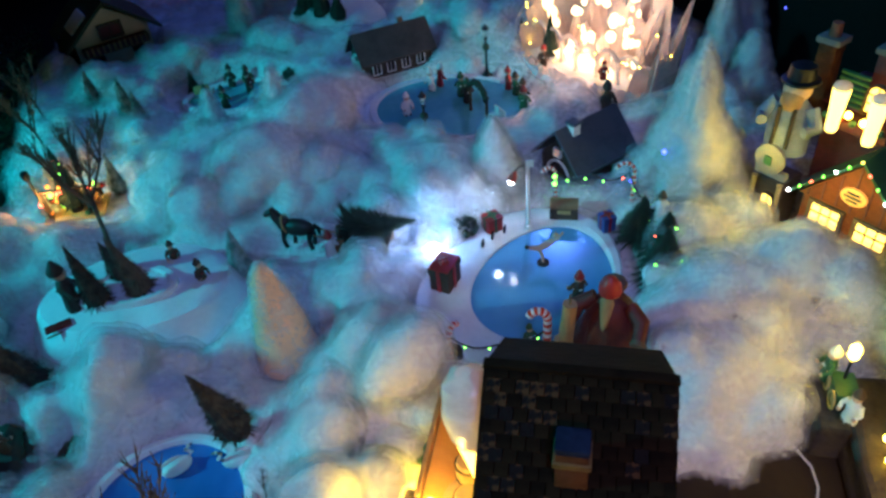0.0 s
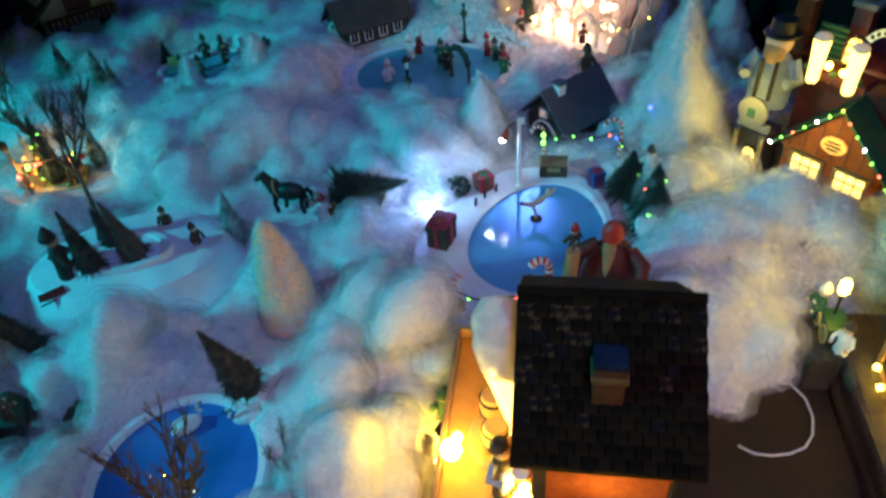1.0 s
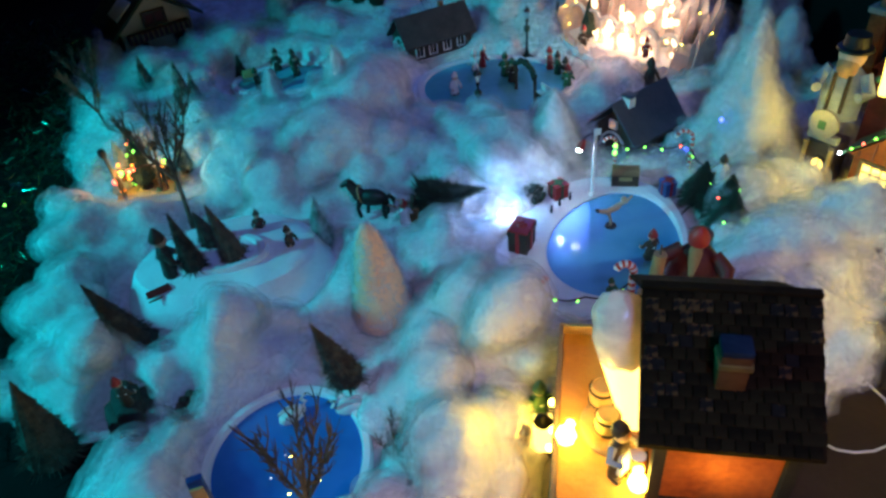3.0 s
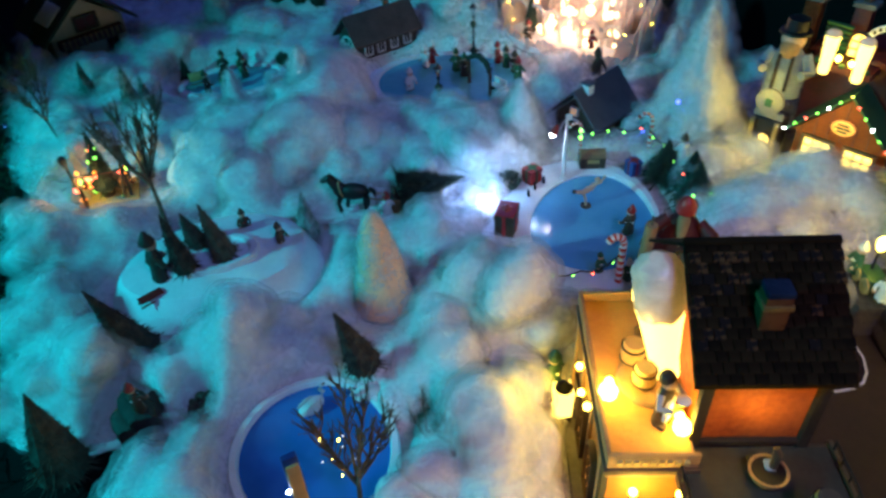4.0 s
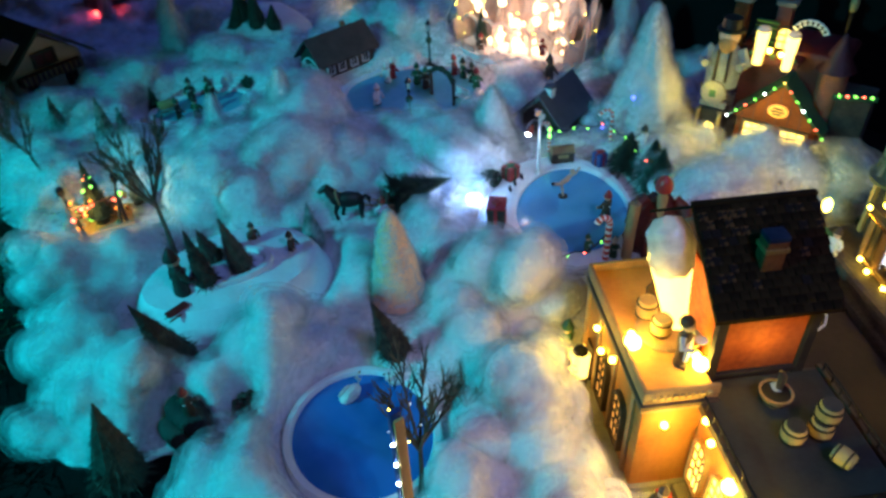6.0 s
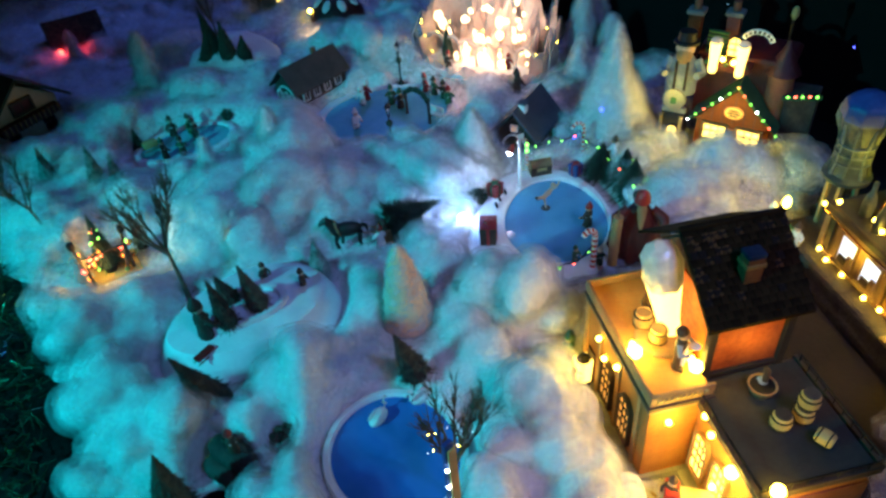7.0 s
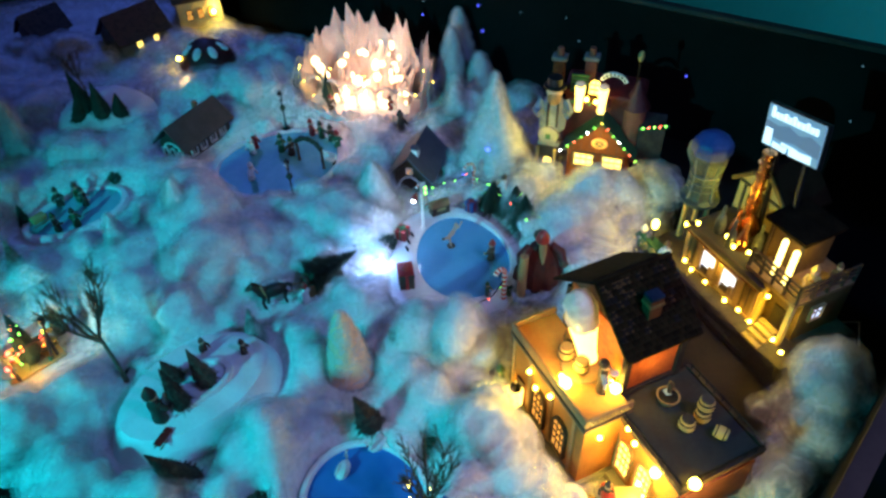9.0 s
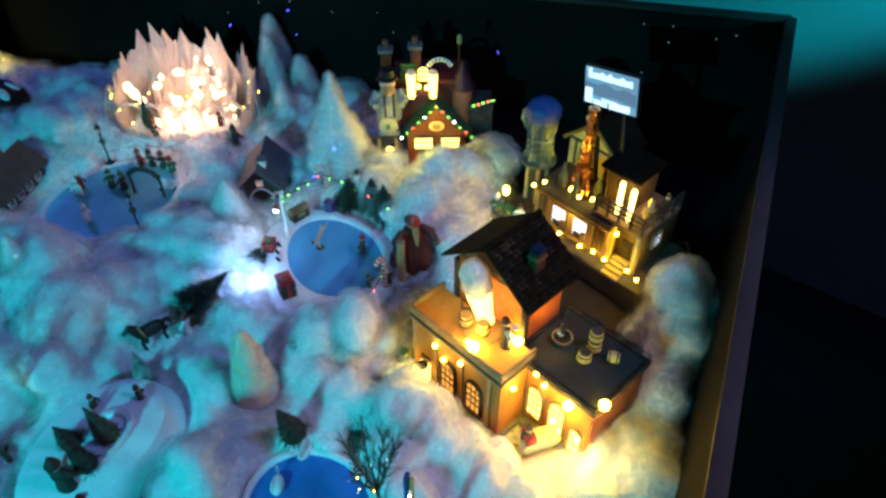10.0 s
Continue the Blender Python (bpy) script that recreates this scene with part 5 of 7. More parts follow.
# ---- tavern with the round sign ----
tavern = thing("tavern_house", "model tavern with rust gable, round sign and glowing beer glasses", "house", (0.390, 0.865, 0.0), -52)
part("hall_wall", box(0.125, 0.100, 0.085, (0.0625, 0.052, 0.0), bevel=0.002), RUST, tavern, "rust-red hall wall")
for x in (0.034, 0.092):
    window(tavern, 0.046, 0.036, (x, 0.002, 0.044), 0, PANE, WOOD, False, (2, 1))
part("gable_front", prism([(-0.004, 0.083), (0.129, 0.083), (0.0625, 0.150)], -0.004, 0.004, m=STAND), GABLE, tavern, "rust-orange gable front", smooth=False)
for k in range(7):
    px = 0.0085 + 0.018 * k
    part("gable_board", box(0.0022, 0.0016, max((0.0625 - abs(px - 0.0625)) * 0.98, 0.004), (px, -0.0048, 0.085)), BRICK, tavern)
part("emblem", lathe([(0.016, 0), (0.016, 0.003), (0.013, 0.004), (0, 0.004)], 20, (0.0625, -0.004, 0.108), (90, 0, 0), squash=0.7), PANEDIM, tavern, "oval lit emblem")
for dz, w_ in ((-0.005, 0.014), (0.0, 0.021), (0.005, 0.015)):
    part("emblem_bars", box(w_, 0.001, 0.0024, (0.0625, -0.0085, 0.107 + dz)), GREEN, tavern)
gable_roof(tavern, -0.012, 0.137, -0.010, 0.090, 0.080, 0.155, GREEN, "y", 0.004, "gable_roof", "dark green gable roof")
part("upper_wall", box(0.150, 0.060, 0.120, (0.055, 0.072, 0.070), bevel=0.002), MAROON, tavern, "dark brick upper storey")
part("upper_roof", box(0.162, 0.082, 0.008, (0.055, 0.074, 0.190), (6, 0, 0), bevel=0.003, taper=0.92), MAROON, tavern)
part("balcony", box(0.080, 0.034, 0.012, (0.032, 0.022, 0.176), bevel=0.002), MAROON, tavern, "dark red balcony box")
for k in range(6):
    part("shutter_slat", box(0.034, 0.003, 0.005, (0.006, 0.037, 0.190 + 0.0075 * k), (25, 0, 0)), GREEN, tavern, "green shutter slat")
window(tavern, 0.026, 0.040, (0.036, 0.037, 0.188), 0, PANE, DARKWOOD, True, (1, 2))
for k in range(5):
    part("flower", ball(0.0045, (0.0 + 0.016 * k, 0.003, 0.190), seg=8), RED if k % 2 else GREEN, tavern, "flower in the balcony box")
for x, hh in ((0.012, 0.0), (0.056, 0.0)):
    part("beer_mug", lathe([(0.0062, 0.176), (0.0072, 0.180), (0.0070, 0.190), (0.0098, 0.228), (0.009, 0.230), (0, 0.231)], 18, (x, -0.002, 0)), BEER, tavern, "glowing beer mug")
    bmf = ball(0.0102, (x, -0.002, 0.232), squash=(1, 1, 0.6))
    part("mug_foam", bmf, FOAM, tavern)
for x, y, z1, mm in ((-0.040, 0.055, 0.250, CHIMBRICK), (0.020, 0.078, 0.246, MAROON)):
    ch = part("chimney", box(0.022, 0.020, z1 - 0.16, (x, y, 0.160), bevel=0.001), mm, tavern, "brick chimney")
    part("chimney_cap", box(0.030, 0.026, 0.008, (x, y, z1), bevel=0.002), STONE, ch)
    part("chimney_pot", lathe([(0.007, z1 + 0.008), (0.006, z1 + 0.024), (0.004, z1 + 0.024)], 12, (x, y, 0)), BRICK, ch)
bm = bmesh.new()
arc = [(0.030 * math.cos(radians(a)), 0.030 * math.sin(radians(a))) for a in range(25, 156, 13)]
arc2 = [(x * 0.72, y * 0.72) for x, y in arc]
prism(arc + arc2[::-1], -0.0015, 0.0015, bm, m=pose(0.070, 0.036, 0.215) @ STAND)
part("arched_sign", bm, WHITE, tavern, "white arched sign board", smooth=False)
for i in range(7):
    a = radians(38 + 17 * i)
    part("sign_lettering", box(0.004, 0.001, 0.005, (0.070 + 0.0258 * math.cos(a), 0.0338, 0.2125 + 0.0258 * math.sin(a))), IRON, tavern, smooth=False)
part("turret_wall", lathe([(0.022, 0.05), (0.022, 0.175)], 12, (0.118, 0.050, 0)), BRICK, tavern)
part("turret_roof", lathe([(0.030, 0.172), (0.024, 0.182), (0.008, 0.215), (0.002, 0.228), (0, 0.230)], 12, (0.118, 0.050, 0)), MAROON, tavern, "dark red turret roof")
part("finial", ball(0.0075, (0.112, 0.080, 0.262), squash=(0.8, 0.8, 1.6)), PALEWOOD, tavern, "yellow finial")
part("finial_rod", lathe([(0.002, 0.20), (0.002, 0.254)], 8, (0.112, 0.080, 0)), IRON, tavern)
part("entrance_wall", box(0.040, 0.040, 0.085, (-0.042, 0.012, 0.0), bevel=0.002), DARKWOOD, tavern, "timber entrance tower")
window(tavern, 0.022, 0.052, (-0.038, -0.0085, 0.014), 0, PANE, DARKWOOD, True, (1, 2))
for i in range(3):
    part("step", box(0.036, 0.012, 0.006, (-0.042, -0.014 - 0.010 * i, 0.012 - 0.006 * i), bevel=0.001), RED if i == 2 else PALEWOOD, tavern)
for x in (-0.060, -0.024):
    part("column", lathe([(0.004, 0.010), (0.003, 0.020), (0.003, 0.082), (0.004, 0.085)], 10, (x, -0.014, 0)), PALEWOOD, tavern)
sg = part("round_sign", lathe([(0.020, 0), (0.020, 0.004), (0.017, 0.006), (0, 0.006)], 28, (-0.038, -0.024, 0.124), (90, 0, 0)), STONE, tavern, "round pale sign over the entrance")
part("sign_mark", box(0.010, 0.001, 0.012, (-0.038, -0.0315, 0.118)), GREEN, sg, smooth=False)
part("sign_scroll", box(0.044, 0.010, 0.012, (-0.038, -0.016, 0.094), bevel=0.004), STONE, tavern)
for i in range(7):
    f = i / 6
    for sx, mm in ((1, i), (-1, i + 1)):
        bulb(tavern, (0.0625 + sx * 0.075 * f, -0.013, 0.160 - 0.076 * f), (BULBGREEN, BULBRED, BULBGREEN, BULBWHITE)[mm % 4], 0.0018, "small coloured bulb")
part("side_eave", box(0.066, 0.004, 0.008, (0.160, 0.016, 0.144), (0, 4, 30), bevel=0.001), GREEN, tavern, "dark green eave beside the gable")
part("side_wing", box(0.050, 0.060, 0.140, (0.158, 0.058, 0.0), bevel=0.002), STONEDARK, tavern, "dark stone side wing")
for i in range(5):
    bulb(tavern, (0.140 + 0.0105 * i, 0.0 + 0.006 * i, 0.1535 - 0.0007 * i), (BULBGREEN, BULBRED)[i % 2], 0.0022, "small coloured bulb")
for at in ((0.026, 0.000, 0.200), (0.044, 0.002, 0.196), (-0.042, -0.024, 0.030)):
    bulb(tavern, at, BULB, 0.0045)


def at_tavern(x, y, z):
    return tuple(tavern.matrix_world @ Vector((x, y, z)))


bpy.context.view_layer.update()
# statue of a bearded host, one plain mesh
bm = lathe([(0.020, 0), (0.021, 0.02), (0.017, 0.042), (0.008, 0.052)], 16, squash=0.75, mi=1)
ball(0.0125, (0, -0.002, 0.060), bm, 2, 14)
ball(0.0105, (0, -0.009, 0.052), bm, 3, 12, (1, 0.7, 1.1))
lathe([(0.017, 0.066), (0.0165, 0.068), (0.012, 0.069), (0.011, 0.080), (0, 0.081)], 16, bm=bm, mi=0)
for sx in (-1, 1):
    tube([(sx * 0.016, 0, 0.044), (sx * 0.026, -0.006, 0.030), (sx * 0.020, -0.018, 0.030)], [0.007, 0.006, 0.005], 9, bm, 1)
    tube([(sx * 0.007, -0.014, 0.046), (sx * 0.007, -0.0165, 0.010)], 0.002, 6, bm, 0)
single("host_statue", bm, (IRON, DULLBLUE, SKIN, WOOD), "statue of a bearded man with hat and braces on the tavern", "statue", at_tavern(-0.036, -0.004, 0.130), -45).scale = (1.3, 1.3, 1.4)
bench = thing("dark_bench", "dark wooden bench in front of the tavern", "bench", (0.305, 0.905, 0.028), -33)
part("seat", box(0.060, 0.018, 0.004, (0, 0, 0.012), bevel=0.001), DARKWOOD, bench)
part("backrest", box(0.060, 0.003, 0.014, (0, 0.009, 0.016), bevel=0.001), DARKWOOD, bench)
for sx in (-0.024, 0.024):
    part("leg", box(0.004, 0.016, 0.013, (sx, 0, 0)), DARKWOOD, bench)

# ---- crystal castle ----
castle = thing("crystal_castle", "frosted crystal castle lit warm from inside with many spires", "castle", (0.205, 1.365, 0.022), -52)
bm = prism(oval(0.185, 0.110, 40, 0.06, 4), 0, 0.014)
part("plateau", bm, SNOW, castle, "snowy castle base")
g = random.Random(77)


def spire(r, h, seed):
    q = random.Random(seed)
    bm = lathe([(r, 0), (r * 0.92, h * 0.45), (r * 0.70, h * 0.70), (r * 0.22, h * 0.92), (0, h)], 6)
    for v in bm.verts:
        v.co.x += (q.random() - 0.5) * r * 0.3
        v.co.y += (q.random() - 0.5) * r * 0.3
    return bm


def shard(w, h, thick, q):
    """A broad leaf of ice: a few peaks, thick in the middle and sharp at the edge."""
    peaks = [(-0.50, 0.0), (-0.48, 0.62 * q.uniform(0.8, 1.2)), (-0.36, 0.84 * q.uniform(0.85, 1.08)), (-0.22, 0.76), (-0.04 + q.uniform(-0.10, 0.10), 1.0), (0.12, 0.80),
             (0.26, 0.92 * q.uniform(0.8, 1.06)), (0.38, 0.70), (0.48, 0.62 * q.uniform(0.7, 1.2)), (0.50, 0.0)]
    bm = bmesh.new()
    mid = [bm.verts.new((0.0, sy * thick, h * z)) for sy in (-1, 1) for z in (0.0, 0.40)]
    rim = [bm.verts.new((w * x, 0.003 * q.uniform(-1, 1), h * z)) for x, z in peaks]
    for base, top in ((mid[0], mid[1]), (mid[2], mid[3])):
        bm.faces.new((base, rim[0], top))
        bm.faces.new((base, top, rim[-1]))
        for p, r_ in zip(rim, rim[1:]):
            bm.faces.new((p, r_, top))
    bmesh.ops.recalc_face_normals(bm, faces=bm.faces)
    return bm


for i in range(17):
    a = radians(-16 + 212 * i / 16)
    h = 1.02 * (0.070, 0.100, 0.085, 0.120, 0.150, 0.120, 0.180, 0.150, 0.172, 0.195, 0.150, 0.185, 0.140, 0.150, 0.120, 0.115, 0.080)[i]
    ob = part("ice_wall", shard(0.085 * g.uniform(0.85, 1.2), h, 0.011, g), CRYSTAL, castle, "broad frosted ice shard", smooth=False)
    ob.matrix_basis = pose(0.142 * math.cos(a), 0.074 * math.sin(a), 0.008, 0, 0, math.degrees(a) - 90 + g.uniform(-14, 14)) @ pose(0, 0, 0, -g.uniform(2, 15), g.uniform(-10, 10), 0)
for i in range(13):
    a = radians(-5 + 190 * i / 12)
    h = (0.055 + 0.065 * max(math.sin(a), 0.1)) * g.uniform(0.8, 1.25)
    ob = part("inner_shard", shard(0.050 * g.uniform(0.8, 1.2), h, 0.010, g), CRYSTAL, castle, smooth=False)
    ob.matrix_basis = pose(0.098 * math.cos(a), 0.046 * math.sin(a), 0.010, 0, 0, math.degrees(a) - 90 + g.uniform(-25, 25)) @ pose(0, 0, 0, -g.uniform(0, 16), g.uniform(-14, 14), 0)
for i in range(11):
    a = radians(196 + 148 * i / 10)
    ob = part("front_shard", shard(0.046 * g.uniform(0.8, 1.2), g.uniform(0.026, 0.046), 0.010, g), CRYSTAL, castle, smooth=False)
    ob.matrix_basis = pose(0.168 * math.cos(a), 0.098 * math.sin(a), 0.002, 0, 0, math.degrees(a) - 90 + g.uniform(-15, 15)) @ pose(0, 0, 0, -g.uniform(10, 26), g.uniform(-10, 10), 0)
for i in range(12):
    x, y, h = g.uniform(-0.13, 0.13), g.uniform(-0.02, 0.04), g.uniform(0.04, 0.085)
    ob = part("inner_spire", spire(g.uniform(0.009, 0.016), h, 50 + i), CRYSTAL, castle, smooth=False)
    ob.matrix_basis = pose(x * 0.8, y, 0.012, g.uniform(-12, 12), x * 90 + g.uniform(-10, 10), 0)
for i in range(7):
    x = -0.14 + 0.045 * i
    part("arcade_pillar", lathe([(0.006, 0.012), (0.004, 0.018), (0.004, 0.052), (0.007, 0.058)], 8, (x, -0.055 + 0.006 * abs(i - 3), 0)), CRYSTAL, castle)
    if i < 6:
        part("arcade_arch", tube([(x + 0.045 * k / 6, -0.053 + 0.005 * abs(i - 2.5), 0.056 + 0.014 * math.sin(math.pi * k / 6)) for k in range(7)], 0.004, 7), CRYSTAL, castle)
for x, y, z, r in ((-0.105, -0.02, 0.085, 0.013), (-0.045, -0.03, 0.032, 0.012), (0.005, -0.035, 0.030, 0.013), (0.055, -0.03, 0.032, 0.012), (0.035, 0.0, 0.085, 0.014), (0.0, 0.01, 0.120, 0.012),
                   (0.075, 0.005, 0.075, 0.010), (-0.02, -0.005, 0.070, 0.012), (0.055, 0.015, 0.140, 0.010), (-0.07, -0.045, 0.028, 0.010), (0.10, -0.03, 0.045, 0.010), (0.02, -0.045, 0.060, 0.009), (-0.06, 0.0, 0.11, 0.010), (0.085, -0.01, 0.115, 0.008)):
    for k in range(4):
        part("lamp", ball(r * g.uniform(0.30, 0.72), (x + g.uniform(-0.014, 0.014), y + g.uniform(-0.014, 0.008), z + g.uniform(-0.018, 0.018)), seg=10, squash=(g.uniform(0.7, 1.2), g.uniform(0.7, 1.2), g.uniform(0.7, 1.9))), CASTLELAMP, castle, "warm glowing castle lamp")
for i in range(16):
    a = g.uniform(3.0, 6.4)
    part("glint_bead", ball(0.0014, (0.172 * math.cos(a), 0.095 * math.sin(a), g.uniform(0.02, 0.13)), seg=8), BULB, castle, "tiny gold light")
for i, side in enumerate((-1, 1)):
    part("bead_string", tube([(side * 0.168, -0.06, 0.012), (side * 0.172, -0.055, 0.06), (side * 0.160, -0.03, 0.11)], 0.0016, 6), CRYSTAL, castle)
bpy.context.view_layer.update()


def at_castle(x, y, z):
    return tuple(castle.matrix_world @ Vector((x, y, z)))


fir("fir_tree", "small green fir inside the crystal castle", at_castle(-0.085, -0.045, 0.014), 0.085, 0.036, NEEDLE, "firs", seed=5)
fir("fir_tree", "small dark fir at the castle's flank", at_castle(-0.185, -0.03, 0.0), 0.055, 0.026, NEEDLE, "firs", seed=6)
figurine("dark figurine standing before the lit castle", (0.196, 1.205, gz(0.196, 1.205)), 30, 4, 4, 0.056, name="dark_figurine", colours=(DARKWOOD,) * 5)
figurine("small red figurine hanging on the castle front", at_castle(0.09, -0.085, 0.040), 0, 0, 0, 0.034)
figurine("figurine in brown on the castle terrace", at_castle(-0.06, -0.085, 0.014), 0, 4, 0, 0.040)
for k, (x, y, h, w) in enumerate(((0.395, 1.285, 0.175, 0.075), (0.440, 1.320, 0.200, 0.085), (0.355, 1.215, 0.090, 0.050), (0.425, 1.215, 0.130, 0.080))):
    felt_cone("ice_spire", "violet-blue frosted ice spire beside the castle", (x, y, max(gz(x, y) - 0.02, 0)), h, w * 1.1, ICEROCK, (0, 0), 90 + k, "ice spires", 0.62)

# ---- cone trees of cotton ----
felt_cone("cotton_cone_tree", "tall white cotton cone tree beside the tavern", (0.272, 0.960, 0.006), 0.245, 0.175, seed=2, group="cotton cones", power=1.05, lump=1.5)
felt_cone("cotton_cone_tree", "small white cotton cone before the castle", (0.318, 1.165, gz(0.318, 1.165) - 0.01), 0.085, 0.055, seed=3, group="cotton cones")
felt_cone("cotton_cone_tree", "white cotton cone between skating rink and pool", (0.004, 0.992, 0.012), 0.130, 0.115, seed=4, group="cotton cones", power=0.95)
felt_cone("peach_cone_tree", "peach and white felt cone tree standing in cotton", (-0.237, 0.660, 0.022), 0.152, 0.076, PEACH, (1, -2), seed=5, power=0.55, lump=0.4, layers=1)
felt_cone("cotton_cone_tree", "white cotton cone dusted with glitter", (-0.335, 1.120, 0.062), 0.110, 0.066, seed=6, group="cotton cones")
felt_cone("cotton_cone_tree", "slim white cotton cone in the cotton drift", (-0.452, 1.140, 0.045), 0.090, 0.040, seed=7, group="cotton cones")
felt_cone("cotton_cone_tree", "tall cream cone tree at the far end of the village", (-0.535, 1.630, 0.010), 0.150, 0.062, seed=8, group="cotton cones", power=0.5)
felt_cone("cotton_cone_tree", "rounded white cotton lump between cone tree and brewery", (-0.118, 0.628, 0.030), 0.100, 0.060, seed=9, group="cotton cones", power=0.45, lump=0.6)
felt_cone("cotton_cone_tree", "small white cone by the far chalet", (-0.70, 1.86, 0.010), 0.10, 0.04, seed=10, group="cotton cones")
# Glitter on the cone: the sparkle is emission in each bead.
g = random.Random(8)
for i in range(14):
    f = g.uniform(0.25, 0.9)
    a = g.uniform(3.6, 5.9)
    single("glitter_bead", ball(0.0016, seg=8), SCREENWHITE, "tiny white glitter bead on the cotton cone, its sparkle made by glow", "ornament",
           (-0.335 + 0.038 * (1 - f) * math.cos(a), 1.120 + 0.038 * (1 - f) * math.sin(a), 0.062 + 0.110 * f), group="glitter beads")

# Projected blue laser dots, built as small glowing balls.
for k, (x, y, z) in enumerate(((0.226, 0.921, 0.115), (0.196, 0.960, 0.045), (0.268, 0.895, 0.060))):
    single("blue_laser_dot", ball(0.0030, seg=8), DOTBLUE, "tiny glowing bead standing in for a blue laser dot on the cotton", "fairy lights", (x, y, z), group="blue bulbs")

# ---- skating rink ----
rink = thing("skating_rink", "round pale blue skating rink with a white snow rim", "skating rink", (-0.075, 1.285, 0.0), -12)
o1, o2 = oval(0.148, 0.128, 64, 0.035, 2), oval(0.134, 0.114, 64, 0.035, 2)
part("ice", prism(oval(0.137, 0.117, 64, 0.035, 2), -0.002, 0.004), ICE, rink, "glossy blue ice", smooth=False)
part("rim", ring(o1, o2, -0.004, 0.0075), SNOW, rink, "rounded white rim")
street_lamp("black iron street lamp at the skating rink", (-0.004, 1.397, 0.004), 0.105)
street_lamp("black iron street lamp on the rink's near rim", (-0.107, 1.145, 0.004), 0.105)
for i, (x, y, tn, c) in enumerate(((-0.150, 1.262, 30, 1), (-0.108, 1.352, -60, 1), (-0.095, 1.368, 120, 0))):
    figurine("white skating figurine on the blue ice", (x, y, 0.0045), tn, c, 1, 0.044, "skaters", "skater_figurine", lean=6)
for i, (x, y, c, h) in enumerate(((0.035, 1.342, 0, 0), (0.048, 1.318, 3, 4), (0.060, 1.292, 4, 4), (0.060, 1.262, 3, 0), (-0.052, 1.318, 3, 3), (-0.040, 1.292, 4, 3))):
    figurine(("figurine in red hat watching at the rink", "figurine in green coat at the rink", "figurine in brown coat at the rink")[(0, 1, 2, 1, 1, 2)[i]], (x, y, 0.006 if x < 0.03 else gz(x, y)), 90 + 20 * i, c, h, 0.046, "rink visitors")
arch = thing("garland_arch", "green garland arch with pale bench on the skating rink", "arch", (-0.020, 1.235, 0.0045), -65)
for sx in (-0.034, 0.034):
    part("post", lathe([(0.004, 0), (0.003, 0.004), (0.003, 0.050), (0.004, 0.054)], 8, (sx, 0, 0)), DARKWOOD, arch)
bm = bmesh.new()
g = random.Random(12)
for i in range(60):
    f = i / 59
    ball(0.0042, (-0.034 + 0.068 * f + g.uniform(-0.002, 0.002), g.uniform(-0.003, 0.003), 0.050 + 0.016 * math.sin(math.pi * f) + g.uniform(-0.002, 0.002)), bm, seg=6)
part("garland", bm, NEEDLE, arch, "dark green garland", smooth=False)
rb = thing("rink_bench", "pale iron bench on the skating rink", "bench", (0.012, 1.215, 0.0045), -60)
part("seat", box(0.034, 0.012, 0.002, (0, 0, 0.011)), WHITE, rb)
part("backrest", box(0.034, 0.002, 0.012, (0, 0.006, 0.014)), WHITE, rb)
for sx in (-0.015, 0.015):
    part("leg", box(0.002, 0.012, 0.011, (sx, 0, 0)), IRON, rb)


def bush(label, place, r, material=NEEDLE, seed=1):
    q = random.Random(seed)
    bm = bmesh.new()
    for i in range(70):
        d = Vector((q.gauss(0, 1), q.gauss(0, 1), q.gauss(0, 1))).normalized()
        ball(r * q.uniform(0.16, 0.28), Vector((0, 0, r * 0.9)) + d * r * q.uniform(0.6, 0.95), bm, seg=6)
    return single("bush", bm, material, label, "bush", place, 0, "bushes", smooth=False)


bush("small dark round bush beside the rink", (-0.062, 1.142, 0.002), 0.0125, seed=1)
bush("small dark round bush beside the pool", (-0.037, 0.878, 0.022), 0.017, seed=2)
bush("small dark round bush at the far pond", (-0.395, 1.415, gz(-0.395, 1.415)), 0.013, seed=3)
bush("dark clipped bush beside the candy cane", (-0.052, 0.652, 0.02), 0.014, BROWNBRUSH, seed=4)
bush("brown dried bush by the blue pond", (-0.450, 0.545, gz(-0.450, 0.545)), 0.017, BROWNBRUSH, seed=5)
bush("brown dried bush beside the blue pond", (-0.205, 0.480, gz(-0.205, 0.480)), 0.014, BROWNBRUSH, seed=7)
bush("brown dried bush behind the pond", (-0.160, 0.640, gz(-0.16, 0.64) - 0.01), 0.014, BROWNBRUSH, seed=6)

# ---- bathing pool with its decorations ----
pool = thing("bathing_pool", "kidney-shaped blue pool with a broad white deck", "pool", (0.050, 0.785, 0.012), -32)
do = [(x * (1.24 if x < 0 else 1.0), y - 0.016) for x, y in oval(0.108, 0.160, 64, 0.05, 9)]
di = [(x * 0.80 + 0.012, y * 0.80) for x, y in oval(0.105, 0.140, 64, 0.07, 9)]
part("deck", ring(do, di, 0, 0.018), SNOW, pool, "broad white pool deck")
part("water", prism([(x * 1.03, y * 1.03) for x, y in di], 0.002, 0.011), POOLBLUE, pool, "still blue water", smooth=False)
for y, x in ((0.018, -0.088), (0.038, -0.085), (0.058, -0.078)):
    part("ladder_rung", box(0.003, 0.010, 0.007, (x, y, 0.0185), (0, 0, 24), bevel=0.0006), IRON, pool)
pole = thing("lamp_pole", "white pole with a small red lamp at the pool", "lamp", (0.047, 0.886, 0.028), 0)
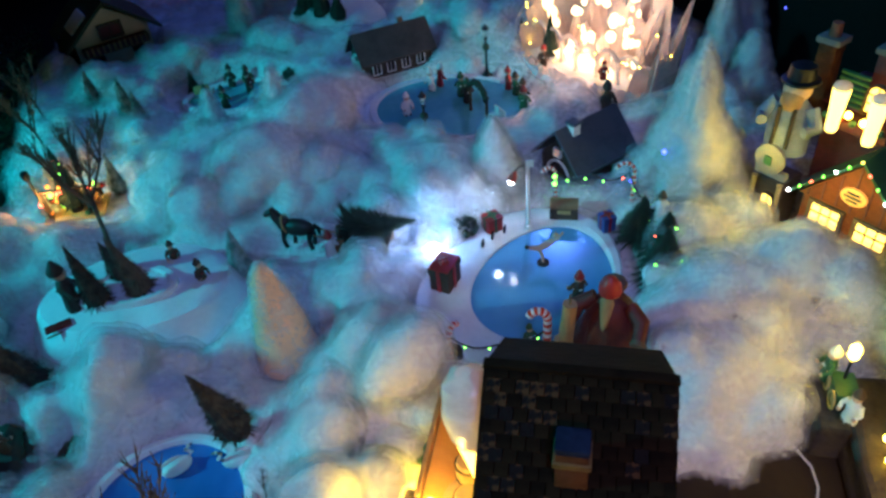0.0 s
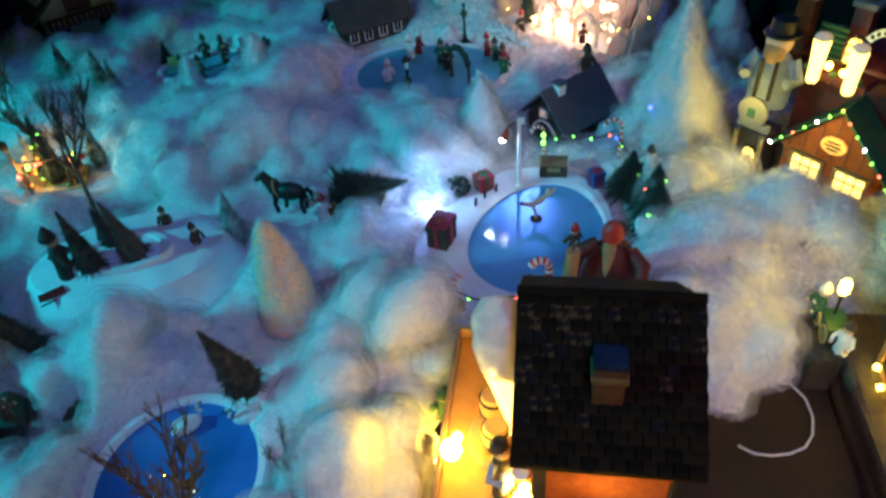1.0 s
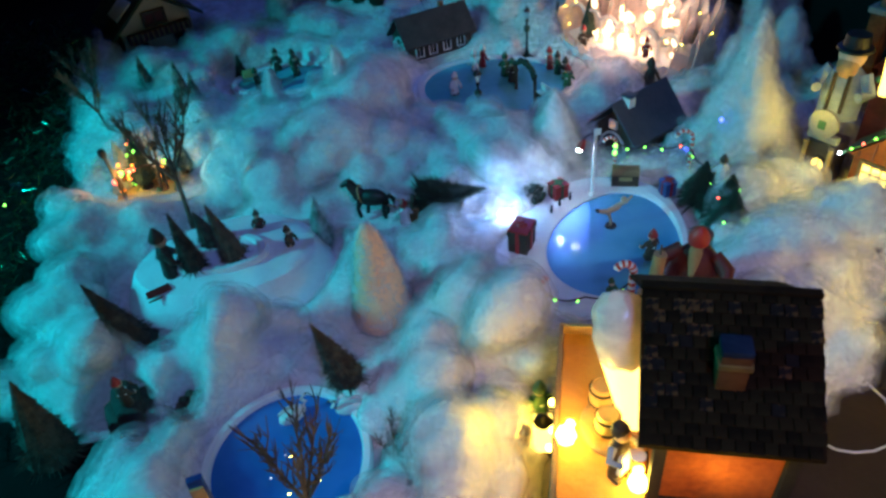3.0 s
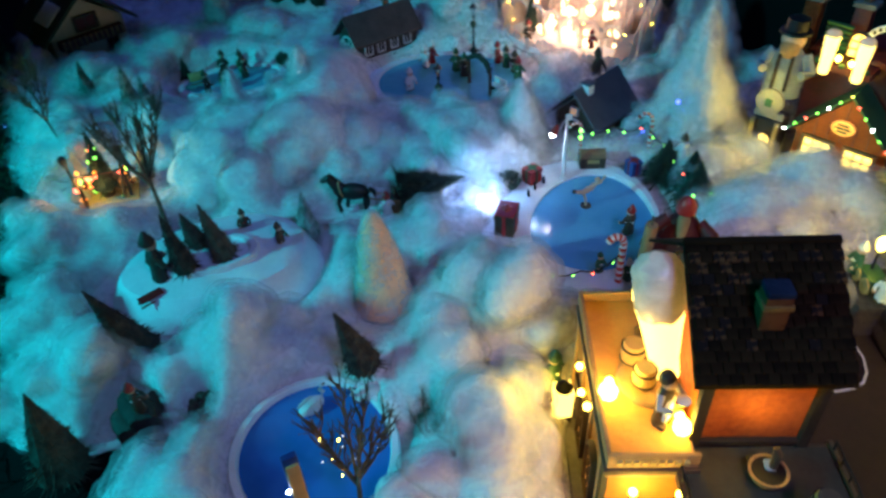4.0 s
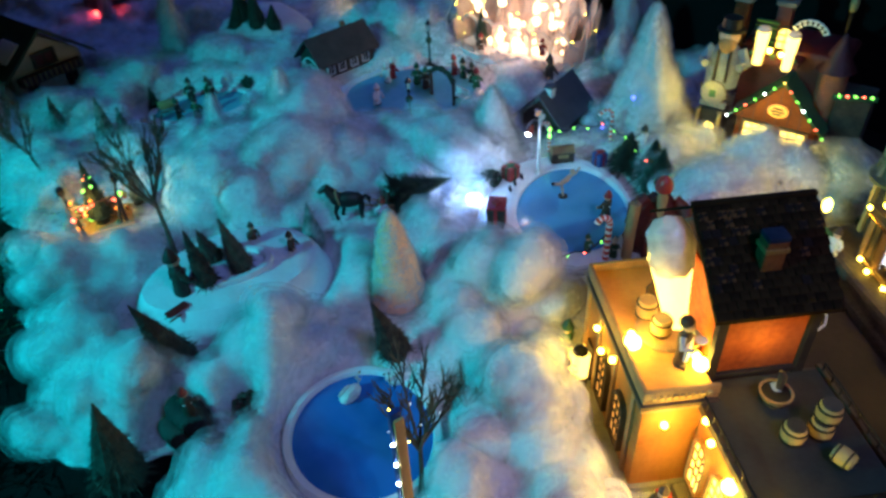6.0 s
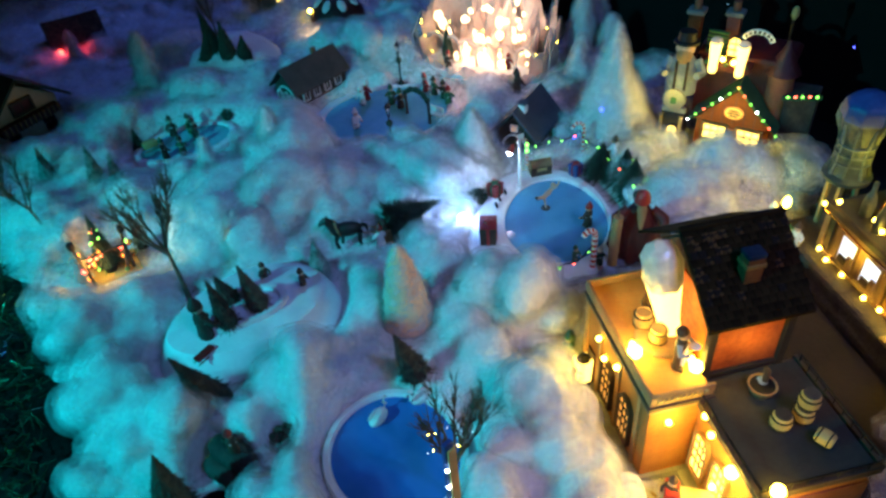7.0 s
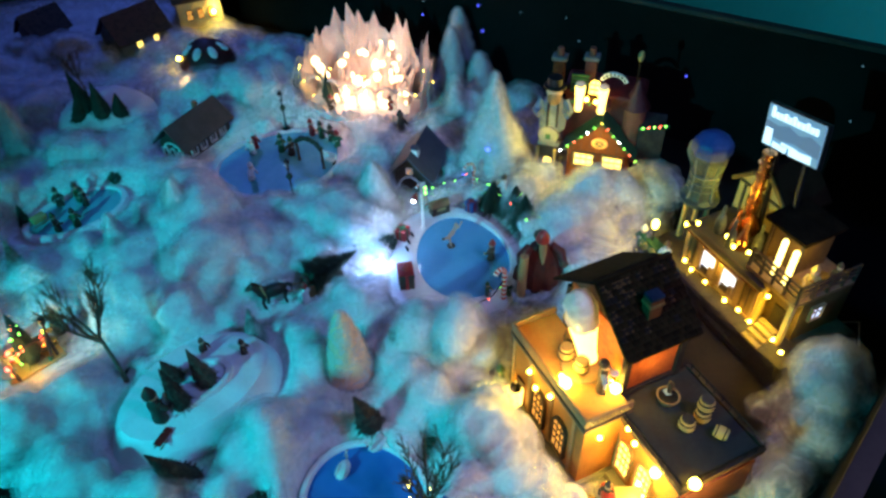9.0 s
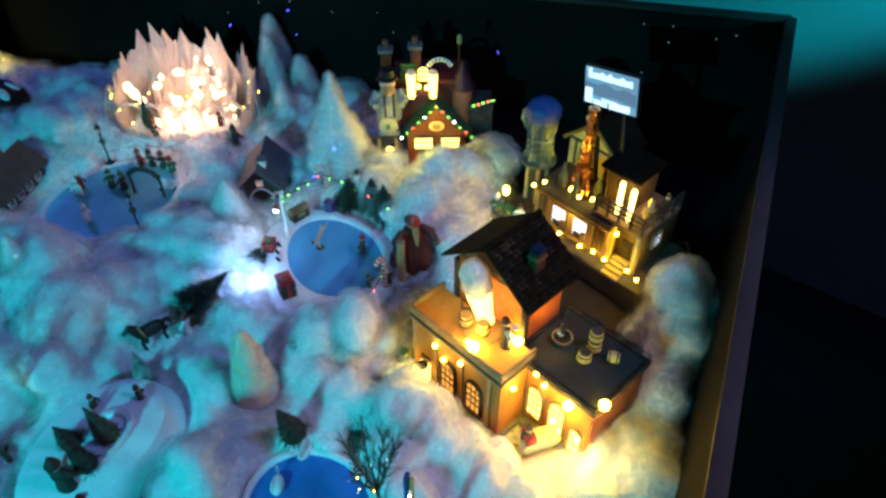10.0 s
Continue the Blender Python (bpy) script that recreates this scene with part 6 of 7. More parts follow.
part("pole", lathe([(0.006, 0), (0.006, 0.003), (0.0028, 0.005), (0.0024, 0.104), (0, 0.105)], 12), WHITE, pole)
part("arm", tube([(0, 0, 0.100), (-0.010, -0.004, 0.101), (-0.018, -0.008, 0.096)], 0.001, 6), IRON, pole)
part("shade", lathe([(0.006, 0), (0.0045, 0.008), (0.0015, 0.014)], 12, (-0.021, -0.008, 0.083), (0, 22, 0)), RED, pole, "red lamp shade")
part("lamp_bulb", ball(0.0042, (-0.022, -0.008, 0.081)), BULBWHITE, pole, "white bulb")
part("pennant", box(0.010, 0.001, 0.010, (0.002, -0.0018, 0.098)), WHITE, pole)
chest = thing("treasure_chest", "brown wooden chest with a plaque on the pool deck", "chest", (0.097, 0.905, 0.028), -8)
part("box", box(0.038, 0.020, 0.020, bevel=0.001), DARKWOOD, chest)
part("lid", lathe([(0.0105, -0.019), (0.0105, 0.019)], 16, (0, 0, 0.020), (0, 90, 0), squash=0.95), WOOD, chest)
part("plaque", box(0.018, 0.001, 0.006, (0, -0.0106, 0.012)), PALEWOOD, chest)
gift("blue wrapped gift at the pool's edge", (0.150, 0.872, 0.030), (0.018, 0.018, 0.022), 20, BLUE, RED)
gift("red wrapped gift beside the bush", (-0.002, 0.882, 0.030), (0.022, 0.020, 0.022), 30, RED, GREEN)
trunk = gift("tall dark gift box with a red lid on the deck", (-0.062, 0.775, 0.022), (0.026, 0.034, 0.040), -25, DARKWOOD, RED)
part("red_top", box(0.027, 0.035, 0.003, (0, 0, 0.0405), bevel=0.001), RED, trunk, "red lid top")
candy_cane("big orange-red and white candy cane at the pool", (0.054, 0.646, 0.030), 0.084, 180, 0.0045, 0.0100)
candy_cane("red and white candy cane at the pool's corner", (-0.052, 0.638, 0.028), 0.062, 60, 0.0032)
candy_cane("striped candy cane pole behind the pool", (0.190, 0.918, 0.030), 0.080, 180, 0.0026)
candy_cane("striped candy cane pole behind the chest", (0.088, 0.940, 0.030), 0.062, 180, 0.0026)
light_string("fairy light string with green and red bulbs over the pool", [(-0.052, 0.638, 0.078), (0.0, 0.636, 0.064), (0.052, 0.646, 0.074)], (BULBGREEN, BULBGREEN, BULBRED))
light_string("fairy light string with green bulbs behind the pool", [(0.088, 0.938, 0.080), (0.135, 0.930, 0.080), (0.185, 0.925, 0.082), (0.200, 0.870, 0.075), (0.200, 0.80, 0.070), (0.185, 0.74, 0.080)], (BULBGREEN, BULBGREEN, BULBGREEN, BULBRED))
for i in range(2):
    candy = ball(0.0033, (0, 0, 0), seg=8)
    single("fairy_bulb", candy, BULBGREEN, "green fairy bulb on the candy cane", "fairy lights", (0.086, 0.936, 0.062 + 0.012 * i), group="cane bulbs")
bm = tube([(-0.020, 0.002, 0.030), (-0.008, 0, 0.026), (0.006, 0, 0.029), (0.014, 0, 0.034)], [0.0022, 0.0036, 0.0045, 0.0030], 9)
ball(0.0045, (0.017, 0, 0.039), bm, 0, 10)
tube([(0.008, 0, 0.032), (0.016, -0.008, 0.040), (0.022, -0.010, 0.050)], [0.0022, 0.0018, 0.0015], 7, bm)
tube([(-0.006, 0, 0.026), (-0.001, 0.001, 0.012), (0.0, 0.0, 0.0)], [0.0026, 0.0020, 0.0016], 7, bm)
ball(0.0030, (-0.021, 0.002, 0.031), bm, 1, 8)
lathe([(0.008, 0), (0.008, 0.002), (0, 0.002)], 14, (0.0, 0.0, -0.001), bm=bm, mi=1)
single("pool_figurine", bm, (SKIN, DARKWOOD), "tan skating figurine stretched out level over the blue pool", "figurine", (0.062, 0.815, 0.0235), 20)
figurine("small figurine with green hat at the pool's rim", (0.036, 0.668, 0.030), 20, 3, 3, 0.030)
# robed winter figure by the pool, one plain mesh
bm = lathe([(0.050, 0.0), (0.054, 0.010), (0.050, 0.030), (0.044, 0.052), (0.037, 0.074), (0.030, 0.092), (0.020, 0.104), (0.010, 0.110)], 48, squash=0.88)
for v in bm.verts:
    a_ = math.atan2(v.co.y, v.co.x)
    k_ = 1 + 0.09 * math.sin(9 * a_ + 22 * v.co.z) * (1 - v.co.z / 0.13) + 0.16 * noise.noise(v.co * 38) + 0.05 * noise.noise(v.co * 120)
    v.co.x *= k_
    v.co.y *= k_
ball(0.0125, (0, -0.006, 0.122), bm, 2, 14)
lathe([(0.0, -0.046), (0.004, -0.038), (0.008, -0.018), (0.010, 0.0), (0.008, 0.006)], 12, (0, -0.026, 0.118), (-14, 0, 0), bm, 4, 0.45)
lathe([(0.0165, 0.126), (0.0180, 0.130), (0.0165, 0.134)], 16, (0, -0.001, 0), bm=bm, mi=1)
lathe([(0.0160, 0.132), (0.0150, 0.142), (0.0100, 0.151), (0.003, 0.157), (0, 0.158)], 16, (0, 0.001, 0), (8, 0, 0), bm, 3)
for sx in (-1, 1):
    tube([(sx * 0.024, -0.002, 0.100), (sx * 0.046, -0.012, 0.086), (sx * 0.050, -0.034, 0.070)], [0.011, 0.012, 0.009], 12, bm, 0)
    tube([(sx * 0.050, -0.033, 0.071), (sx * 0.050, -0.039, 0.068)], [0.0105, 0.0105], 12, bm, 1)
tube([(-0.050, -0.052, 0.004), (-0.049, -0.046, 0.060), (-0.046, -0.044, 0.112)], [0.010, 0.0105, 0.0100], 14, bm, 5)
tube([(-0.046, -0.044, 0.112), (-0.046, -0.044, 0.128)], [0.002, 0.0015], 8, bm, 1)
single("robed_figurine", bm, (ROBE, BARK, SKIN, RED, WOOD, WOOD), "large robed winter figurine in dark red and red cap", "figurine", (0.118, 0.634, 0.048), -28).scale = (0.72, 0.72, 0.78)
figurine("gnome figurine with red hat at the pool's edge", (0.098, 0.738, 0.028), 200, 4, 0, 0.045, name="gnome_figurine")
for k, (x, y, h) in enumerate(((0.192, 0.855, 0.085), (0.215, 0.815, 0.090), (0.205, 0.775, 0.10))):
    tree = fir("fir_tree", "dark green fir with green fairy lights beside the pool", (x, y, 0.022), h * 0.86, 0.064, NEEDLE, "pool firs", seed=30 + k, ragged=0.62)
    for i in range(2):
        f, a = 0.3 + 0.35 * i, 3.6 + 1.1 * i + k
        part("bulb", ball(0.0025, (0.027 * (1 - f) * math.cos(a), 0.027 * (1 - f) * math.sin(a), h * 0.86 * (0.12 + 0.84 * f)), seg=8), BULBGREEN, tree, "small coloured bulb")
figurine("small figurine in green and white beside the robed one", (0.066, 0.648, 0.028), 160, 3, 1, 0.034)
figurine("snowman-like figurine in white beside the firs", (0.212, 0.850, 0.06), 190, 1, 4, 0.042)
single("spot_lamp", ball(0.007, squash=(1.3, 1, 0.7)), BULBWHITE, "bright white spot lamp lying in the cotton by the pool", "lamp", (-0.080, 0.838, gz(-0.080, 0.838) + 0.006))

# ---- blue swan pond ----
pond = thing("swan_pond", "round deep blue pond with a white rim", "pond", (-0.326, 0.463, 0.006), 0)
part("rim", ring(oval(0.090, 0.097, 56, 0.03, 5), oval(0.079, 0.086, 56, 0.03, 5), -0.004, 0.018), SNOW, pond, "broad rounded white rim")
part("water", prism(oval(0.081, 0.088, 56, 0.03, 5), -0.003, 0.012), WATER, pond, "deep blue water", smooth=False)


def swan(label, place, turn):
    t = thing("swan", label, "swan", place, turn, "swans")
    part("body", ball(0.011, (0, 0, 0.006), squash=(1.5, 0.9, 0.7)), WHITE, t)
    part("neck", tube([(0.013, 0, 0.008), (0.018, 0, 0.014), (0.014, 0, 0.021), (0.018, 0, 0.025)], [0.003, 0.0022, 0.002, 0.0024], 8), WHITE, t)
    part("beak", lathe([(0.0014, 0), (0, 0.004)], 6, (0.0195, 0, 0.025), (0, 100, 0)), COPPER, t, "orange beak")
    for sy in (-1, 1):
        part("wing", ball(0.008, (-0.003, sy * 0.006, 0.010), squash=(1.4, 0.35, 0.7), turn=(sy * 15, 0, 0)), WHITE, t)


swan("white model swan on the blue pond", (-0.330, 0.520, 0.0165), 40)
swan("white model swan on the blue pond", (-0.268, 0.528, 0.0165), 200)
bare_tree("glittering bare brown tree in front of the blue pond", (-0.283, 0.366, 0.010), 0.185, (-6, 4), 9, BARK, 0.50, 7)
bare_tree("small dark bare tree at the pond's rim", (-0.215, 0.440, 0.016), 0.085, (0, 6), 15, BARK, 0.6, 4)
# Silvery glints on the twigs, put in as tiny glowing beads.
g = random.Random(29)
for i in range(10):
    single("twig_glint", ball(0.0009, seg=8), BULB if i % 2 else SCREENWHITE, "tiny glowing bead standing in for a glint on the pond tree's twigs", "fairy lights", (-0.285 + g.uniform(-0.03, 0.03), 0.375 + g.uniform(-0.02, 0.04), g.uniform(0.08, 0.17)), group="twig lights")
pylon = thing("light_pylon", "slender wooden pylon with a row of white bulbs by the pond", "pylon", (-0.306, 0.292, 0.0), 20)
part("back", box(0.013, 0.006, 0.252, (0, 0.003, 0), bevel=0.001, taper=0.8), BLUE, pylon, "blue rear face")
part("face", box(0.011, 0.003, 0.248, (0.0, -0.0025, 0), bevel=0.001, taper=0.8), PALEWOOD, pylon, "pale wooden face")
for i in range(5):
    part("bulb", ball(0.0015, (-0.007, -0.002, 0.222 - 0.026 * i), seg=8), BULBWHITE, pylon, "small white bulb")

# ---- snow hill with skiers ----
hill = thing("snow_hill", "oval white snow hill with a painted slope", "hill", (-0.449, 0.760, 0.012), 10)
bm = bmesh.new()
rows = []
ho = oval(0.126, 0.090, 56, 0.05, 21)
for f, z in ((1.09, 0.0), (1.06, 0.010), (0.94, 0.040), (0.90, 0.0455), (0.75, 0.049), (0.5, 0.053), (0.25, 0.056)):
    rows.append([bm.verts.new((x * f, y * f, z + 0.003 * noise.noise(Vector((x * f * 30, y * f * 30, 0))))) for x, y in ho])
for a, b in zip(rows, rows[1:]):
    for i in range(56):
        bm.faces.new((a[i], a[(i + 1) % 56], b[(i + 1) % 56], b[i]))
bm.faces.new(rows[-1])
part("slope", bm, SNOW, hill, "smooth white slope")
ledge = ring(oval(0.058, 0.040, 40, 0.1, 3), oval(0.046, 0.030, 40, 0.1, 3), 0.050, 0.060)
bmesh.ops.translate(ledge, vec=(-0.005, -0.012, 0), verts=ledge.verts)
part("ledge", ledge, SNOW, hill, "raised white ledge")
for k, (x, y, z, h, w, ln) in enumerate(((-0.478, 0.722, 0.062, 0.070, 0.032, (0, -6)), (-0.432, 0.742, 0.062, 0.070, 0.034, (4, -8)), (-0.470, 0.775, 0.062, 0.045, 0.032, (4, -10)))):
    fir("brush_tree", "dark brown bottle-brush tree on the snow hill", (x, y, z - 0.004), h * 1.45, w * 1.30, BROWNBRUSH, "hill brush trees", ln, 40 + k)
figurine("grey standing figurine on the snow hill", (-0.512, 0.722, 0.057), 120, 4, 4, 0.072, "hill figures", colours=(STEEL, STEEL, SKIN, STEEL, DARKWOOD))
figurine("dark skiing figurine on the snow hill", (-0.365, 0.765, 0.056), 60, 4, 4, 0.036, "hill figures", colours=(DARKWOOD, RED, SKIN, GREEN, DARKWOOD))
figurine("dark figurine with outstretched arms on the hill top", (-0.415, 0.806, 0.056), 20, 4, 4, 0.034, "hill figures", colours=(DARKWOOD, RED, SKIN, GREEN, DARKWOOD))
sled = thing("toy_sled", "small red and brown sled on the snow hill", "sled", (-0.520, 0.690, 0.053), 35)
part("seat", box(0.030, 0.012, 0.003, (0, 0, 0.006), bevel=0.001), RED, sled)
for sy in (-0.005, 0.005):
    part("runner", tube([(-0.016, sy, 0.001), (0.014, sy, 0.001), (0.020, sy, 0.006)], 0.0012, 6), WOOD, sled)
fir("fir_tree", "frosted green fir at the end of the snow hill", (-0.333, 0.808, 0.026), 0.082, 0.046, FROST, "firs", seed=50)
fir("brush_tree", "leaning brown bottle-brush tree in the cotton", (-0.264, 0.545, 0.040), 0.108, 0.052, BROWNBRUSH, "brush trees", (4, -14), 51)
fir("brush_tree", "leaning brown bottle-brush tree before the snow hill", (-0.510, 0.606, 0.036), 0.128, 0.062, BROWNBRUSH, "brush trees", (2, -17), 52)
fir("brush_tree", "tall dark brush tree at the table's edge", (-0.588, 0.487, 0.0), 0.140, 0.078, BROWNBRUSH, "brush trees", (0, 4), 53)
stump = thing("log_pile", "dark log pile with a seated gnome in the cotton hollow", "log pile", (-0.506, 0.520, 0.001), 30)
stump.matrix_world = stump.matrix_world @ Matrix.Scale(1.45, 4)
for i, (x, z) in enumerate(((-0.010, 0.008), (0.010, 0.008), (0.0, 0.022))):
    bm = lathe([(0.0085, -0.031)] + [(0.010, -0.029 + 0.0058 * k) for k in range(11)] + [(0.0085, 0.031)], 18, (x, 0, z), (90, 0, 0))
    for v in bm.verts:
        v.co += Vector((1, 0.4, 1)) * 0.0030 * noise.noise(v.co * 130 + Vector((i * 5, 0, 0)))
    log = part("log", bm, STONEDARK, stump, "rough dark bark")
    for sy in (-0.031, 0.031):
        part("cut_end", lathe([(0.0082, 0), (0.0078, 0.0008), (0, 0.0010)], 14, (x, sy, z), (90 if sy < 0 else -90, 0, 0)), PALEWOOD if i == 0 else WOOD, log, "sawn pale end")
figurine("gnome figurine with a red cap on the log pile", (-0.507, 0.526, 0.046), 160, 4, 0, 0.042, name="gnome_figurine")
bare_tree("tall bare brown tree behind the snow hill", (-0.534, 0.862, 0.010), 0.225, (-10, -4), 4, BARK, 0.55, 6)
bare_tree("frosted bare tree beside the lit market", (-0.745, 1.125, 0.02), 0.16, (0, -8), 6, BARK, 0.5, 5)
bare_tree("thin frosted bare tree behind the lit market", (-0.80, 1.235, 0.02), 0.15, (4, -6), 7, BARK, 0.5, 5)

# ---- lit market with a small decorated tree ----
stall = thing("market_stall", "tiny lit market stall with coloured ornaments in a cotton hollow", "stall", (-0.650, 0.998, 0.012), 12)
part("platform", box(0.090, 0.060, 0.006, bevel=0.002), PALEWOOD, stall, "pale platform")
part("back_board", box(0.070, 0.004, 0.014, (0, 0.026, 0.006)), DARKWOOD, stall)
part("counter", box(0.050, 0.014, 0.014, (0.010, 0.006, 0.006), bevel=0.001), WOOD, stall)
for sx in (-0.032, 0.034):
    part("post", lathe([(0.0028, 0), (0.0022, 0.056)], 8, (sx, -0.022, 0)), DARKWOOD, stall)
part("cross_bar", box(0.072, 0.003, 0.003, (0.001, -0.022, 0.052)), DARKWOOD, stall)
g = random.Random(3)
for i in range(40):
    part("ornament", ball(g.uniform(0.0025, 0.0050), (g.uniform(-0.042, 0.045), g.uniform(-0.028, 0.022), g.uniform(0.008, 0.042)), seg=8), (RED, BULBRED, BULBORANGE, GREEN, COPPER, BULBGREEN, PALEWOOD)[i % 7], stall, "coloured ornament")
xt = fir("christmas_tree", "small decorated christmas tree with glowing lights at the market", (-0.648, 0.992, 0.018), 0.118, 0.052, NEEDLE, seed=60)
for i in range(26):
    f = g.random()
    a = g.uniform(0, 6.28)
    r = 0.025 * (1 - f)
    part("light", ball(0.0023, (r * math.cos(a), r * math.sin(a), 0.014 + 0.086 * f), seg=8), (BULBRED, BULBORANGE, BULBGREEN)[i % 3], xt, "tiny coloured light")
for k, (x, y, ln) in enumerate(((-0.674, 0.964, (0, -5)), (-0.622, 0.980, (0, 10)))):
    p = thing("torch_post", "leaning dark wooden torch post at the market", "post", (x, y, 0.014), 0, "torch posts")
    p.matrix_world = pose(x, y, 0.014, ln[0], ln[1], 0)
    part("stem", lathe([(0.0030, 0), (0.0022, 0.078)], 8), DARKWOOD, p)
    part("head", lathe([(0.003, 0.078), (0.006, 0.084), (0.006, 0.092), (0.002, 0.095)], 10), IRON, p)
for k, (x, y, h) in enumerate(((-0.700, 1.035, 0.07), (-0.595, 1.035, 0.075), (-0.690, 0.985, 0.05))):
    fir("fir_tree", "frosted fir standing round the market", (x, y, 0.016), h, 0.034, FROST, "market firs", seed=70 + k)

# ---- horse cart with a felled tree ----
horse = thing("cart_horse", "black model horse in harness pulling a cart", "horse", (-0.268, 0.876, 0.018), 170)
bm = ball(0.014, (0, 0, 0.034), squash=(1.75, 0.8, 0.95))
ball(0.011, (0.018, 0, 0.037), bm, squash=(1, 0.75, 1.1))
tube([(0.020, 0, 0.040), (0.029, 0, 0.050), (0.033, 0, 0.058)], [0.009, 0.0065, 0.005], 10, bm)
tube([(0.031, 0, 0.059), (0.038, 0, 0.055), (0.044, 0, 0.051)], [0.005, 0.0045, 0.003], 9, bm)
for sy in (-1, 1):
    lathe([(0.0015, 0), (0, 0.006)], 6, (0.031, sy * 0.003, 0.061), bm=bm)
part("body", bm, HORSE, horse)
for x, bend in ((0.017, 0.005), (0.013, -0.003), (-0.016, -0.004), (-0.020, 0.004)):
    sy = 1 if bend > 0 else -1
    part("leg", tube([(x, sy * 0.006, 0.030), (x + bend, sy * 0.006, 0.016), (x + bend * 0.4, sy * 0.006, 0.002)], [0.005, 0.0028, 0.003], 8), HORSE, horse)
part("tail", tube([(-0.024, 0, 0.040), (-0.031, 0, 0.034), (-0.032, 0, 0.016)], [0.003, 0.0035, 0.001], 7), HORSE, horse)
part("mane", tube([(0.018, 0, 0.050), (0.026, 0, 0.058), (0.030, 0, 0.063)], [0.002, 0.003, 0.002], 7), HORSE, horse)
part("collar", tube([(0.016 + 0.003 * math.sin(a), 0.0105 * math.cos(a), 0.039 + 0.0135 * math.sin(a)) for a in [i * 0.6283 for i in range(11)]], 0.0016, 6), WOOD, horse, "brown harness collar")
wagon = thing("tree_wagon", "dark wooden wagon loaded with a felled fir", "wagon", (-0.178, 0.870, 0.016), 172)
part("bed", box(0.075, 0.028, 0.004, (0, 0, 0.014), bevel=0.001), DARKWOOD, wagon)
for sx in (-0.026, 0.026):
    for sy in (-0.017, 0.017):
        part("wheel", lathe([(0.0125, -0.0012), (0.0125, 0.0012), (0.0095, 0.0012), (0.0095, -0.0012)], 18, (sx, sy, 0.0125), (90, 0, 0)), WOOD, wagon)
for sy in (-0.008, 0.008):
    part("shaft", tube([(0.036, sy, 0.016), (0.085, sy, 0.028)], 0.0013, 6), WOOD, wagon)
log = fir("felled_fir", "dark green felled fir lying on the wagon", (-0.212, 0.870, 0.046), 0.112, 0.070, NEEDLE, seed=80, ragged=0.5)
log.matrix_world = pose(-0.212, 0.870, 0.046, 0, 84, 2)
figurine("wagon driver figurine in white and red", (-0.222, 0.852, 0.016), 190, 1, 0, 0.044, name="driver_figurine")

# ---- cottages ----
cott = thing("pool_cottage", "small cottage with a slate-blue roof and a white dormer", "house", (0.140, 1.045, 0.008), 38)
part("wall", gable_walls(-0.052, 0.052, -0.034, 0.034, 0, 0.046, 0.082, "x"), DARKWOOD, cott, "dark timber wall", smooth=False)
gable_roof(cott, -0.062, 0.062, -0.050, 0.050, 0.036, 0.090, NAVYROOF, "x", 0.005, "roof", "slate-blue roof")
part("dormer", box(0.014, 0.014, 0.020, (-0.030, -0.006, 0.078), bevel=0.001), WHITE, cott, "white dormer")
part("dormer_roof", box(0.018, 0.018, 0.004, (-0.030, -0.006, 0.098), bevel=0.001), NAVYROOF, cott)
window(cott, 0.014, 0.014, (-0.0525, 0.0, 0.050), -90, PANEDIM, WHITE, False, (1, 1))
part("arch_trim", tube([(-0.0535, 0.026 * math.cos(a), 0.006 + 0.036 * math.sin(a)) for a in [i * 0.314 for i in range(11)]], 0.0022, 6), WHITE, cott, "white arched trim")
part("cross_brace", box(0.0015, 0.018, 0.0015, (-0.0575, 0.0, 0.057), (38, 0, 0)), WHITE, cott)
hutl = thing("long_cottage", "long cottage with grey-brown roof and white-framed windows", "house", (-0.194, 1.470, 0.004), 28)
part("wall", gable_walls(-0.072, 0.072, -0.036, 0.036, 0, 0.038, 0.070, "x"), DARKWOOD, hutl, "dark timber wall", smooth=False)
gable_roof(hutl, -0.082, 0.080, -0.048, 0.048, 0.032, 0.080, GREYROOF, "x", 0.005, "roof", "grey-brown roof")
for x in (-0.048, -0.018, 0.014, 0.046):
    window(hutl, 0.018, 0.024, (x, -0.0362, 0.008), 0, SLATE, WHITE, False, (1, 0))
part("gable_arch", tube([(-0.0735, 0.030 * math.cos(a), 0.008 + 0.034 * math.sin(a)) for a in [i * 0.314 for i in range(11)]], 0.0025, 6), WHITE, hutl, "white arched gable trim")
for y in (-0.022, 0.0, 0.022):
    window(hutl, 0.014, 0.026, (-0.0725, y, 0.004), -90, SLATE, WHITE, True, (0, 0))
part("chimney", box(0.010, 0.010, 0.030, (0.03, 0.012, 0.060), bevel=0.001), BRICK, hutl)
chal = thing("alpine_chalet", "pale alpine chalet with a brown balcony and dark green roof", "house", (-0.828, 1.590, 0.004), 38)
chal.matrix_world = chal.matrix_world @ Matrix.Scale(1.25, 4)
part("wall", gable_walls(-0.062, 0.062, -0.045, 0.055, 0, 0.062, 0.105, "y"), CREAM, chal, "pale plastered wall", smooth=False)
gable_roof(chal, -0.080, 0.080, -0.066, 0.066, 0.052, 0.115, NEEDLE, "y", 0.006, "roof", "dark green roof with snow")
part("snow_patch", box(0.040, 0.050, 0.004, (-0.044, -0.02, 0.086), (0, -38, 0), bevel=0.002), SNOW, chal, "snow lying on the roof")
part("balcony", box(0.110, 0.016, 0.014, (0, -0.053, 0.036), bevel=0.001), MAROON, chal, "brown-red balcony")
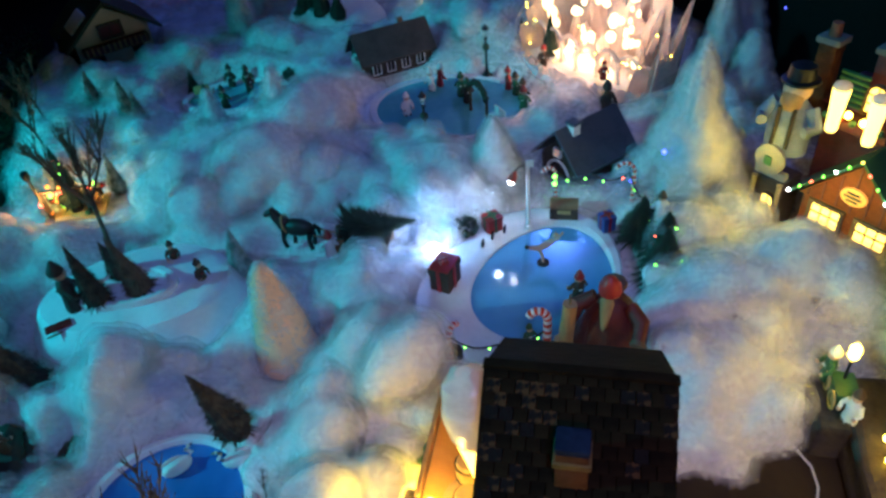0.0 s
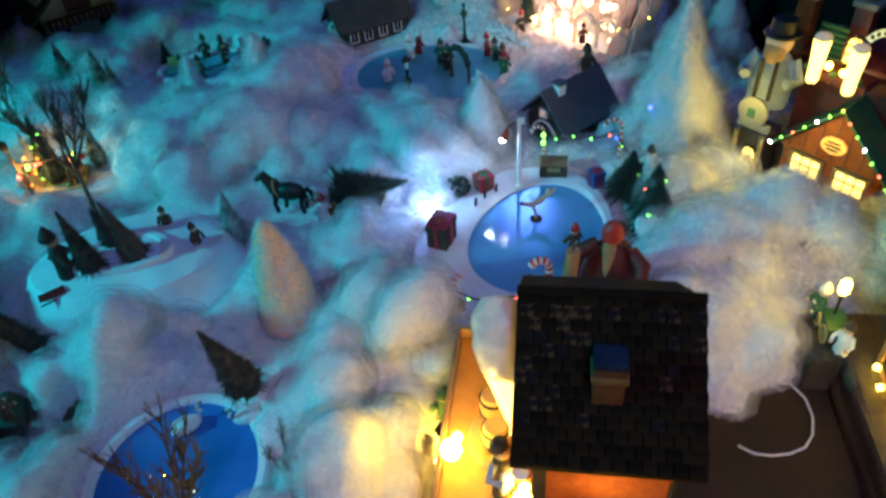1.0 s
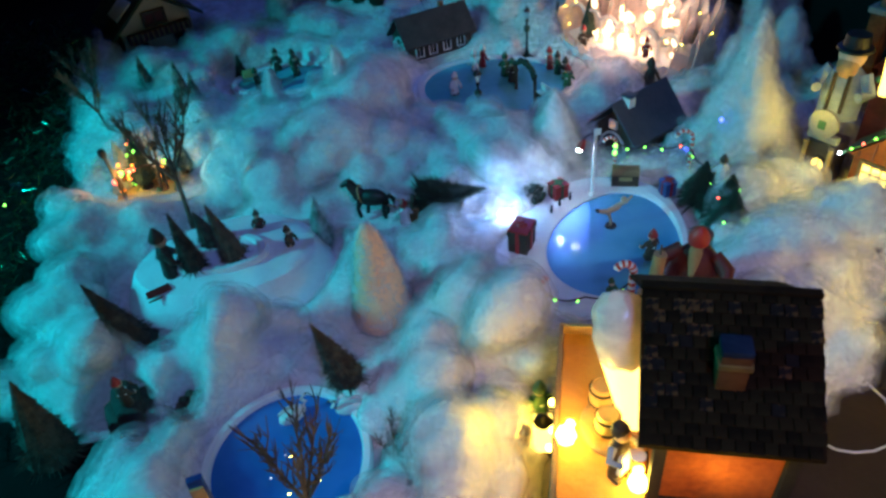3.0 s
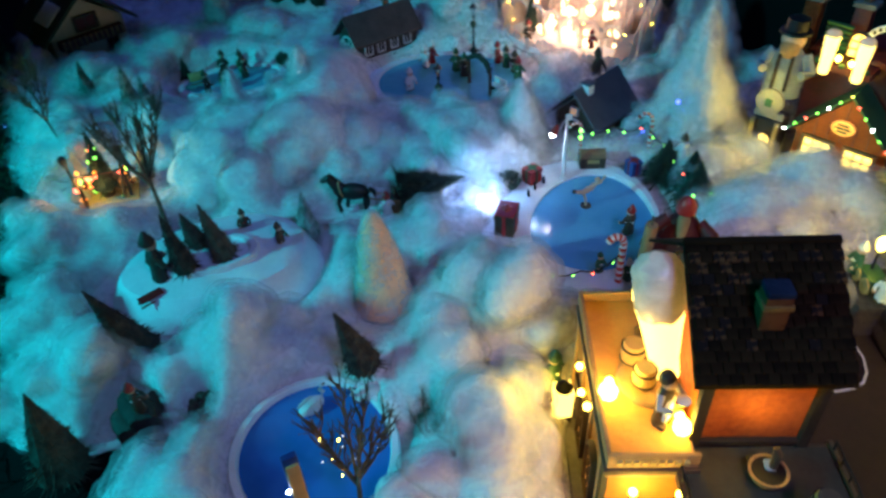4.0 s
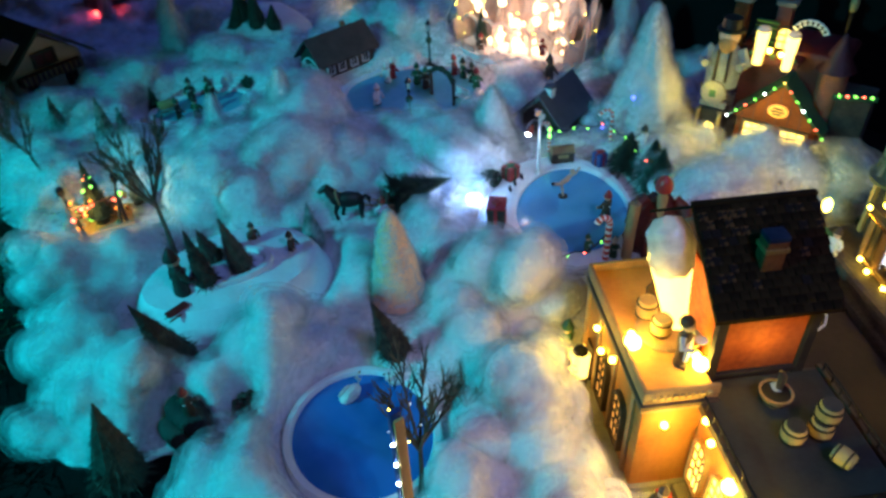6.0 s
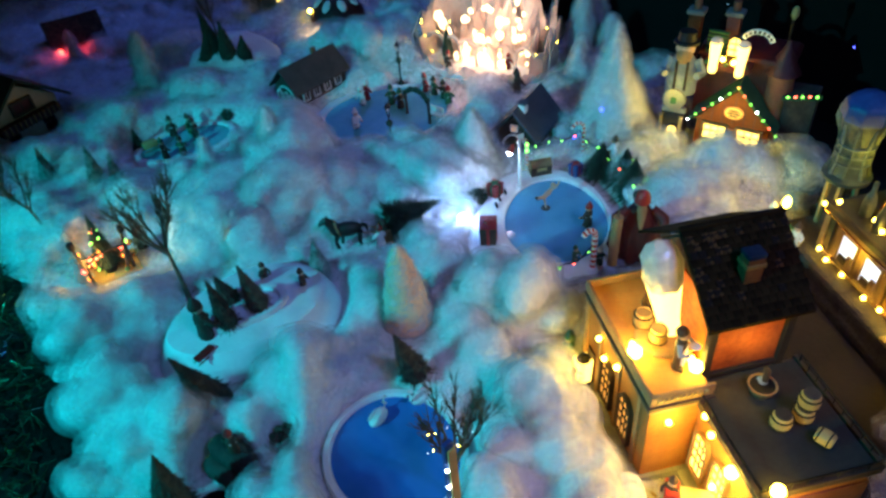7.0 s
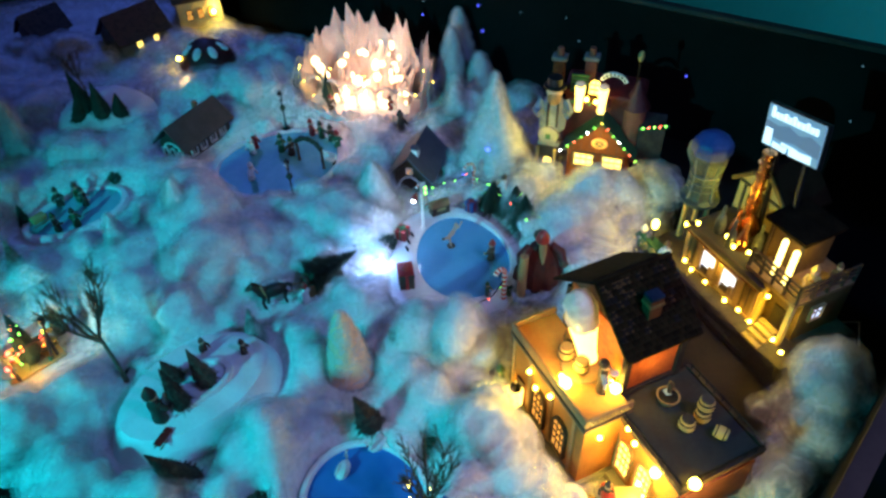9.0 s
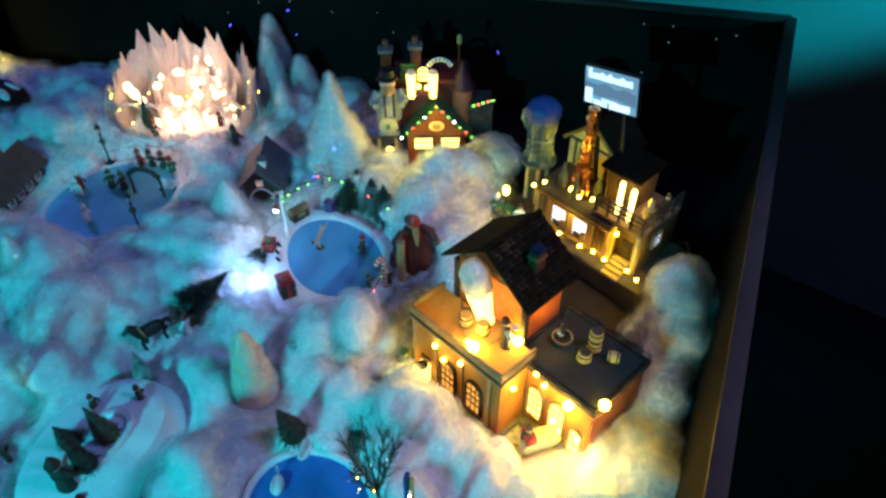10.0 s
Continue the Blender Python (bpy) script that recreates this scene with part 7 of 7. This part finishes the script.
for i in range(12):
    part("baluster", box(0.003, 0.003, 0.016, (-0.050 + 0.0091 * i, -0.062, 0.036)), WOOD, chal)
window(chal, 0.040, 0.026, (0.0, -0.0455, 0.054), 0, MAROON, DARKWOOD, False, (1, 0))
for x in (-0.034, 0.034):
    window(chal, 0.020, 0.022, (x, -0.0455, 0.008), 0, SLATE, MAROON, False, (1, 1))
fir("fir_tree", "dark fir with a green light beside the chalet", (-0.895, 1.52, 0.01), 0.09, 0.05, NEEDLE, "firs", seed=91)
bush("green bush by the chalet", (-0.905, 1.49, 0.01), 0.02, NEEDLE, seed=92)
single("green_light", ball(0.004), BULBGREEN, "small green light by the chalet", "fairy lights", (-0.91, 1.47, 0.035))

mill = thing("round_mill", "round maroon mill house with snow patches on its roof", "house", (-0.055, 1.735, 0.0), 0)
part("wall", lathe([(0.058, 0), (0.060, 0.050), (0.055, 0.060)], 28), MAROON, mill, "maroon round wall")
part("roof", lathe([(0.072, 0.056), (0.066, 0.072), (0.042, 0.100), (0.016, 0.115), (0, 0.118)], 28), MAROON, mill, "domed maroon roof")
g = random.Random(19)
for i in range(7):
    a = 0.9 * i + 0.3
    part("snow_patch", ball(0.014, (0.044 * math.cos(a), 0.044 * math.sin(a), 0.096), squash=(1.3, 0.8, 0.35), turn=(0, 35, math.degrees(a))), SNOW, mill, "snow on the roof")
for a in (200, 250, 300):
    window(mill, 0.018, 0.026, (0.0595 * math.cos(radians(a)), 0.0595 * math.sin(radians(a)), 0.014), a + 90, PANEDIM, DARKWOOD, True, (1, 1))
bulb(mill, (-0.060, -0.045, 0.022), BULB, 0.006)
bulb(mill, (-0.066, 0.02, 0.075), BULB, 0.006)
barn = thing("stone_barn", "mossy stone barn with glowing yellow windows", "house", (-0.165, 1.985, 0.0), 15)
part("wall", gable_walls(-0.070, 0.070, -0.050, 0.050, 0, 0.080, 0.125, "x"), STONE, barn, "mossy stone wall", smooth=False)
gable_roof(barn, -0.080, 0.080, -0.062, 0.062, 0.072, 0.135, BROWNBRUSH, "x", 0.006, "roof", "mossy thatched roof")
for x, z in ((-0.02, 0.05), (0.03, 0.05), (0.0, 0.015)):
    window(barn, 0.020, 0.026, (x, -0.0505, z), 0, PANE, DARKWOOD, False, (1, 1))
manor = thing("cream_manor", "cream house lit by a yellow lamp behind the mill", "house", (0.030, 2.030, 0.0), -10)
part("wall", gable_walls(-0.060, 0.060, -0.045, 0.045, 0, 0.12, 0.17, "x"), CREAM, manor, "cream plastered wall", smooth=False)
gable_roof(manor, -0.070, 0.070, -0.056, 0.056, 0.112, 0.18, GREYROOF, "x", 0.006, "roof")
for x in (-0.03, 0.0, 0.03):
    window(manor, 0.016, 0.030, (x, -0.0455, 0.06), 0, PANEDIM, DARKWOOD, True, (1, 1))
bulb(manor, (0.035, -0.055, 0.075), BULB, 0.007)
fhut = thing("mossy_hut", "small mossy hut half sunk in far cotton", "house", (-0.36, 2.20, 0.0), 20)
part("wall", gable_walls(-0.05, 0.05, -0.04, 0.04, 0, 0.06, 0.10, "x"), STONE, fhut, smooth=False)
gable_roof(fhut, -0.06, 0.06, -0.05, 0.05, 0.054, 0.108, BROWNBRUSH, "x", 0.006, "roof")
window(fhut, 0.02, 0.024, (0.0, -0.0405, 0.02), 0, PANEDIM, DARKWOOD, False, (1, 1))
rhut = thing("red_lit_hut", "small far hut with red lamps", "house", (-0.700, 1.985, 0.0), 10)
part("wall", gable_walls(-0.06, 0.06, -0.04, 0.04, 0, 0.05, 0.09, "x"), MAROON, rhut, smooth=False)
gable_roof(rhut, -0.07, 0.07, -0.05, 0.05, 0.045, 0.098, BROWNBRUSH, "x", 0.006, "roof")
for x in (-0.05, 0.03):
    part("red_lamp", box(0.010, 0.004, 0.026, (x, -0.046, 0.02), bevel=0.001), BULBRED, rhut, "glowing red lamp")
bulb(rhut, (0.10, -0.03, 0.03), BULB, 0.005)

# ---- far ski hill and pond ----
ski = thing("snow_hill", "tilted white ski hill with dark trees", "hill", (-0.338, 1.665, 0.0), 0)
bm = lathe([(0.115, 0), (0.113, 0.03), (0.095, 0.055), (0.055, 0.082), (0.015, 0.095), (0, 0.096)], 40)
for v in bm.verts:
    v.co.z += 0.006 * noise.noise(v.co * 22)
part("slope", bm, SNOW, ski, "smooth white slope")
for k, (x, y, h, w) in enumerate(((-0.372, 1.640, 0.130, 0.064), (-0.350, 1.610, 0.105, 0.060), (-0.318, 1.60, 0.065, 0.055), (-0.40, 1.63, 0.085, 0.05))):
    fir("brush_tree", "tall dark pointed tree on the ski hill", (x, y, 0.052), h, w, NEEDLE, "ski hill trees", (0, -8 + 6 * k), 100 + k)
bare_tree("bare tree standing on the ski hill", (-0.36, 1.68, 0.08), 0.13, (0, -6), 33, BARK, 0.4, 5)
fpond = thing("far_pond", "small pale ice pond with skating figurines", "pond", (-0.49, 1.365, 0.0), 6)
part("rim", ring(oval(0.110, 0.070, 48, 0.05, 6), oval(0.096, 0.056, 48, 0.05, 6), 0, 0.014), SNOW, fpond)
part("ice", prism(oval(0.099, 0.059, 48, 0.05, 6), 0.001, 0.009), ICE, fpond, "pale ice", smooth=False)
for k, (x, y, c, h) in enumerate(((-0.512, 1.408, 4, 4), (-0.475, 1.400, 3, 4), (-0.468, 1.378, 4, 4), (-0.535, 1.325, 4, 3), (-0.50, 1.318, 3, 4))):
    figurine(("figurine in brown coat by the far pond", "figurine in green coat by the far pond")[k % 2], (x, y, 0.010), 40 * k, c, h, 0.044, "pond figures")
fir("brush_tree", "small dark brush tree by the far pond", (-0.585, 1.392, gz(-0.585, 1.392)), 0.055, 0.030, NEEDLE, "firs", seed=110)
sled2 = thing("toy_sled", "yellow loaded sled by the far pond", "sled", (-0.56, 1.37, 0.012), 20)
part("load", box(0.030, 0.018, 0.014, (0, 0, 0.005), bevel=0.004), PALEWOOD, sled2)
for sy in (-0.007, 0.007):
    part("runner", tube([(-0.018, sy, 0.001), (0.016, sy, 0.001), (0.022, sy, 0.007)], 0.0013, 6), WOOD, sled2)
for k, (x, y, h, s_) in enumerate(((-0.62, 1.22, 0.075, 0), (-0.66, 1.26, 0.085, 1), (-0.75, 1.32, 0.08, 0))):
    fir("fir_tree", "frosted fir in the cotton near the chalet", (x, y, gz(x, y) - 0.006), h, 0.040, FROST, "far firs", seed=120 + k)

# ---- tinsel, cables ----
bm = bmesh.new()
g = random.Random(55)
for i in range(5200):
    f = g.random()
    y = 0.42 + 1.25 * f
    x = -0.745 - 0.17 * max(0, (y - 0.85)) / 0.5 - g.random() ** 1.4 * 0.36
    z = 0.012 + 0.05 * g.random()
    d = Vector((g.gauss(0, 1), g.gauss(0, 1), g.gauss(0, 0.7))).normalized() * g.uniform(0.012, 0.03)
    s = d.cross(Vector((g.gauss(0, 1), g.gauss(0, 1), g.gauss(0, 1)))).normalized() * 0.0012
    p = Vector((x, y, z))
    bm.faces.new([bm.verts.new(q) for q in (p - s, p + d - s * 0.4, p + d + s * 0.4, p + s)])
single("tinsel_garland", bm, TINSEL, "dark green glittering tinsel heaped along the table's edge", "tinsel", kind="stuff", smooth=False)
for i in range(12):
    y = g.uniform(0.45, 0.95)
    x = -0.76 - 0.17 * max(0, (y - 0.85)) / 0.5 - g.random() * 0.2
    single("tinsel_light", ball(0.0022, seg=8), BULBGREEN if i % 3 else SCREENWHITE, "tiny green light in the tinsel", "fairy lights", (x, y, 0.05), group="tinsel lights")
for nm, pts in (("white power cable looping behind the brewery", ((0.215, 0.47, 0.004), (0.225, 0.459, 0.007), (0.240, 0.454, 0.009), (0.258, 0.455, 0.009), (0.275, 0.462, 0.007), (0.288, 0.476, 0.006), (0.297, 0.497, 0.005), (0.299, 0.520, 0.004), (0.290, 0.543, 0.004), (0.27, 0.56, 0.006))),
                ("white power cable running from the timber inn", ((0.33, 0.275, 0.05), (0.40, 0.28, 0.02), (0.48, 0.30, 0.004), (0.52, 0.27, 0.004), (0.44, 0.22, 0.004)))):
    single("power_cable", tube([Vector(p) for p in pts], 0.0013, 7), SNOW, nm, "cable")

# ---- unseen point lights added at the houses, many without a bulb ----
ROSE = (1.0, 0.58, 0.40)
glow("castle_glow", at_castle(0.0, -0.02, 0.06), ROSE, 0.26, 0.02)
glow("castle_glow_high", at_castle(0.02, 0.02, 0.13), ROSE, 0.28, 0.02)
# Free-hanging light before the castle, added to tint the cotton pink.
glow("castle_glow_front", at_castle(0.0, -0.125, 0.09), ROSE, 0.20, 0.01)
# Unseen lights; those at tower and side hang free of any bulb.
for nm, at, w in (("terrace_glow", (0.012, 0.062, 0.178), 0.188), ("terrace_corner_glow", (0.058, 0.026, 0.172), 0.07), ("terrace_glow_far", (0.030, 0.150, 0.185), 0.03), ("side_glow", (-0.044, 0.100, 0.140), 0.13), ("front_glow", (0.022, -0.018, 0.115), 0.100),
                  ("wing_glow", (0.036, -0.075, 0.100), 0.325), ("wing_corner_glow", (0.085, -0.150, 0.135), 0.208), ("sleigh_glow", (0.030, -0.130, 0.060), 0.208), ("tower_glow", (0.115, 0.000, 0.19), 0.05), ("lantern_glow", (-0.038, 0.152, 0.045), 0.114)):
    glow(nm, at_brewery(*at), (1.0, 0.68, 0.06) if at[0] < -0.03 else WARM, w)
GOLD = (1.0, 0.74, 0.06)
# The pair before the attic has no lamp; it gilds the gable.
for nm, at, w in (("shop_glow", (0.115, 0.000, 0.100), 0.07), ("cart_glow", (-0.010, -0.040, 0.135), 0.085), ("porch_glow", (0.225, 0.010, 0.095), 0.08), ("deck_glow", (0.235, 0.045, 0.200), 0.07), ("roof_glow", (0.040, 0.062, 0.185), 0.055), ("gable_lamp_glow", (0.122, 0.062, 0.190), 0.055), ("step_glow", (0.232, -0.012, 0.085), 0.05), ("base_glow", (0.280, 0.000, 0.078), 0.03)):
    glow(nm, at_inn(*at), GOLD, w)
# Side and hall lights are added to yellow the cone and cotton.
for nm, at, w in (("balcony_glow", (0.035, -0.020, 0.215), 0.022), ("side_lamp_glow", (-0.040, -0.060, 0.150), 0.10), ("gable_glow", (0.0625, -0.045, 0.125), 0.035), ("hall_glow", (0.015, -0.085, 0.150), 0.15), ("entrance_glow", (-0.044, -0.036, 0.040), 0.028)):
    glow(nm, at_tavern(*at), GOLD, w)
glow("spot_lamp_glow", (-0.082, 0.836, gz(-0.080, 0.838) + 0.030), (0.16, 0.40, 1.0), 0.22, 0.008)
glow("pole_lamp_glow", (0.003, 0.876, 0.095), (0.5, 0.68, 1.0), 0.10, 0.004)
glow("market_glow", (-0.665, 0.960, 0.062), (1.0, 0.55, 0.14), 0.16, 0.004)
glow("market_glow_side", (-0.630, 1.010, 0.060), (1.0, 0.50, 0.12), 0.08, 0.004)
glow("mill_glow", (-0.130, 1.700, 0.045), (1.0, 0.6, 0.2), 0.06, 0.006)
glow("manor_glow", (0.060, 1.960, 0.085), (1.0, 0.7, 0.15), 0.12, 0.006)
glow("red_hut_glow", (-0.72, 1.92, 0.04), (1.0, 0.05, 0.08), 0.10, 0.006)

# ---- shingles on the brewery tower ----
cols, rowsn = 13, 13
sh = bmesh.new()
box(0.0088, 0.0098, 0.0016, bm=sh, taper=0.92)
shingle_mesh = bpy.data.meshes.new("shingle")
sh.to_mesh(shingle_mesh)
sh.free()
shingle_mesh.materials.append(SLATE)
# second shingle copy whose colour carries the painted lamp glints
glint_mesh = shingle_mesh.copy()
glint_mesh.materials.clear()
glint_mesh.materials.append(GLINT)
slope = math.atan2(0.065, 0.0845)
g = random.Random(2)
for j in range(rowsn):
    for i in range(cols):
        f = (j + 0.5) / rowsn
        x = 0.0535 + 0.1155 * (i + 0.5 + (0.25 if j % 2 else -0.25)) / cols
        x = min(max(x, 0.0575), 0.165)
        y, z = 0.006 + 0.0845 * f, 0.229 + 0.065 * f + 0.0046
        if abs(x - 0.110) < 0.0105 and abs(y - 0.044) < 0.0085:
            continue
        s_ = new("shingle", glint_mesh if 0.25 < f < 0.9 and g.random() < (0.36 if x < 0.10 else 0.22) else shingle_mesh)
        s_.parent = brewery
        s_.matrix_basis = pose(x, y, z, math.degrees(slope) - 5 + g.uniform(-2, 2), g.uniform(-1.5, 1.5), g.uniform(-4, 4))
